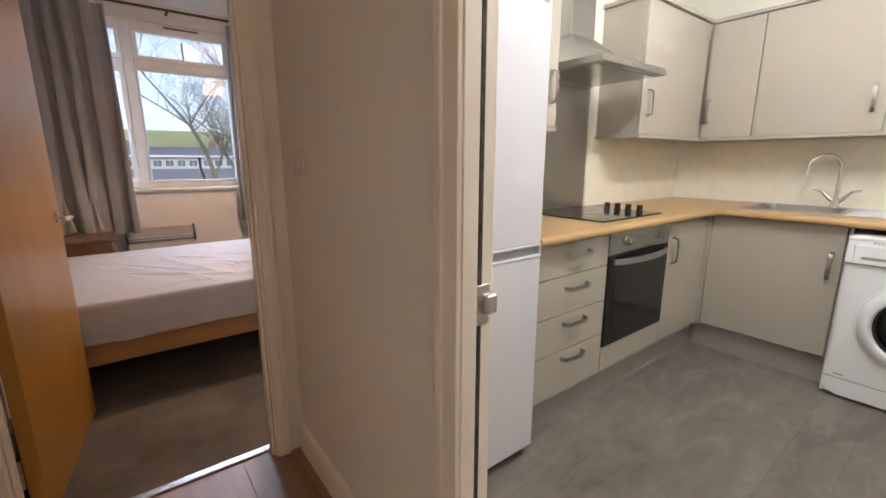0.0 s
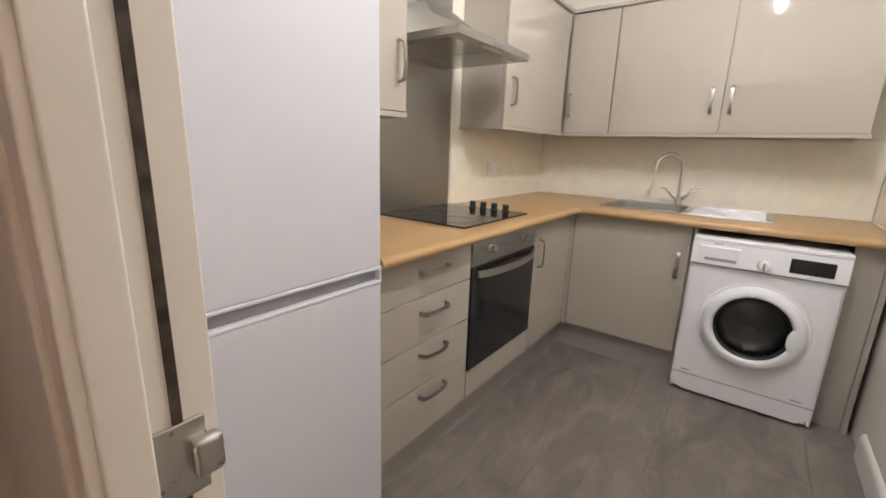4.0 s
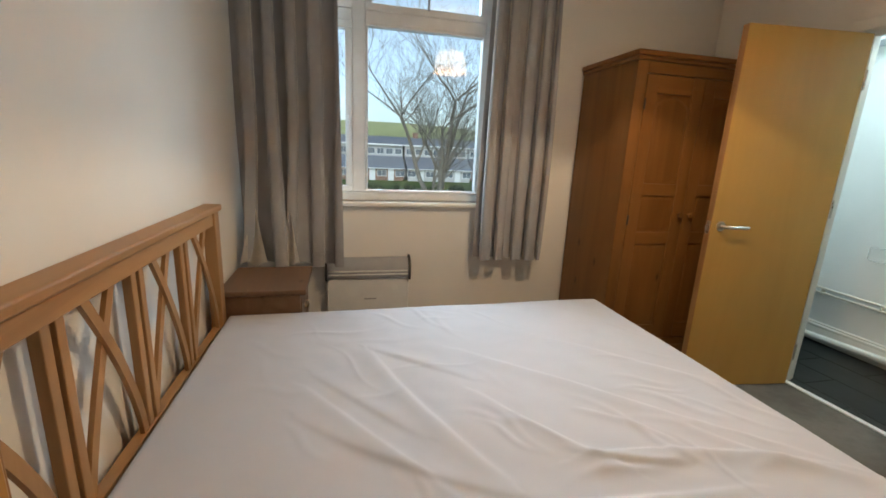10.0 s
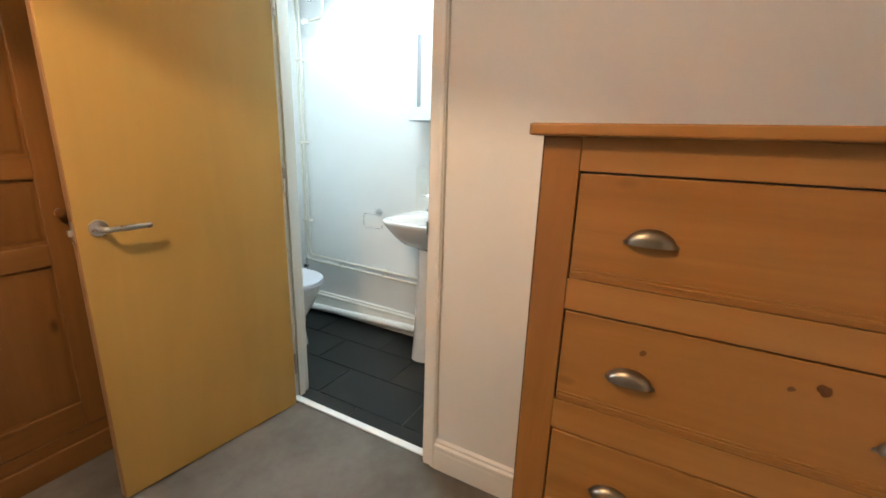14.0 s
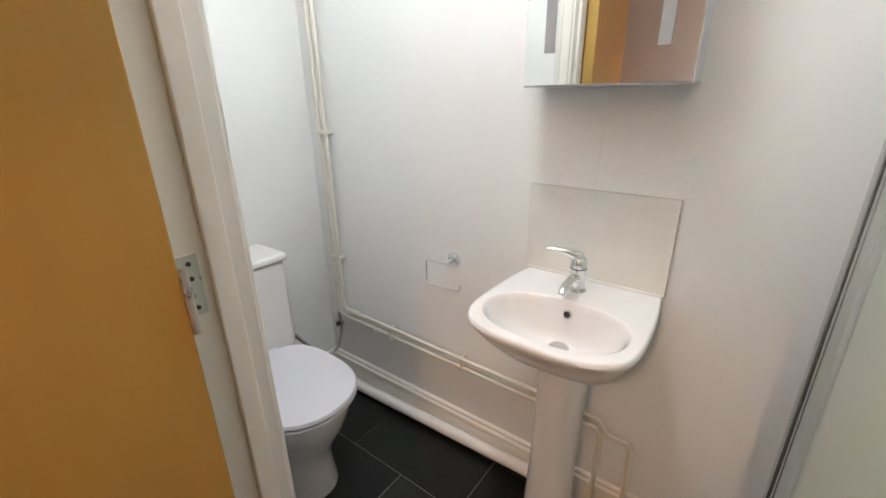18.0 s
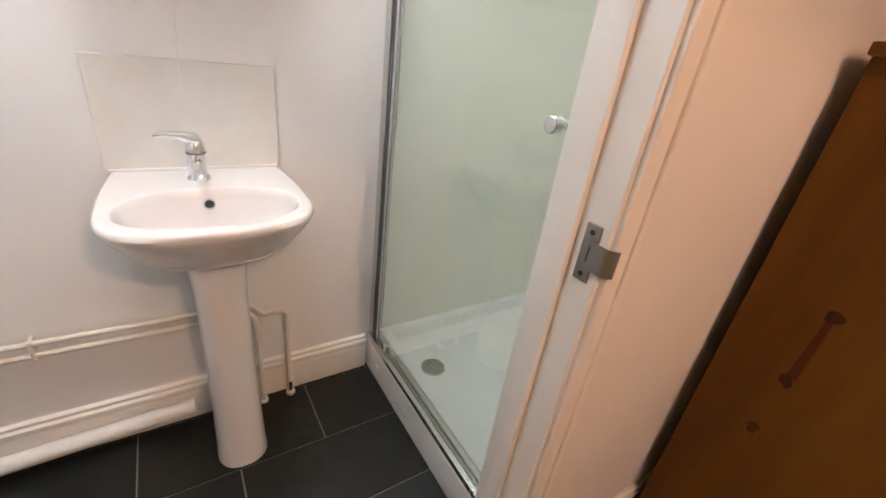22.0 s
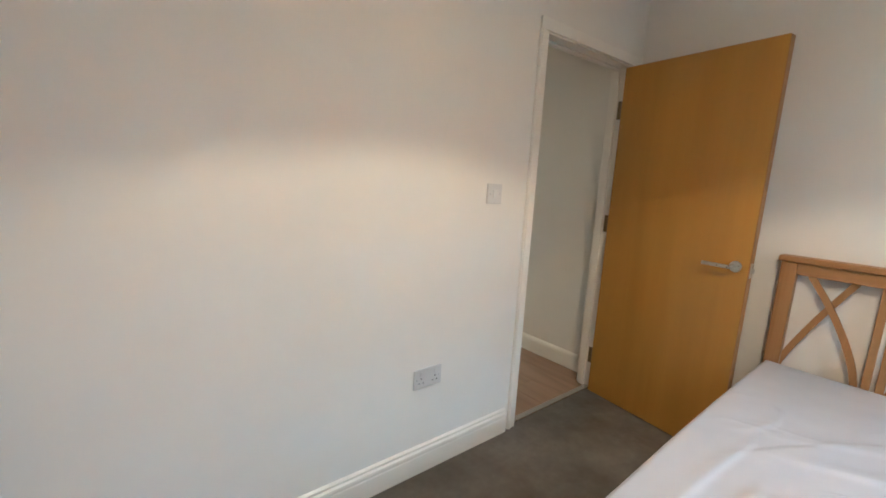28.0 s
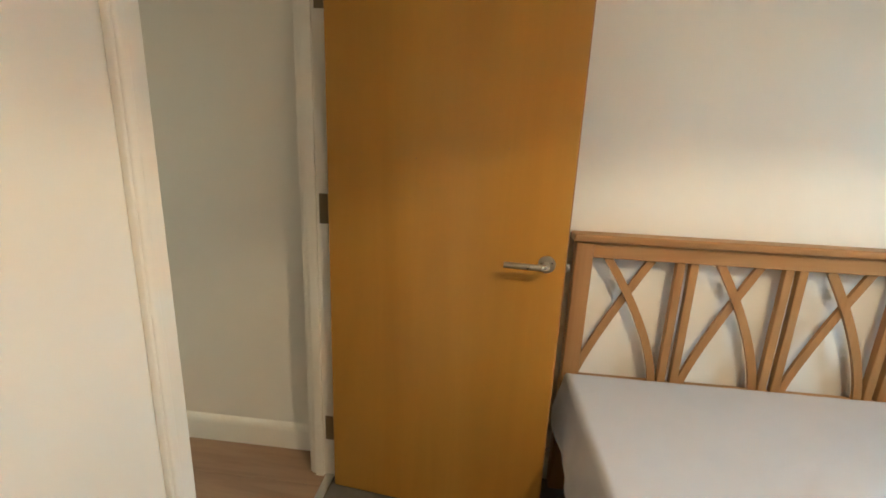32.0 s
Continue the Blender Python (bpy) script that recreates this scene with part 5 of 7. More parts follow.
# worktop in two runs that meet at the inner corner
wt = thing("worktop", Matrix(), "L-shaped beech-block laminate worktop", "worktop")
out = [(1.745, -0.714), (3.34, -0.714), (3.385, -0.73), (3.40, -0.775), (3.40, -2.085), (4.145, -2.085), (4.145, -0.118), (1.745, -0.118)]
SX0, SX1, SY0, SY1 = 3.60, 4.05, -1.22, -0.80


def slab_with_hole():
    bm = bmesh.new()
    hole = [(SX0, SY0), (SX1, SY0), (SX1, SY1), (SX0, SY1)]
    for z in (CT - 0.038, CT):
        vo = [bm.verts.new((*p, z)) for p in out]
        vi = [bm.verts.new((*p, z)) for p in hole]
        eo = [bm.edges.new((vo[i], vo[(i + 1) % len(vo)])) for i in range(len(vo))]
        ei = [bm.edges.new((vi[i], vi[(i + 1) % 4])) for i in range(4)]
        bmesh.ops.triangle_fill(bm, edges=eo + ei, use_beauty=True)
        if z < CT - 0.01:
            lo, li = vo, vi
    for a, b in ((lo, vo), (li, vi)):
        for i in range(len(a)):
            bm.faces.new((a[i], a[(i + 1) % len(a)], b[(i + 1) % len(a)], b[i]))
    return bm


part("slab", slab_with_hole(), M_TOP, wt)
nose = [Vector((p[0], p[1], CT - 0.019)) for p in out[:5]]
part("front_edge", tube(nose, 0.019, 10), M_TOP, wt)
part("end_strip", box(1.741, -0.722, CT - 0.038, 1.746, -0.118, CT, 0.001), M_WARD, wt, "dark end strip")


def hob():
    root = thing("hob", Matrix(), "black glass ceramic hob with four control knobs", "hob")
    x0, x1, y0, y1 = 2.305, 2.885, -0.635, -0.125
    part("glass_plate", box(x0, y0, CT + 0.001, x1, y1, CT + 0.008, 0.003), M_BLACKG, root)
    for cx, cy, r in ((2.44, -0.50, 0.09), (2.44, -0.25, 0.075), (2.67, -0.50, 0.07), (2.67, -0.25, 0.09)):
        part("cooking_zone", tube(arc((cx, cy, CT + 0.0082), r, 0, 360, (1, 0, 0), (0, 1, 0), 36), 0.0006, 4), M_BLACK, root)
    for k in range(4):
        kn = part("knob", lathe([(0.020, 0), (0.020, 0.004), (0.0165, 0.007), (0.0165, 0.03), (0.013, 0.034)], 18), M_BLACK, root, "black hob knob")
        kn.matrix_basis = pose(2.835, -0.53 + 0.068 * k, CT + 0.008)
        part("grip", box(-0.004, -0.017, 0.026, 0.004, 0.017, 0.038, 0.002), M_BLACK, kn)
    return root


hob()


def hood():
    root = thing("cooker_hood", Matrix(), "brushed steel chimney cooker hood", "cooker hood")
    x0, x1, y0, y1 = 2.295, 2.89, -0.575, -0.116
    zb = 1.665

    def ring(a, b, c, d, z):
        return [(a, c, z), (b, c, z), (b, d, z), (a, d, z)]

    part("rim", box(x0, y0, zb, x1, y1, zb + 0.032, 0.002), M_STEEL, root)
    part("canopy", loft([ring(x0 + 0.002, x1 - 0.002, y0 + 0.002, y1, zb + 0.032), ring(2.40, 2.77, -0.36, y1, zb + 0.125), ring(2.478, 2.692, -0.256, y1, zb + 0.21)]), M_STEEL, root)
    part("chimney", box(2.48, -0.253, zb + 0.205, 2.69, y1, 2.26, 0.002), M_STEELV, root)
    part("upper_chimney", box(2.484, -0.249, 2.26, 2.686, y1, H - 0.002, 0.002), M_STEELV, root)
    for k in range(2):
        a = x0 + 0.03 + k * 0.27
        part("grease_filter", box(a, y0 + 0.05, zb - 0.004, a + 0.262, y1 - 0.06, zb + 0.001, 0.001), M_ALU, root)
    part("lamp_lens", box(2.52, y0 + 0.015, zb - 0.003, 2.66, y0 + 0.04, zb + 0.001, 0.001), M_PLASTIC, root)
    for k in range(4):
        part("button", box(2.55 + 0.025 * k, y0 - 0.003, zb + 0.010, 2.563 + 0.025 * k, y0 + 0.001, zb + 0.022, 0.001), M_GREY, root)
    return root


hood()
tagged(obj("steel_splashback", box(2.30, -0.117, CT + 0.001, 2.888, -0.1135, 1.662, 0.0005), M_STEELV), "brushed steel splashback behind the hob", "splashback")


def wall_unit(name, label, x0, y0, x1, y1, z0, z1, doors, axis, side_mat=M_CABIN):
    """A wall cabinet with doors on the face that looks along -y (axis 1) or -x (axis 0). doors: spans along the face and the handle's place."""
    root = thing(name, Matrix(), label, "wall cabinet")
    part("carcass", box(x0, y0, z0, x1, y1, z1, 0.001), side_mat, root)
    for a, b, hpos in doors:
        if axis == 1:
            d = part("door", box(a + 0.0015, y0 - 0.020, z0 + 0.002, b - 0.0015, y0 - 0.001, z1 - 0.002, 0.002), M_CAB, root)
            bow_handle(d, (hpos, y0 - 0.020, z0 + 0.11), (hpos, y0 - 0.020, z0 + 0.255), (0, -1, 0))
        else:
            d = part("door", box(x0 - 0.020, a + 0.0015, z0 + 0.002, x0 - 0.001, b - 0.0015, z1 - 0.002, 0.002), M_CAB, root)
            bow_handle(d, (x0 - 0.020, hpos, z0 + 0.11), (x0 - 0.020, hpos, z0 + 0.255), (-1, 0, 0))
    return root


WZA, WZB = 1.375, 2.125
wall_unit("wall_cabinet", "cream gloss wall cabinet beside the fridge", 1.76, -0.385, 2.20, -0.115, WZA, WZB, [(1.76, 2.20, 2.155)], 1)
wall_unit("wall_cabinet", "cream gloss wall cabinet beside the hood", 2.985, -0.38, 3.83, -0.115, WZA, WZB, [(2.985, 3.80, 3.06)], 1, M_CAB)
wall_unit("wall_cabinet", "narrow cream gloss corner wall cabinet", 3.85, -0.71, 4.148, -0.385, WZA, WZB, [(-0.708, -0.405, -0.435)], 0)
wall_unit("wall_cabinet", "cream gloss double wall cabinet above the sink", 3.85, -1.95, 4.148, -0.712, WZA, WZB, [(-1.318, -0.712, -1.265), (-1.95, -1.320, -1.36)], 0)
for nm, bms in (("cornice", [box(2.965, -0.42, WZB, 3.83, -0.115, WZB + 0.022, 0.002), box(3.81, -1.968, WZB + 0.0005, 4.148, -0.40, WZB + 0.0225, 0.002), box(1.76, -0.42, WZB, 2.21, -0.115, WZB + 0.022, 0.002)]), ("pelmet", [box(2.975, -0.405, WZA - 0.02, 3.84, -0.385, WZA, 0.002), box(3.825, -1.955, WZA - 0.0205, 3.845, -0.40, WZA - 0.0005, 0.002), box(1.76, -0.405, WZA - 0.02, 2.205, -0.385, WZA, 0.002), box(2.185, -0.385, WZA - 0.02, 2.205, -0.115, WZA, 0.002), box(2.975, -0.385, WZA - 0.02, 2.99, -0.115, WZA, 0.002)])):
    for b in bms:
        tagged(obj(nm, b, M_CABIN if nm == "cornice" else M_CAB), "cream %s strip on the wall cabinets" % nm, nm, kind="structure")


def sink():
    root = thing("kitchen_sink", Matrix(), "inset stainless steel sink with drainer", "sink")
    z = CT + 0.0025
    part("rim", tube([(3.585, -0.785, z), (4.07, -0.785, z), (4.07, -1.66, z), (3.585, -1.66, z), (3.585, -0.785, z)], 0.005, 8), M_STEEL, root)
    part("drainer", box(3.585, -1.66, CT + 0.0008, 4.07, -1.225, CT + 0.004, 0.001), M_STEEL, root)
    part("deck", box(3.585, -1.225, CT + 0.0008, SX0 + 0.01, -0.785, CT + 0.004), M_STEEL, root)
    part("deck", box(SX1 - 0.01, -1.225, CT + 0.0008, 4.07, -0.785, CT + 0.004), M_STEEL, root)
    for k in range(7):
        part("drainer_rib", rod((3.63 + 0.058 * k, -1.62, CT + 0.004), (3.63 + 0.058 * k, -1.27, CT + 0.004), 0.004, None, 8), M_STEEL, root)

    def rr(x0, y0, x1, y1, r, zz):
        pts = []
        for cx, cy, a in ((x1 - r, y1 - r, 0), (x0 + r, y1 - r, 90), (x0 + r, y0 + r, 180), (x1 - r, y0 + r, 270)):
            pts += [(cx + r * math.cos(radians(a + 15 * i)), cy + r * math.sin(radians(a + 15 * i)), zz) for i in range(7)]
        return pts

    rings = [rr(SX0 + 0.002, SY0 + 0.002, SX1 - 0.002, SY1 - 0.002, 0.06, CT + 0.003), rr(SX0 + 0.008, SY0 + 0.008, SX1 - 0.008, SY1 - 0.008, 0.06, CT - 0.02), rr(SX0 + 0.012, SY0 + 0.012, SX1 - 0.012, SY1 - 0.012, 0.06, CT - 0.12), rr(SX0 + 0.04, SY0 + 0.04, SX1 - 0.04, SY1 - 0.04, 0.05, CT - 0.15)]
    bm = bmesh.new()
    vr = [[bm.verts.new(p) for p in r] for r in rings]
    n = len(vr[0])
    for a, b in zip(vr, vr[1:]):
        for k in range(n):
            bm.faces.new((a[k], a[(k + 1) % n], b[(k + 1) % n], b[k]))
    bm.faces.new(vr[-1])
    part("bowl", bm, M_STEEL, root)
    part("waste", rod((3.82, -1.0, CT - 0.150), (3.82, -1.0, CT - 0.146), 0.04, None, 20), M_CHROME, root)
    return root


sink()


def kitchen_tap():
    x, y, z = 4.04, -1.15, CT + 0.004
    root = thing("kitchen_tap", Matrix(), "chrome swan-neck mixer tap with cross levers", "tap")
    part("base", rod((x, y, z), (x, y, z + 0.05), 0.024, 0.020, 18), M_CHROME, root)
    neck = [(x, y, z + 0.04), (x, y, z + 0.24)] + [(x - 0.05 + 0.05 * math.cos(a), y + 0.07 - 0.07 * math.cos(a), z + 0.24 + 0.085 * math.sin(a)) for a in [math.pi * i / 10 for i in range(1, 11)]] + [(x - 0.1, y + 0.145, z + 0.20)]
    part("spout", tube(neck, 0.0115, 12), M_CHROME, root)
    for s in (-1, 1):
        lv = part("lever", tube([(x, y, z + 0.03), (x, y + s * 0.035, z + 0.06), (x - 0.01, y + s * 0.075, z + 0.105)], [0.015, 0.013, 0.008], 10), M_CHROME, root)
        part("grip", rod((x - 0.01, y + s * 0.06, z + 0.10), (x - 0.01, y + s * 0.115, z + 0.112), 0.007, None, 10), M_CHROME, lv)
    return root


kitchen_tap()


M_PORT = glass("smoky porthole glass", (0.66, 0.68, 0.67))
M_DRUM = metal("drum steel", (0.42, 0.42, 0.42), 0.3, 1)


def washing_machine():
    x0, x1, y0, y1, zt = 3.335, 3.90, -1.938, -1.345, 0.855
    yc, zc = -1.645, 0.435
    root = thing("washing_machine", Matrix(), "white front-loading washing machine with a dark porthole", "washing machine")
    fr, zlo, zhi = bmesh.new(), 0.015, zt - 0.02
    rings = []
    for xx, hole in ((x0 + 0.012, 0), (x0 + 0.012, 1), (x0 + 0.03, 1), (x0 + 0.03, 0)):
        ring = []
        for k in range(48):
            ca, sa = math.cos(k * math.pi / 24), math.sin(k * math.pi / 24)
            if hole:
                ring.append(fr.verts.new((xx, yc + 0.172 * ca, zc + 0.172 * sa)))
            else:
                f = min((y1 - yc) / ca if ca > 1e-6 else (y0 - yc) / ca if ca < -1e-6 else 9, (zhi - zc) / sa if sa > 1e-6 else (zlo - zc) / sa if sa < -1e-6 else 9)
                ring.append(fr.verts.new((xx, yc + f * ca, zc + f * sa)))
        rings.append(ring)
    for a, b in ((0, 1), (1, 2), (2, 3), (3, 0)):
        for k in range(48):
            fr.faces.new((rings[a][k], rings[a][(k + 1) % 48], rings[b][(k + 1) % 48], rings[b][k]))
    part("front_panel", fr, M_WASHER, root)
    part("side_panel", box(x0 + 0.012, y0 - 0.001, zlo, x1, y0 + 0.012, zhi, 0.005), M_WASHER, root)
    part("side_panel", box(x0 + 0.012, y1 - 0.012, zlo, x1, y1 + 0.001, zhi, 0.005), M_WASHER, root)
    part("back_panel", box(x1 - 0.01, y0 + 0.012, zlo, x1, y1 - 0.012, zhi), M_WASHER, root)
    part("base_panel", box(x0 + 0.03, y0 + 0.012, zlo, x1 - 0.01, y1 - 0.012, zlo + 0.01), M_WASHER, root)
    part("top", box(x0 + 0.006, y0 - 0.002, zt - 0.022, x1, y1 + 0.002, zt, 0.006, 3), M_WASHER, root)
    part("control_panel", prism([(x0 + 0.012, 0.722), (x0 - 0.004, 0.724), (x0 + 0.006, zt - 0.022), (x0 + 0.03, zt - 0.022)], 1, y0, y1), M_WASHER, root)
    part("panel_seam", box(x0 + 0.0105, y0 + 0.002, 0.714, x0 + 0.013, y1 - 0.002, 0.719), M_GREY, root)
    part("detergent_drawer", box(x0 - 0.004, -1.545, 0.735, x0 + 0.01, -1.372, 0.815, 0.006), M_WASHER, root)
    part("drawer_grip", box(x0 - 0.0045, -1.535, 0.742, x0 + 0.006, -1.40, 0.760, 0.003), M_GREY, root)
    part("display", box(x0 - 0.0055, -1.89, 0.742, x0 + 0.008, -1.735, 0.808, 0.003), M_BLACKG, root, "black display window")
    kn = part("dial", lathe([(0.026, 0), (0.026, 0.006), (0.020, 0.012), (0.018, 0.026), (0.012, 0.03)], 22), M_WASHER, root)
    kn.matrix_basis = pose(x0 - 0.003, -1.642, 0.755, 0, -90, 0)
    part("dial_grip", box(-0.019, -0.003, 0.02, 0.019, 0.003, 0.033, 0.002), M_ALU, kn)
    for k in range(3):
        part("brand_mark", box(x0 - 0.0045, -1.47 + 0.014 * k, 0.827, x0 + 0.01, -1.462 + 0.014 * k, 0.831), M_GREY, root)
    def open_lathe(profile, seg=44):
        bm = bmesh.new()
        rr = [[bm.verts.new((r * math.cos(6.2832 * k / seg), r * math.sin(6.2832 * k / seg), q)) for k in range(seg)] for r, q in profile]
        for a, b in zip(rr, rr[1:]):
            for k in range(seg):
                bm.faces.new((a[k], a[(k + 1) % seg], b[(k + 1) % seg], b[k]))
        return bm

    ring = part("door_ring", open_lathe([(0.158, 0.02), (0.166, 0.036), (0.184, 0.040), (0.206, 0.026), (0.213, 0.0), (0.156, 0.0), (0.158, 0.02)], 56), M_WASHER, root, "white porthole door ring")
    ring.matrix_basis = pose(x0 + 0.012, yc, zc, 0, -90, 0)
    part("door_recess", open_lathe([(0.226, 0.0), (0.224, 0.003), (0.205, 0.004)], 48), M_WASHER, root).matrix_basis = pose(x0 + 0.0115, yc, zc, 0, -90, 0)
    at = pose(x0 + 0.012, yc, zc, 0, -90, 0)
    part("gasket", open_lathe([(0.173, 0.0), (0.168, -0.02), (0.158, -0.05), (0.170, -0.064), (0.20, -0.068)]), M_BLACK, root, "dark rubber door seal").matrix_basis = at
    part("drum", open_lathe([(0.20, -0.068), (0.235, -0.078), (0.235, -0.33), (0.21, -0.345), (0.07, -0.33), (0.002, -0.33)]), M_DRUM, root, "steel drum").matrix_basis = at
    part("glass_bezel", open_lathe([(0.159, 0.018), (0.152, 0.014), (0.142, -0.004), (0.139, -0.03)]), M_BLACK, root, "black porthole bezel").matrix_basis = at
    bowl = open_lathe([(0.144, 0.004), (0.140, -0.012), (0.136, -0.034), (0.12, -0.058), (0.07, -0.073), (0.003, -0.076)])
    bmesh.ops.solidify(bowl, geom=bowl.faces[:], thickness=0.003)
    gl = part("door_glass", bowl, M_PORT, root, "smoky bowl-shaped porthole glass")
    gl.matrix_basis = at
    dr = part("drum_lifter", loft([[(0.10 * sx, 0.022 * sy, z) for sx, sy in ((-1, -1), (1, -1), (1, 1), (-1, 1))] for z in (-0.15, -0.03)]), M_DRUM, root, "steel drum lifter behind the glass")
    dr.matrix_basis = pose(x0 + 0.19, yc - 0.01, zc - 0.04)
    grip = part("door_grip", lathe([(1.0, 0.0), (0.96, 0.006), (0.82, 0.011), (0.5, 0.0145), (0.15, 0.0155)], 28), M_WASHER, root, "rounded white door grip")
    grip.matrix_basis = pose(x0 - 0.014, yc - 0.163, zc - 0.012, 0, -90, 0) @ Matrix.Diagonal((0.058, 0.028, 1.0, 1.0))
    part("kick_seam", box(x0 + 0.0105, y0 + 0.002, 0.105, x0 + 0.013, y1 - 0.002, 0.109), M_GREY, root)
    for yy in (y0 + 0.07, y1 - 0.06):
        part("badge", box(x0 + 0.010, yy - 0.02, 0.125, x0 + 0.0122, yy + 0.02, 0.13), M_GREY, root)
    for yy in (y0 + 0.05, y1 - 0.05):
        for xx in (x0 + 0.06, x1 - 0.06):
            part("foot", rod((xx, yy, 0.0), (xx, yy, 0.02), 0.022, None, 14), M_RUBBER, root)
    return root


washing_machine()


M_BADGE = plain("pale grey print", (0.46, 0.46, 0.48), 0.4)


def fridge():
    x0, x1, yf, yb, zt = 1.185, 1.735, -0.735, -0.15, 1.81
    root = thing("fridge_freezer", Matrix(), "tall white fridge freezer with recessed silver grip", "fridge freezer")
    part("body", box(x0, yf + 0.055, 0.03, x1, yb, zt, 0.006), M_WHITE, root)
    zs = 0.885
    d1 = part("fridge_door", box(x0, yf, zs + 0.022, x1, yf + 0.05, zt, 0.010, 3), M_WHITE, root)
    d2 = part("freezer_door", box(x0, yf, 0.045, x1, yf + 0.05, zs - 0.022, 0.010, 3), M_WHITE, root)
    part("grip_strip", box(x0 + 0.004, yf + 0.016, zs - 0.022, x1 - 0.004, yf + 0.05, zs + 0.022), M_GREY, root, "silver-grey recessed grip")
    part("grip_lip", box(x0 + 0.002, yf - 0.002, zs + 0.016, x1 - 0.002, yf + 0.02, zs + 0.026, 0.003), M_WHITE, d1)
    part("grip_lip", box(x0 + 0.002, yf - 0.002, zs - 0.026, x1 - 0.002, yf + 0.02, zs - 0.016, 0.003), M_WHITE, d2)
    part("end_cap", box(x1 - 0.012, yf - 0.001, zs - 0.017, x1 - 0.001, yf + 0.045, zs + 0.017, 0.003), M_WHITE, root)
    part("badge", box(x1 - 0.045, yf - 0.0012, 1.735, x1 - 0.018, yf + 0.002, 1.775, 0.0005), M_GREY, d1)
    for k in range(7):
        part("brand_mark", box(x0 + 0.17 + k * 0.013, yf - 0.0006, 1.690, x0 + 0.179 + k * 0.013, yf + 0.002, 1.699, 0.0002), M_BADGE, d1)
    for xx in (x0 + 0.05, x1 - 0.05):
        part("foot", rod((xx, yf + 0.08, 0.0), (xx, yf + 0.08, 0.035), 0.02, None, 12), M_RUBBER, root)
        part("foot", rod((xx, yb - 0.06, 0.0), (xx, yb - 0.06, 0.035), 0.02, None, 12), M_RUBBER, root)
    part("plinth_grille", box(x0 + 0.01, yf + 0.06, 0.012, x1 - 0.01, yf + 0.075, 0.045), M_BLACK, root)
    return root


fridge()
ks = thing("kitchen_splashback", Matrix(), "cream splashback panel above the worktop", "splashback")
part("panel", box(4.1385, -2.085, CT + 0.001, 4.1475, -0.118, WZA - 0.022, 0.001), M_KSPLASH, ks)
part("sealant", box(4.130, -2.085, CT + 0.0005, 4.139, -0.122, CT + 0.007, 0.002), M_PLASTIC, ks, "white sealant bead")
ks = thing("kitchen_splashback", Matrix(), "cream splashback panel beside the hob", "splashback")
part("panel", box(2.90, -0.121, CT + 0.001, 4.137, -0.1145, WZA - 0.022, 0.001), M_KSPLASH, ks)
part("sealant", box(2.90, -0.129, CT + 0.0005, 4.128, -0.1205, CT + 0.007, 0.002), M_PLASTIC, ks, "white sealant bead")
ks = thing("kitchen_splashback", Matrix(), "cream splashback panel at the worktop end", "splashback")
part("panel", box(3.50, -2.098, CT + 0.001, 4.137, -2.088, 1.37, 0.001), M_KSPLASH, ks)
part("sealant", box(3.50, -2.089, CT + 0.0005, 4.128, -2.080, CT + 0.007, 0.002), M_PLASTIC, ks, "white sealant bead")
plate("wall_socket", pose(3.38, -0.121, 1.125, 0, 0, 0), 0.148, 0.088, "white double socket above the worktop", "socket", "socket", M_PLASTIC)
plate("fused_switch", pose(3.88, -2.088, 1.11, 0, 0, 180), 0.088, 0.088, "white switch beside the worktop end", "switch", "switch", M_PLASTIC)


def spot_bar():
    root = thing("spotlight_bar", pose(2.40, -1.46, 0, 0, 0, -90), "ceiling bar with four lit spotlights", "ceiling lamp")
    part("bar", box(-0.03, -0.36, H - 0.03, 0.03, 0.36, H - 0.001, 0.006), M_CHROME, root)
    for k in range(4):
        y = -0.27 + 0.18 * k
        hd = part("spot_head", lathe([(0.014, 0.06), (0.022, 0.05), (0.034, 0.0), (0.031, 0.0), (0.018, 0.045)], 20), M_CHROME, root)
        hd.matrix_basis = pose(0.0, y, H - 0.125, 6 * (k - 1.5), 8, 0)
        part("stem", rod((0, y, H - 0.03), (0, y, H - 0.065), 0.006, None, 8), M_CHROME, root)
        part("bulb", rod((0, 0, 0.002), (0, 0, 0.006), 0.028, None, 18), M_BULB, hd, "glowing bulb face")
    return root


M_BULB = glow("warm bulb", (1.0, 0.90, 0.76), 12)
spot_bar()

hl = thing("hall_ceiling_light", pose(0.48, -2.9, 0), "plain hall pendant lamp holder with a lit bulb", "ceiling lamp")
part("ceiling_rose", lathe([(0.045, H - 0.03), (0.05, H - 0.012), (0.05, H)], 24), M_PLASTIC, hl)
part("cord", rod((0, 0, 2.18), (0, 0, H - 0.02), 0.003, None, 8), M_PLASTIC, hl)
part("bulb_holder", rod((0, 0, 2.13), (0, 0, 2.20), 0.018, None, 16), M_PLASTIC, hl)

# ---------- bathroom ----------
BCX = 1.82  # basin centre


def superring(cx, cy, a, b, z, n=40, p=2.4, back=None):
    """A rounded outline; points past the line x = back are pulled onto it."""
    pts = []
    for k in range(n):
        t = 2 * math.pi * k / n
        c, s = math.cos(t), math.sin(t)
        x = cx + a * math.copysign(abs(c) ** (2 / p), c)
        y = cy + b * math.copysign(abs(s) ** (2 / p), s)
        if back is not None:
            x = min(x, back)
        pts.append((x, y, z))
    return pts


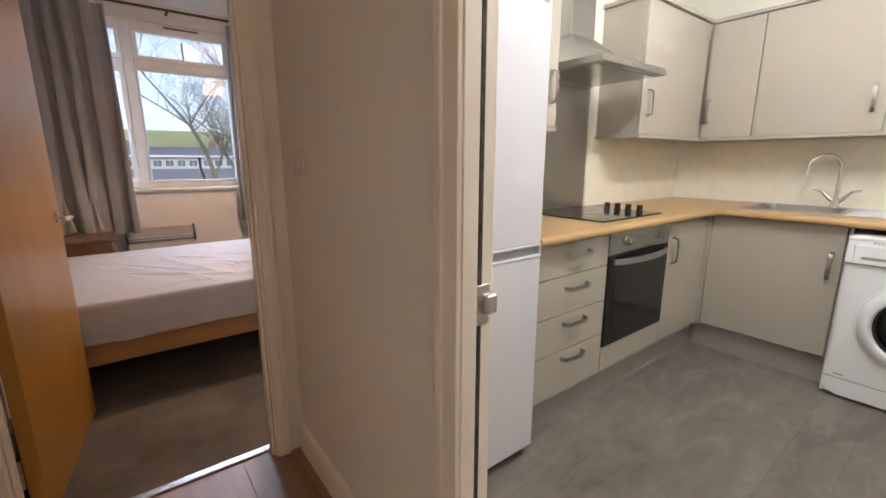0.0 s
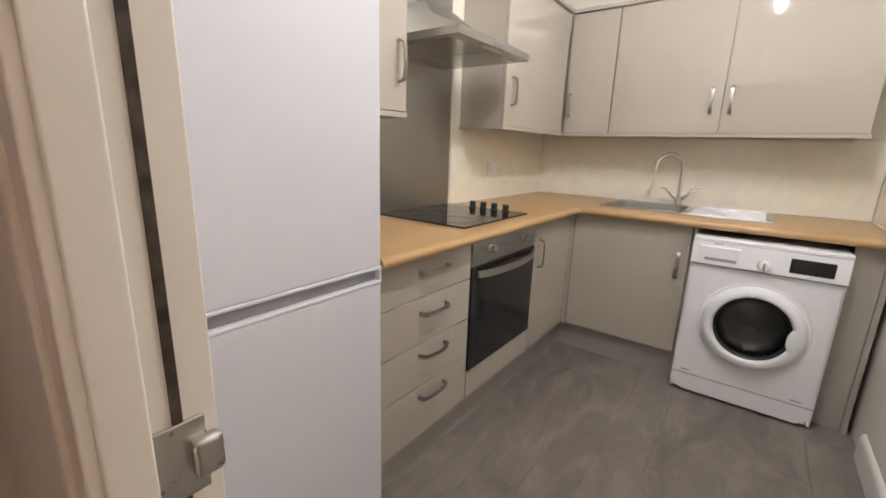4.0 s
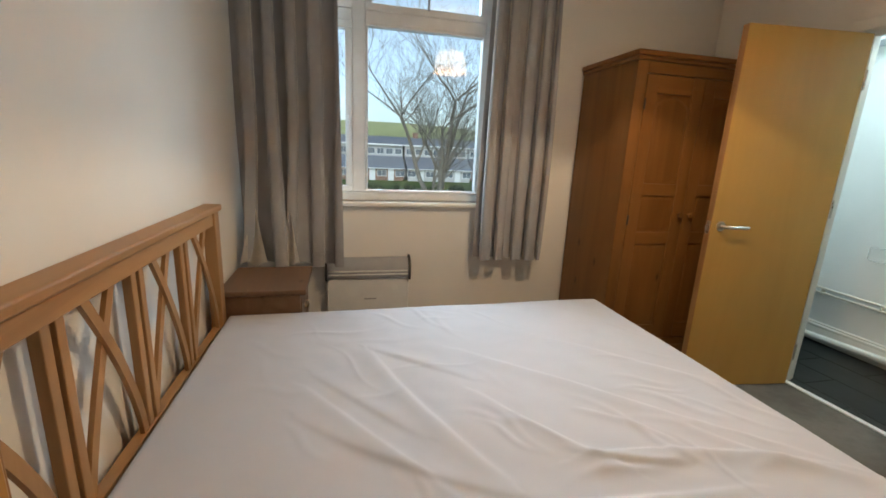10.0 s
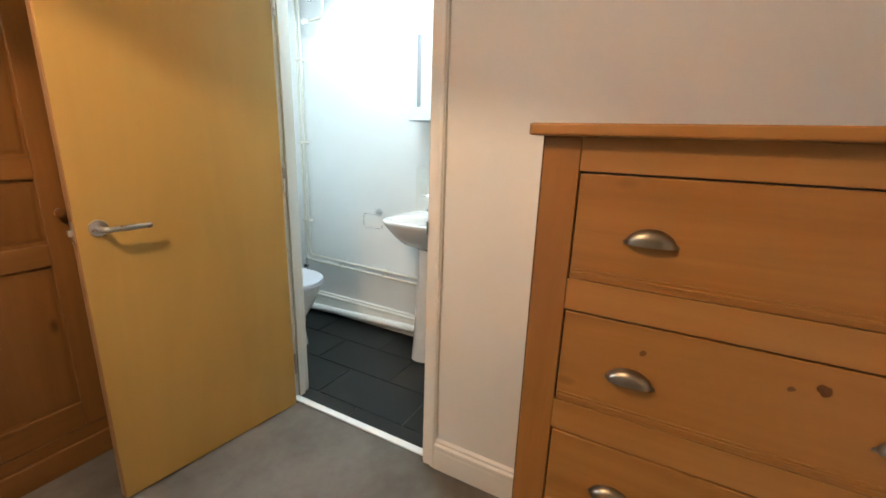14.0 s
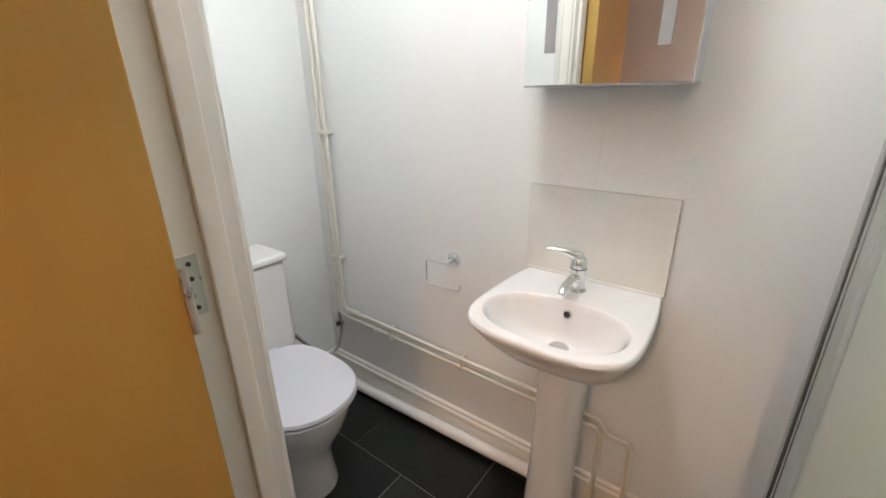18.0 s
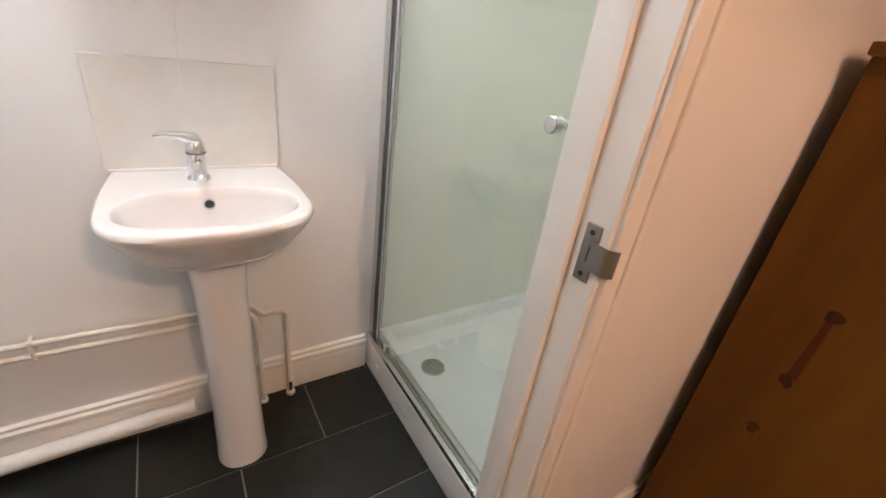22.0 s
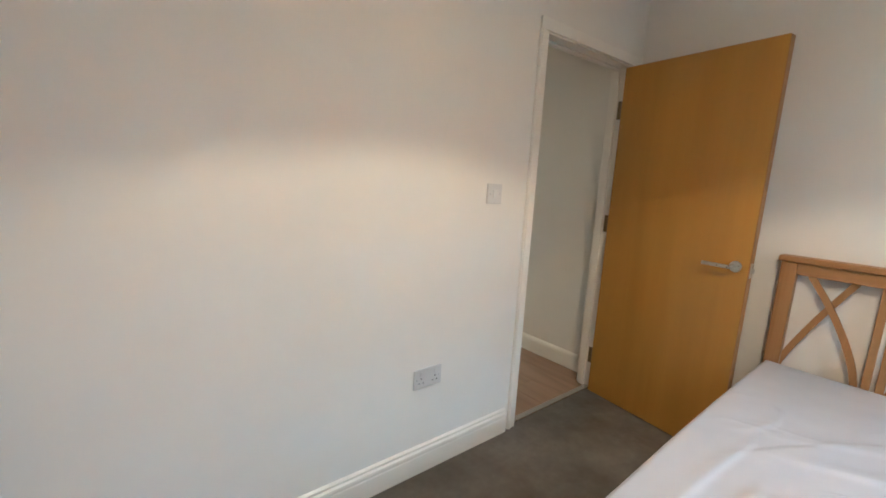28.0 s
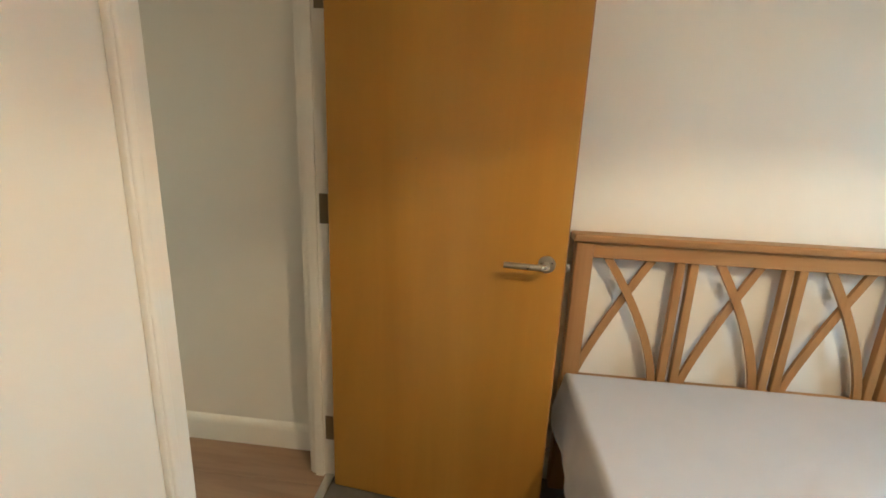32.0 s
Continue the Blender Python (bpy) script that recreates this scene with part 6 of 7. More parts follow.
def basin_ring(dx, dy, z, p=3.0, n=56):
    """The basin's outline in plan: flat at the wall, sides flaring slightly to a broad curved front; drawn in by dx at the front and dy at the sides."""
    pts = []
    xm, xw = 3.905, XB - 0.003
    for k in range(n):
        t = 2 * math.pi * (k + 0.5) / n
        c, s = math.cos(t), math.sin(t)
        if c < 0:
            x = xm - (xm - 3.733 - dx) * abs(c) ** (2 / p)
            y = (0.210 - dy) * math.copysign(abs(s) ** (2 / p), s)
        else:
            u = abs(c) ** 0.5
            x = xm + (xw - xm) * min(1.0, u * 1.12)
            y = (0.210 - dy) * math.copysign(1 - 0.085 * min(1.0, u * 1.12) ** 2 if u < 0.893 else 0.915 * (1 - u) / 0.107, s)
        pts.append((x, BCX + y, z))
    return pts


def bowl_ring(f, z, shift=0.0, n=56):
    pts = []
    for k in range(n):
        t = 2 * math.pi * (k + 0.5) / n
        c, s = math.cos(t), math.sin(t)
        pts.append((3.878 + shift + 0.113 * f * math.copysign(abs(c) ** (2 / 2.3), c), BCX + 0.178 * f * math.copysign(abs(s) ** (2 / 2.3), s), z))
    return pts


def basin():
    root = thing("wash_basin", Matrix(), "white porcelain pedestal wash basin", "basin")
    zt = 0.845
    under = [(4.03, BCX + 0.10 * math.sin(2 * math.pi * (k + 0.5) / 56)) for k in range(56)]
    low = [(x + 0.10 * math.cos(2 * math.pi * (k + 0.5) / 56), y, zt - 0.185) for k, (x, y) in enumerate(under)]
    outer = [low, basin_ring(0.135, 0.085, zt - 0.150, 2.3), basin_ring(0.075, 0.045, zt - 0.105, 2.5), basin_ring(0.028, 0.018, zt - 0.055, 2.8), basin_ring(0.006, 0.004, zt - 0.024), basin_ring(0.0, 0.0, zt - 0.012), basin_ring(0.003, 0.003, zt - 0.003), basin_ring(0.009, 0.008, zt)]
    inner = [bowl_ring(1.03, zt), bowl_ring(0.985, zt - 0.004), bowl_ring(0.94, zt - 0.020), bowl_ring(0.84, zt - 0.060, 0.010), bowl_ring(0.66, zt - 0.095, 0.028), bowl_ring(0.42, zt - 0.112, 0.046), bowl_ring(0.12, zt - 0.118, 0.062)]
    part("bowl", loft(outer + inner), M_PORC, root)
    ped = [superring(4.0, BCX + 0.0, 0.085, 0.072, 0.0), superring(4.0, BCX, 0.083, 0.069, 0.06), superring(4.005, BCX, 0.078, 0.062, 0.35), superring(4.01, BCX, 0.080, 0.064, 0.56), superring(4.015, BCX, 0.090, 0.074, zt - 0.165), superring(4.02, BCX, 0.10, 0.086, zt - 0.14)]
    ped = [[(x - 0.045 * (1 - z / 0.7), y, z) for x, y, z in r] for r in ped]
    part("pedestal", loft(ped), M_PORC, root)
    part("overflow", rod((3.992, BCX, zt - 0.034), (3.9795, BCX, zt - 0.037), 0.0095, None, 16), M_DARKM, root, "chrome overflow hole")
    part("overflow_rim", tube(arc((3.980, BCX, zt - 0.0368), 0.0108, 0, 360, (0, 1, 0), (0.25, 0, 0.97), 18), 0.0022, 6), M_CHROME, root)
    part("waste", lathe([(0.027, 0), (0.027, 0.003), (0.023, 0.006), (0.020, 0.0065)], 24), M_CHROME, root, "chrome pop-up waste").matrix_basis = pose(3.940, BCX, zt - 0.117)
    return root


basin()


def basin_tap():
    x, y, z = 4.065, 1.830, 0.846
    root = thing("basin_tap", Matrix(), "chrome single-lever basin mixer tap", "tap")
    part("body", lathe([(0.026, 0), (0.024, 0.006), (0.021, 0.012), (0.020, 0.06), (0.022, 0.075), (0.018, 0.09), (0.008, 0.096)], 22), M_CHROME, root).matrix_basis = pose(x, y, z)
    part("spout", tube([(x, y, z + 0.035), (x - 0.05, y, z + 0.045), (x - 0.10, y, z + 0.04), (x - 0.112, y, z + 0.03)], [0.015, 0.013, 0.011, 0.010], 12), M_CHROME, root)
    part("lever", tube([(x + 0.004, y - 0.012, z + 0.078), (x, y + 0.002, z + 0.096), (x - 0.012, y + 0.032, z + 0.108), (x - 0.024, y + 0.062, z + 0.112), (x - 0.030, y + 0.080, z + 0.111)], [0.012, 0.016, 0.010, 0.0065, 0.005], 12), M_CHROME, root)
    part("seam", tube(arc((x, y, z + 0.064), 0.0215, 0, 360, (1, 0, 0), (0, 1, 0), 20), 0.0012, 5), M_DARKM, root)
    return root


basin_tap()
sp = thing("basin_splashback", Matrix(), "cream glazed tile splashback above the basin", "splashback")
part("sealant", box(XB - 0.012, 1.630, 0.8452, XB - 0.0075, 2.014, 0.852, 0.002), M_PLASTIC, sp, "white sealant bead")
part("panel", box(XB - 0.008, 1.624, 0.846, XB - 0.001, 2.020, 1.107, 0.0015), M_SPLASH, sp)
tagged(obj("pull_cord", tube([(XB - 0.004, 1.832, 1.372), (XB - 0.002, 1.828, 1.25), (XB - 0.009, 1.836, 1.112), (XB - 0.0095, 1.838, 1.04)], 0.0009, 6), M_PLASTIC), "thin white cord below the mirror cabinet", "cord")


def mirror_cabinet():
    root = thing("mirror_cabinet", Matrix(), "white-framed mirror cabinet with a lit glass strip", "mirror cabinet")
    x0, x1, y0, y1, z0, z1 = 4.03, XB - 0.002, 1.632, 2.002, 1.371, 1.885
    part("body", box(x0 + 0.016, y0, z0, x1, y1, z1, 0.002), M_WHITE, root)
    part("mirror_door", box(x0, y0, z0, x0 + 0.014, y1, z1, 0.001), M_MIRROR, root, "mirrored door")
    for yy in (y1 - 0.075, y0 + 0.05):
        part("frosted_strip", box(x0 - 0.0012, yy, z0 + 0.07, x0 + 0.001, yy + 0.025, z1 - 0.08), M_GREY, root, "frosted light strip")
    part("base_edge", box(x0, y0, z0 - 0.004, x1, y1, z0 - 0.0005), M_GREY, root)
    return root


mirror_cabinet()


def toilet():
    cy0 = YB
    cx = 3.648
    root = thing("toilet", Matrix(), "white close-coupled toilet with the lid closed", "toilet")
    part("cistern", box(cx - 0.185, cy0 - 0.185, 0.40, cx + 0.185, cy0 - 0.005, 0.775, 0.022, 4), M_PORC, root)
    part("cistern_lid", box(cx - 0.192, cy0 - 0.193, 0.775, cx + 0.192, cy0 - 0.003, 0.805, 0.010, 3), M_PORC, root)
    part("flush_button", rod((cx, cy0 - 0.095, 0.805), (cx, cy0 - 0.095, 0.811), 0.022, None, 20), M_CHROME, root)

    def ring(w, y_front, y_back, z, p=2.5):
        c, b = (y_front + y_back) / 2, (y_back - y_front) / 2
        pts = []
        for k in range(44):
            t = 2 * math.pi * k / 44
            co, si = math.cos(t), math.sin(t)
            wd = w * (1.0 if si > 0 else 1.0)
            pw = 2 / (3.4 if si > 0 else 2.1)
            pts.append((cx + wd * math.copysign(abs(co) ** pw, co), c + b * math.copysign(abs(si) ** (2 / p if si < 0 else 0.6), si), z))
        return pts

    f = cy0 - 0.64
    part("bowl", loft([ring(0.128, f + 0.10, cy0 - 0.02, 0.0), ring(0.120, f + 0.115, cy0 - 0.02, 0.10), ring(0.122, f + 0.10, cy0 - 0.02, 0.19), ring(0.155, f + 0.03, cy0 - 0.02, 0.30), ring(0.178, f + 0.005, cy0 - 0.02, 0.37), ring(0.180, f, cy0 - 0.02, 0.40)]), M_PORC, root)
    part("seat", loft([ring(0.180, f - 0.004, cy0 - 0.20, 0.403), ring(0.186, f - 0.010, cy0 - 0.20, 0.410), ring(0.184, f - 0.008, cy0 - 0.20, 0.418)]), M_WHITE, root)
    part("lid", loft([ring(0.183, f - 0.006, cy0 - 0.195, 0.421), ring(0.187, f - 0.012, cy0 - 0.195, 0.428), ring(0.183, f - 0.008, cy0 - 0.195, 0.438), ring(0.150, f + 0.03, cy0 - 0.22, 0.443)]), M_WHITE, root)
    for dx in (-0.07, 0.07):
        part("hinge", rod((cx + dx - 0.02, cy0 - 0.19, 0.428), (cx + dx + 0.02, cy0 - 0.19, 0.428), 0.012, None, 12), M_WHITE, root)
    return root


toilet()


def paper_holder():
    root = thing("toilet_roll_holder", Matrix(), "empty chrome toilet roll holder on the wall", "roll holder")
    y, z = 2.30, 0.80
    part("rose", lathe([(0.026, 0), (0.027, 0.006), (0.022, 0.014), (0.012, 0.016)], 22), M_CHROME, root).matrix_basis = pose(XB, y, z, 0, -90, 0)
    xo = XB - 0.045
    part("wire", tube([(XB - 0.01, y, z), (xo, y, z - 0.004), (xo, y + 0.02, z - 0.006), (xo, y + 0.085, z - 0.006), (xo, y + 0.095, z - 0.012), (xo, y + 0.095, z - 0.085), (xo, y + 0.085, z - 0.096), (xo, y - 0.045, z - 0.096), (xo, y - 0.052, z - 0.09), (xo, y - 0.052, z - 0.072)], 0.0038, 8), M_CHROME, root)
    return root


paper_holder()
M_PIPE = paint("painted pipe", (0.70, 0.66, 0.57), 0.4, 0.05, 90, 0.05)


def pipes():
    root = thing("supply_pipes", Matrix(), "pair of cream painted water pipes clipped to the wall", "pipes")
    xp = XB - 0.028
    for k, (dy, dz) in enumerate(((0.0, 0.0), (0.034, -0.036))):
        y, z = 2.915 + dy, 0.425 + dz
        part("pipe", tube([(xp, y, 2.20), (xp, y, z + 0.03)] + [(xp, y - 0.03 + 0.03 * math.cos(a), z + 0.03 - 0.03 * math.sin(a)) for a in (0.5, 1.0, 1.5)] + [(xp, 1.81, z - 0.018)], 0.0085, 10), M_PIPE, root)
    for z in (0.68, 1.22, 1.75):
        part("pipe_clip", box(xp - 0.012, 2.90, z - 0.008, XB, 2.965, z + 0.008, 0.003), M_PIPE, root)
    for y in (2.62, 2.25):
        part("pipe_clip", box(xp - 0.0095, y - 0.005, 0.368, XB, y + 0.005, 0.424, 0.003), M_PIPE, root)
    for y, z in ((2.84, 0.424), (2.74, 0.388)):
        part("coupling", rod((xp, y - 0.03, z), (xp, y + 0.03, z), 0.0125, None, 12), M_PIPE, root)
    part("isolating_valve", rod((xp, 2.955, 0.30), (xp, 2.955, 0.40), 0.012, None, 12), M_CHROME, root, "dull chrome isolating valve")
    part("valve_body", rod((xp - 0.02, 2.955, 0.335), (xp + 0.01, 2.955, 0.335), 0.012, None, 12), M_DARKM, root)
    part("flexible_tail", tube([(xp, 2.955, 0.30), (xp - 0.03, 2.95, 0.22), (xp - 0.12, 2.93, 0.2), (3.85, 2.93, 0.42)], 0.008, 8), M_ALU, root)
    loop = thing("basin_supply_pipes", Matrix(), "cream painted pipes looping down behind the basin", "pipes")
    part("pipe", tube([(xp, 1.81, 0.407), (xp, 1.735, 0.40), (xp, 1.715, 0.375), (xp - 0.002, 1.70, 0.36), (xp - 0.01, 1.68, 0.368), (xp - 0.012, 1.645, 0.368), (xp - 0.014, 1.634, 0.355), (xp - 0.016, 1.634, 0.0)], 0.0085, 10), M_PIPE, loop)
    part("pipe", tube([(xp, 1.81, 0.371), (xp, 1.742, 0.368), (xp - 0.004, 1.728, 0.352), (xp - 0.012, 1.726, 0.33), (xp - 0.016, 1.726, 0.0)], 0.0085, 10), M_PIPE, loop)
    for y in (1.634, 1.726):
        part("floor_collar", rod((xp - 0.016, y, 0.0), (xp - 0.016, y, 0.012), 0.015, None, 14), M_PIPE, loop)
    part("valve", box(xp - 0.026, 1.628, 0.02, xp - 0.006, 1.64, 0.06, 0.003), M_BLACK, loop)
    waste = thing("waste_pipe", Matrix(), "fat white waste pipe along the skirting at floor level", "pipes")
    part("pipe", tube([(XB - 0.048, 2.99, 0.030), (XB - 0.048, 1.93, 0.075)], 0.024, 14), M_PLASTIC, waste)
    return root


pipes()


def water_heater():
    root = thing("water_heater_unit", Matrix(), "small white wall unit with valves and pipes beneath", "water heater")
    part("case", box(XB - 0.17, 2.50, 2.13, XB - 0.002, 2.88, 2.42, 0.012, 3), M_WHITE, root)
    for y in (2.66, 2.76):
        part("valve", rod((XB - 0.08, y, 2.06), (XB - 0.08, y, 2.135), 0.013, None, 12), M_CHROME, root)
        part("valve_head", rod((XB - 0.11, y, 2.09), (XB - 0.05, y, 2.09), 0.010, None, 10), M_DARKM, root)
    part("pipe", tube([(XB - 0.08, 2.66, 2.07), (XB - 0.08, 2.66, 2.0), (XB - 0.07, 2.69, 1.965), (XB - 0.05, 2.82, 1.96), (XB - 0.04, 2.87, 1.98)], 0.009, 10), M_PIPE, root)
    part("elbow", rod((XB - 0.05, 2.80, 1.962), (XB - 0.045, 2.86, 1.962), 0.014, None, 12), M_CHROME, root)
    return root


water_heater()


# ---------- shower ----------
def shower():
    ys = 1.305
    root = thing("shower_enclosure", Matrix(), "glazed shower enclosure with a silver sliding door", "shower")
    x0, x1 = XE + 0.114, XB - 0.002
    part("tray_front", box(x0, ys - 0.01, 0.0, x1, ys + 0.022, 0.135, 0.006), M_TRAY, root, "white tray front panel")
    for xx in (3.55, 3.80, 4.03):
        part("cover_cap", rod((xx, ys + 0.0215, 0.07), (xx, ys + 0.025, 0.07), 0.009, None, 12), M_WHITE, root)
    part("bottom_track", box(x0, ys - 0.035, 0.135, x1, ys + 0.022, 0.160, 0.004), M_ALU, root, "silver bottom track")
    part("track_groove", box(x0, ys - 0.012, 0.1605, x1, ys - 0.004, 0.166), M_RUBBER, root)
    part("top_track", box(x0, ys - 0.035, 1.90, x1, ys + 0.012, 1.945, 0.004), M_ALU, root)
    part("wall_profile", box(x1 - 0.035, ys - 0.025, 0.16, x1, ys + 0.012, 1.90, 0.004), M_ALU, root, "silver wall profile")
    part("wall_seal", box(x1 - 0.05, ys - 0.006, 0.16, x1 - 0.036, ys + 0.002, 1.90), M_RUBBER, root)
    part("wall_profile", box(x0, ys - 0.025, 0.16, x0 + 0.03, ys + 0.012, 1.90, 0.004), M_ALU, root)
    slide = part("sliding_panel", box(x0 + 0.06, ys + 0.000, 0.165, 4.085, ys + 0.006, 1.90), M_SHGLASS, root, "clear sliding glass door")
    slide.visible_shadow = False
    part("door_edge", box(4.072, ys - 0.002, 0.165, 4.088, ys + 0.008, 1.90, 0.002), M_ALU, slide)
    kn = part("knob", lathe([(0.009, 0.0), (0.009, 0.014), (0.0145, 0.018), (0.015, 0.036), (0.012, 0.039)], 20), M_CHROME, slide, "chrome round door knob")
    kn.matrix_basis = pose(3.415, ys + 0.006, 1.12, -90, 0, 0)
    part("roller", box(3.985, ys - 0.015, 0.160, 4.010, ys + 0.014, 0.205, 0.006), M_CHROME, root, "chrome door roller")
    return root


shower()
tr = thing("shower_tray", Matrix(), "white acrylic shower tray with a round drain", "shower tray")
TX0, TX1, TY0, TY1 = XE + 0.114, XB - 0.002, 0.46, 1.268


def tray_ring(g, z):
    return [(TX0 + g, TY0 + g, z), (TX1 - g, TY0 + g, z), (TX1 - g, TY1 - g, z), (TX0 + g, TY1 - g, z)]


part("tray", loft([tray_ring(0.0, 0.0), tray_ring(0.0, 0.158), tray_ring(0.035, 0.158), tray_ring(0.055, 0.118), tray_ring(0.30, 0.112)]), M_TRAY, tr)
dr = part("drain", lathe([(0.046, 0), (0.045, 0.004), (0.036, 0.006)], 28), M_NICKEL, tr, "round grey drain cover")
dr.matrix_basis = pose(3.90, 1.155, 0.1165)
tagged(obj("shower_panel_back", box(TX0, TY0 - 0.012, 0.158, TX1, TY0 - 0.003, 2.2, 0.001), M_SHWALL), "pale green-white shower wall panel", "wall panel", kind="structure")
tagged(obj("shower_panel_east", box(XB - 0.010, TY0, 0.158, XB - 0.001, 1.262, 2.2, 0.001), M_SHWALL), "pale green-white shower wall panel", "wall panel", kind="structure")
tagged(obj("shower_panel_west", box(XE + 0.1125, TY0, 0.158, XE + 0.121, 1.262, 2.2, 0.001), M_SHWALL), "pale green-white shower wall panel", "wall panel", kind="structure")
structure("wall_shower_end", wall_mesh(1, 0.34, 0.445, XE + 0.10, XB, 0, H), M_BWALL, "white painted wall behind the shower", "wall")
tagged(obj("soap_shelf", loft([[(3.66, TY0, 0.86), (3.96, TY0, 0.86), (3.93, TY0 + 0.07, 0.862), (3.69, TY0 + 0.07, 0.862)], [(3.64, TY0, 0.90), (3.98, TY0, 0.90), (3.95, TY0 + 0.09, 0.895), (3.67, TY0 + 0.09, 0.895)]]), M_TRAY), "moulded white shelf on the shower wall", "shelf")
su = thing("electric_shower", Matrix(), "white electric shower unit on the shower wall", "shower unit")
part("case", box(3.70, TY0 - 0.002, 1.42, 3.90, TY0 + 0.075, 1.80, 0.02, 4), M_WHITE, su)
part("dial", rod((3.80, TY0 + 0.07, 1.52), (3.80, TY0 + 0.09, 1.52), 0.03, None, 20), M_GREY, su)
part("hose", tube([(3.72, TY0 + 0.04, 1.42), (3.66, TY0 + 0.05, 1.10), (3.62, TY0 + 0.04, 1.0), (3.58, TY0 + 0.05, 1.2), (3.58, TY0 + 0.06, 1.85)], 0.007, 8), M_ALU, su)

# ceiling light
cl = thing("bathroom_ceiling_light", pose(3.70, 1.98, 0), "round white lit bathroom ceiling light", "ceiling lamp")
part("base", lathe([(0.15, H - 0.02), (0.155, H - 0.001)], 36), M_PLASTIC, cl)
part("diffuser", lathe([(0.02, H - 0.062), (0.10, H - 0.056), (0.14, H - 0.035), (0.145, H - 0.02)], 36), glow("light diffuser", (0.92, 0.97, 1.0), 3.0), cl)

# ---------- floors of pieces ----------
tagged(obj("floor_bathroom", box(XE + 0.035, 1.28, -0.06, XB, YB, -0.004), M_GROUT), "black slate-look tiled bathroom floor with grey grout", "floor", kind="structure")
FLB = bpy.data.objects["floor_bathroom"]
P, LN, G = 0.2555, 0.516, 0.0020


def cut_tile(x0, y0, x1, y1):
    x0, x1, y0, y1 = max(x0, XE + 0.04), min(x1, XB - 0.001), max(y0, 1.283), min(y1, YB - 0.001)
    if x1 - x0 < 0.01 or y1 - y0 < 0.01:
        return
    part("tile", box(x0 + G, y0 + G, -0.012, x1 - G, y1 - G, 0.0005, 0.0012, 1), M_SLATE, FLB)


for r in range(-1, 4):
    xr = 3.61 + P * (r - 1)
    base = 1.322 - 0.258 if r % 2 == 0 else 1.322
    for k in range(-1, 5):
        cut_tile(xr, base + LN * k, xr + P, base + LN * (k + 1))

tagged(obj("floor_hall", box(XW, -3.2, -0.06, HX0 + 0.05, -0.04, -0.006), M_GROUT), "warm brown laminate plank hall floor", "floor", kind="structure")
FLH = bpy.data.objects["floor_hall"]
rnd = random.Random(11)
xx = XW
while xx < HX0 + 0.03:
    w = min(0.192, HX0 + 0.05 - xx)
    yy = -3.2 - rnd.uniform(0, 1.0)
    while yy < -0.045:
        a, b = max(yy, -3.2), min(yy + 1.28, -0.046)
        if b - a > 0.03 and w > 0.01:
            part("plank", box(xx + 0.0006, a + 0.0006, -0.012, xx + w - 0.0006, b - 0.0006, 0.0, 0.0012, 1), M_LAM, FLH)
        yy += 1.28
    xx += 0.192
tagged(obj("floor_kitchen", box(HX0 + 0.052, KY0, -0.06, XB, -0.113, -0.006), M_GROUT), "grey wood-look vinyl kitchen floor", "floor", kind="structure")
FLK = bpy.data.objects["floor_kitchen"]
yy = KY0
while yy < -0.12:
    w = min(0.18, -0.113 - yy)
    xx = HX0 + 0.052 - rnd.uniform(0, 1.1)
    while xx < XB - 0.02:
        a, b = max(xx, HX0 + 0.052), min(xx + 1.22, XB)
        if b - a > 0.03 and w > 0.01:
            part("plank", box(a + 0.0003, yy + 0.0003, -0.012, b - 0.0003, yy + w - 0.0003, 0.0, 0.0006, 1), M_VINYL, FLK)
        xx += 1.22
    yy += 0.18
tagged(obj("threshold_strip", box(HX0 + 0.032, KD0, 0.0003, HX0 + 0.068, KD1, 0.007, 0.003), M_ALU), "metal threshold strip at the kitchen doorway", "threshold", kind="structure")

# ---------- outside ----------
GZ = -4.0


def mat_grass():
    m, nt, b = base_mat("winter grass", 0.95, 0, 0.1)
    v = coords(nt)
    n = tex_noise(nt, v, 0.12, 6, 0.6)
    link(nt, ramp(nt, n, [(0.35, (0.055, 0.085, 0.025)), (0.65, (0.12, 0.14, 0.045))]), b.inputs["Base Color"])
    return m


M_GRASS = mat_grass()
M_ASPH = paint("asphalt", (0.055, 0.055, 0.057), 0.9, 0.15, 60, 0.2, 0.4)
# Bark colour is raised a little to carry haze over the trees.
M_BARK = paint("hazed bark", (0.21, 0.19, 0.16), 0.95, 0.3, 25, 0.4, 3)
M_ROOF = paint("slate roof", (0.17, 0.18, 0.21), 0.8, 0.15, 8, 0.1, 1)
M_RENDER = paint("pale render", (0.50, 0.50, 0.50), 0.85, 0.06, 30, 0.05, 0.5)
M_BRICKF = paint("brown brick", (0.24, 0.15, 0.11), 0.9, 0.12, 20, 0.1, 0.8)
M_FARG = plain("dark window", (0.14, 0.16, 0.19), 0.2)
# Hill grass is lightened: the haze of distance is put into its colour.
M_HILL = paint("hazed hill grass", (0.34, 0.35, 0.15), 1.0, 0.2, 2, 0.0, 0.02)
M_HEDGE = paint("hedge", (0.05, 0.065, 0.03), 1.0, 0.3, 6, 0.3, 1.0)
structure("ground", box(-400, -400, GZ - 0.3, 400, 900, GZ), M_GRASS, "winter grass beyond the window", "ground")
structure("road", box(-200, 26, GZ, 200, 33, GZ + 0.02), M_ASPH, "grey asphalt road", "road")
hill = bmesh.new()
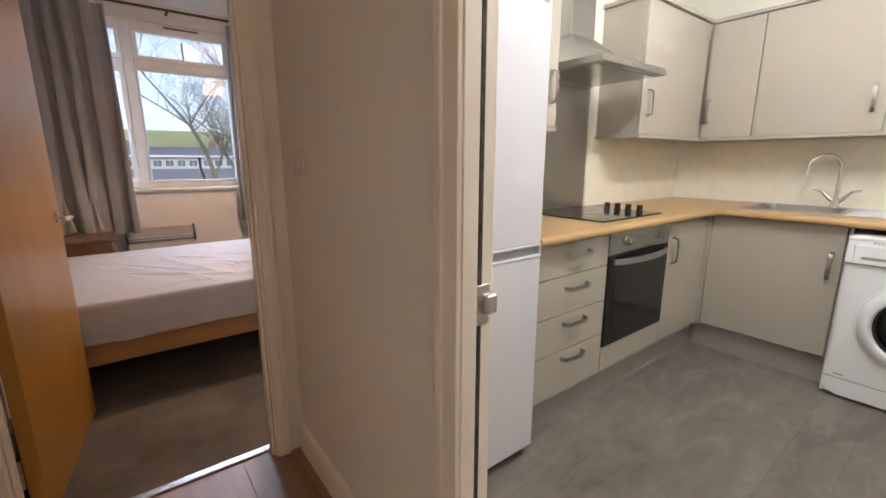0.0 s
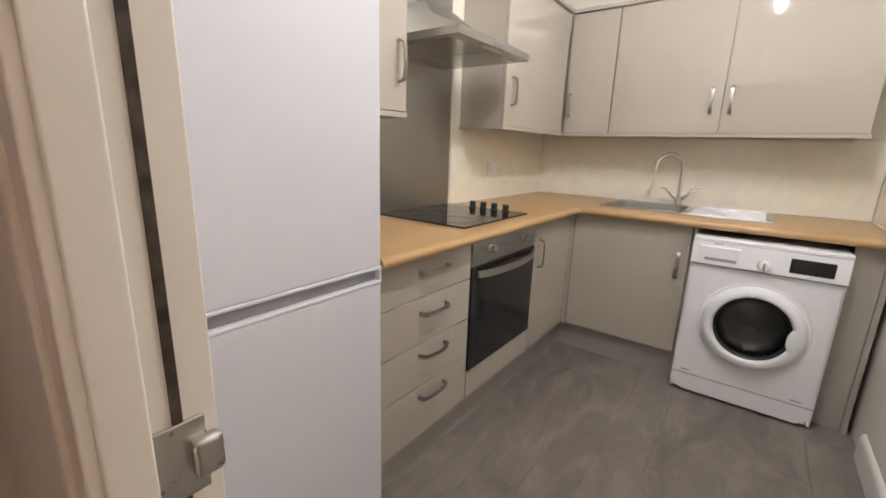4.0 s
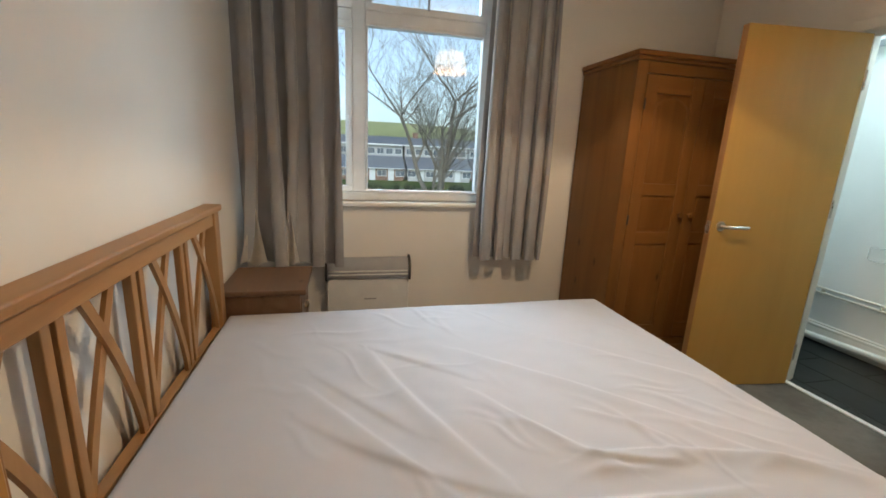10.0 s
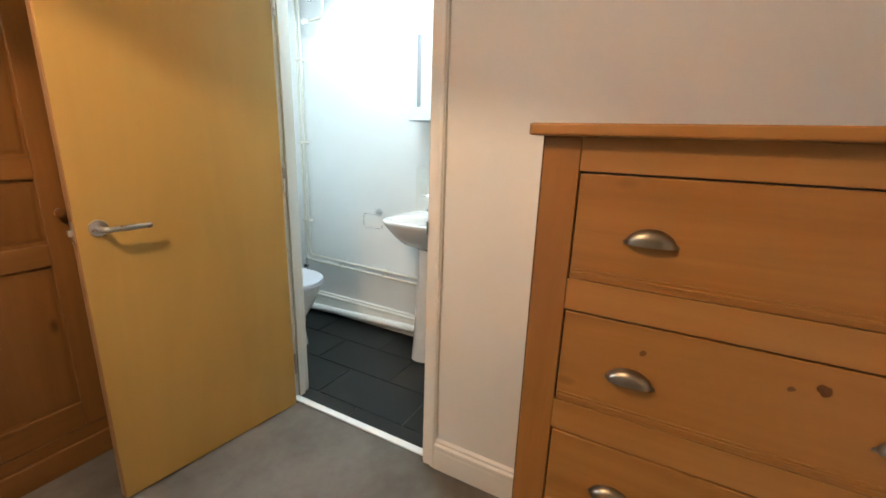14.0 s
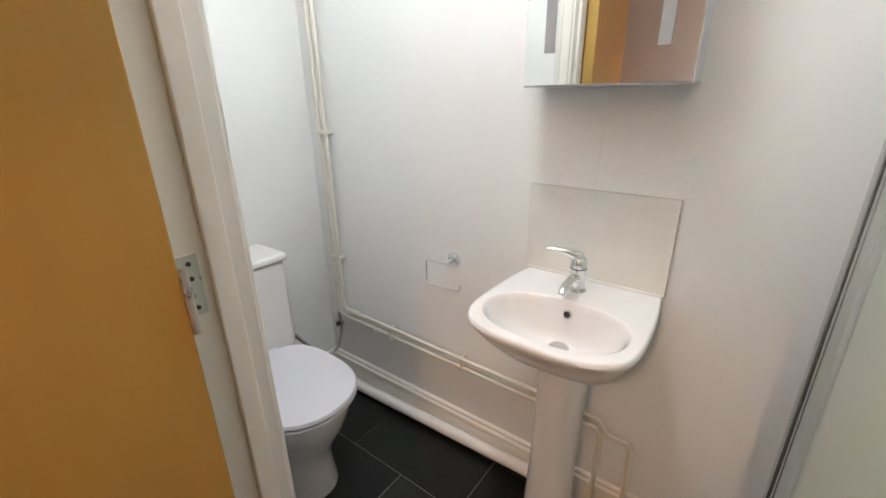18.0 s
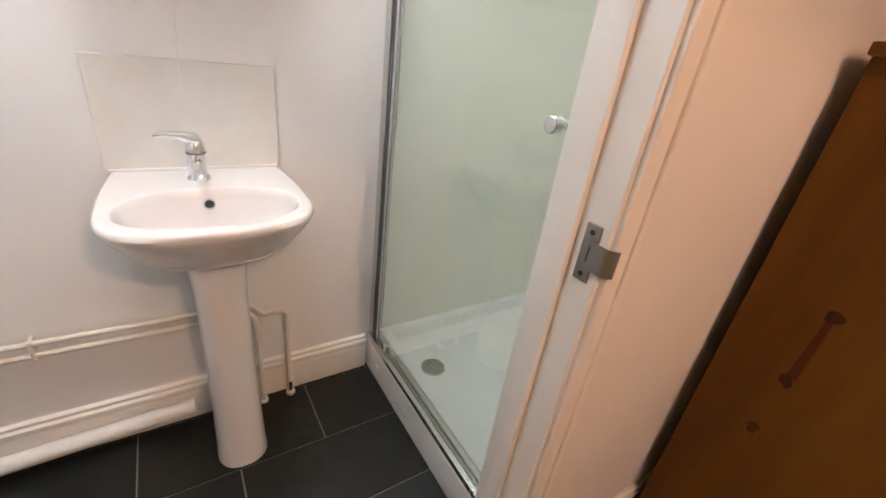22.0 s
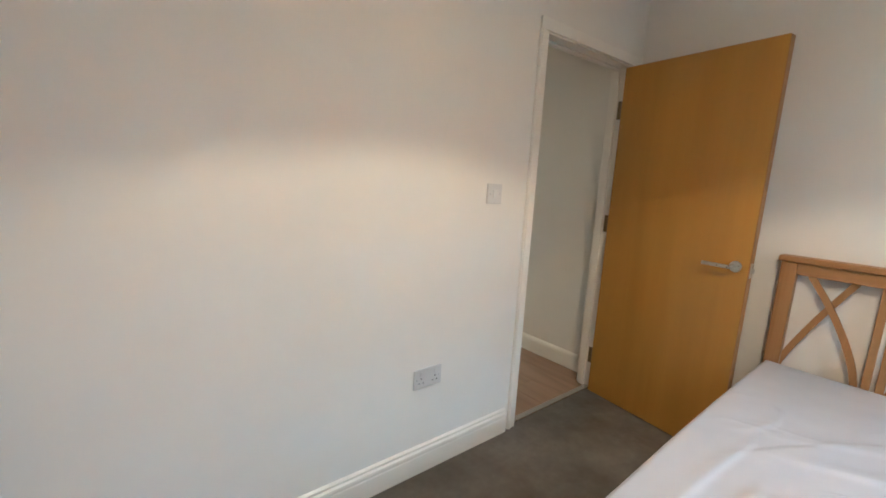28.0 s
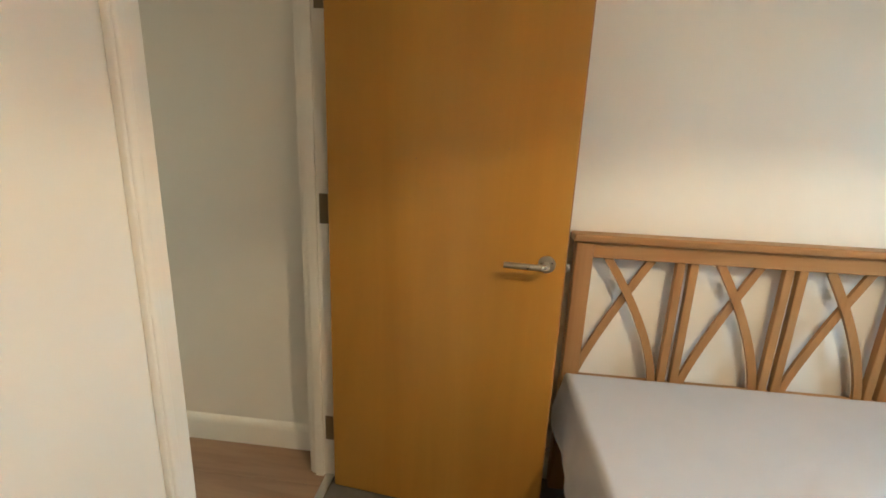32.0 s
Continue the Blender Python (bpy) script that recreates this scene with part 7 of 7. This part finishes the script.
gv = [[hill.verts.new((-420 + 28 * i, 170 + 22 * j, GZ - 1 + (25 + 7 * noise.noise(Vector((i * 0.21, 3.3, 0)))) * math.sin(min(1, j / 9) * 1.57) + 1.5 * noise.noise(Vector((i * 0.6, j * 0.6, 2)))) ) for j in range(12)] for i in range(31)]
for i in range(30):
    for j in range(11):
        hill.faces.new((gv[i][j], gv[i + 1][j], gv[i + 1][j + 1], gv[i][j + 1]))
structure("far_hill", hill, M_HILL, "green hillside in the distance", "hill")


def house(x0, x1, y0, label, n, wall, lower):
    """A terrace block: a pale upper storey with a window band, a main roof, and a lean-to roof over a lower front."""
    root = thing("terrace_house", pose(0, 0, GZ), label, "house", "houses across the road")
    yb = y0 + 8
    part("wall", box(x0, y0, 0, x1, yb, 6.0, 0.02), wall, root)
    part("roof", prism([(y0 - 0.5, 5.95), (yb + 0.5, 5.95), (yb + 0.4, 6.1), ((y0 + yb) / 2, 7.5), (y0 - 0.5, 6.1)], 0, x0 - 0.2, x1 + 0.2), M_ROOF, root)
    part("front_wall", box(x0 + 0.2, y0 - 3.2, 0, x1 - 0.2, y0, 2.0, 0.02), lower, root, "brown brick lower front")
    part("lean_to_roof", prism([(y0 - 3.6, 1.95), (y0, 1.95), (y0, 4.0), (y0 - 0.1, 4.05), (y0 - 3.6, 2.1)], 0, x0, x1), M_ROOF, root, "slate lean-to roof")
    part("gutter", box(x0, y0 - 3.75, 1.95, x1, y0 - 3.6, 2.1, 0.03), M_UPVC, root)
    part("fascia", box(x0 - 0.2, y0 - 0.62, 5.85, x1 + 0.2, y0 - 0.5, 6.1, 0.01), M_UPVC, root)
    part("chimney", box(x0 + 2.0, (y0 + yb) / 2 - 0.4, 7.0, x0 + 2.9, (y0 + yb) / 2 + 0.4, 8.4, 0.02), M_BRICKF, root)
    for k in range(n):
        cx = x0 + (x1 - x0) * (k + 0.5) / n
        w = part("window", box(cx - 0.62, y0 - 0.06, 4.35, cx + 0.62, y0 + 0.02, 5.45, 0.01), M_UPVC, root)
        for q in range(2):
            part("pane", box(cx - 0.55 + 0.57 * q, y0 - 0.075, 4.43, cx - 0.02 + 0.57 * q, y0 - 0.055, 5.37), M_FARG, w)
        if k % 2 == 0:
            w = part("window", box(cx - 0.8, y0 - 3.26, 0.7, cx + 0.8, y0 - 3.18, 1.75, 0.01), M_UPVC, root)
            for q in range(2):
                part("pane", box(cx - 0.72 + 0.75 * q, y0 - 3.275, 0.78, cx - 0.03 + 0.75 * q, y0 - 3.255, 1.67), M_FARG, w)
        else:
            part("door", box(cx - 0.5, y0 - 3.26, 0, cx + 0.5, y0 - 3.18, 1.95, 0.01), M_UPVC, root)
    return root


house(-24, -12.4, 77, "pale terrace with a slate roof and window band", 7, M_RENDER, M_BRICKF)
house(-12, -0.8, 77, "pale terrace with a slate roof beside the road", 7, M_RENDER, M_RENDER)
house(-0.4, 10.6, 76, "pale terrace with a window band and brick front", 7, M_RENDER, M_BRICKF)
house(11, 22.5, 76, "pale terrace half hidden behind the bare tree", 7, M_RENDER, M_RENDER)
house(24, 38, 80, "pale terrace at the road's end", 8, M_RENDER, M_BRICKF)
fence = thing("white_fence", pose(0, 0, GZ), "white railing along the road", "fence")
for k in range(40):
    part("post", box(-20 + k * 1.6, 36.0, 0, -19.9 + k * 1.6, 36.1, 1.0), M_RENDER, fence)
for z in (0.5, 0.9):
    part("rail", box(-20, 35.98, z, 44, 36.02, z + 0.12), M_RENDER, fence)


def car(x, y, mat, label):
    root = thing("parked_car", pose(x, y, GZ), label, "car", "parked cars")
    body = [(-2.0, 0.3), (2.0, 0.3), (2.05, 0.7), (1.9, 0.85), (1.0, 0.92), (0.4, 1.40), (-1.1, 1.42), (-1.8, 0.95), (-2.05, 0.85)]
    part("body", prism([(a, b) for a, b in body], 1, -0.8, 0.8), mat, root)
    part("side_glass", prism([(0.85, 0.95), (0.36, 1.33), (-1.05, 1.35), (-1.6, 0.97)], 1, -0.815, -0.79), M_FARG, root)
    for wx in (-1.25, 1.25):
        for wy in (-0.82, 0.82):
            part("wheel", rod((wx, wy - 0.1, 0.31), (wx, wy + 0.1, 0.31), 0.31, None, 20), M_BLACK, root)
    return root


car(6.5, 31, M_UPVC, "white car parked on the road")
car(12.0, 31, M_GREY, "grey car parked on the road")
car(17.0, 31, M_ALU, "silver car parked on the road")


def tree(x, y, h, seed, trunks, label):
    """A bare winter tree: forking trunk, limbs and twigs, tapered all along."""
    root = thing("bare_tree", pose(x, y, GZ), label, "tree")
    rnd = random.Random(seed)
    trunk, twigs = bmesh.new(), bmesh.new()

    def grow(p, d, length, r, depth):
        pts, rs, q = [p], [r], p.copy()
        steps = 6
        for s in range(steps):
            d = (d + Vector((rnd.uniform(-0.16, 0.16), rnd.uniform(-0.16, 0.16), rnd.uniform(-0.05, 0.09)))).normalized()
            q = q + d * (length / steps)
            pts.append(q.copy())
            rs.append(r * (1 - 0.5 * (s + 1) / steps))
        bm_tube(trunk if depth < 2 else twigs, pts, rs, 8 if depth < 2 else 4 if depth < 4 else 3, False)
        if depth >= 5:
            return
        kids = (5, 5, 5, 4, 3)[depth]
        for k in range(kids):
            i = rnd.randint(2, steps) if k else steps
            base = pts[i]
            side = Vector((rnd.uniform(-1, 1), rnd.uniform(-1, 1), rnd.uniform(-0.15, 0.6))).normalized()
            nd = (d * 0.75 + side * rnd.uniform(0.55, 1.05)).normalized()
            grow(base, nd, length * rnd.uniform(0.50, 0.74), max(0.006, rs[i] * rnd.uniform(0.5, 0.72)), depth + 1)

    for k in range(trunks):
        a = 2.4 * k + 0.4
        grow(Vector((0.5 * math.cos(a) * (k > 0), 0.5 * math.sin(a) * (k > 0), -0.1)), Vector((0.30 * math.cos(a), 0.30 * math.sin(a), 1)).normalized(), h * 0.40 * (1 - 0.1 * k), 0.30 - 0.04 * k, 0)
    part("trunk", trunk, M_BARK, root)
    part("twigs", twigs, M_BARK, root)
    return root


tree(9.3, 40, 25, 4, 5, "large bare winter tree with several stems")
tree(-3.5, 62, 9, 9, 2, "smaller bare tree by the houses")
tree(21, 58, 10, 12, 2, "bare tree beyond the railing")
hedge = bmesh.new()
rh = random.Random(3)
for k in range(500):
    c = Vector((rh.uniform(-40, 60), 47 + rh.uniform(-0.7, 0.7), GZ + rh.uniform(0.1, 1.3)))
    bmesh.ops.create_icosphere(hedge, subdivisions=1, radius=rh.uniform(0.25, 0.5), matrix=Matrix.Translation(c))
hd = obj("hedge", hedge, M_HEDGE)
tagged(hd, "low dark hedge beside the road", "hedge", kind="stuff")
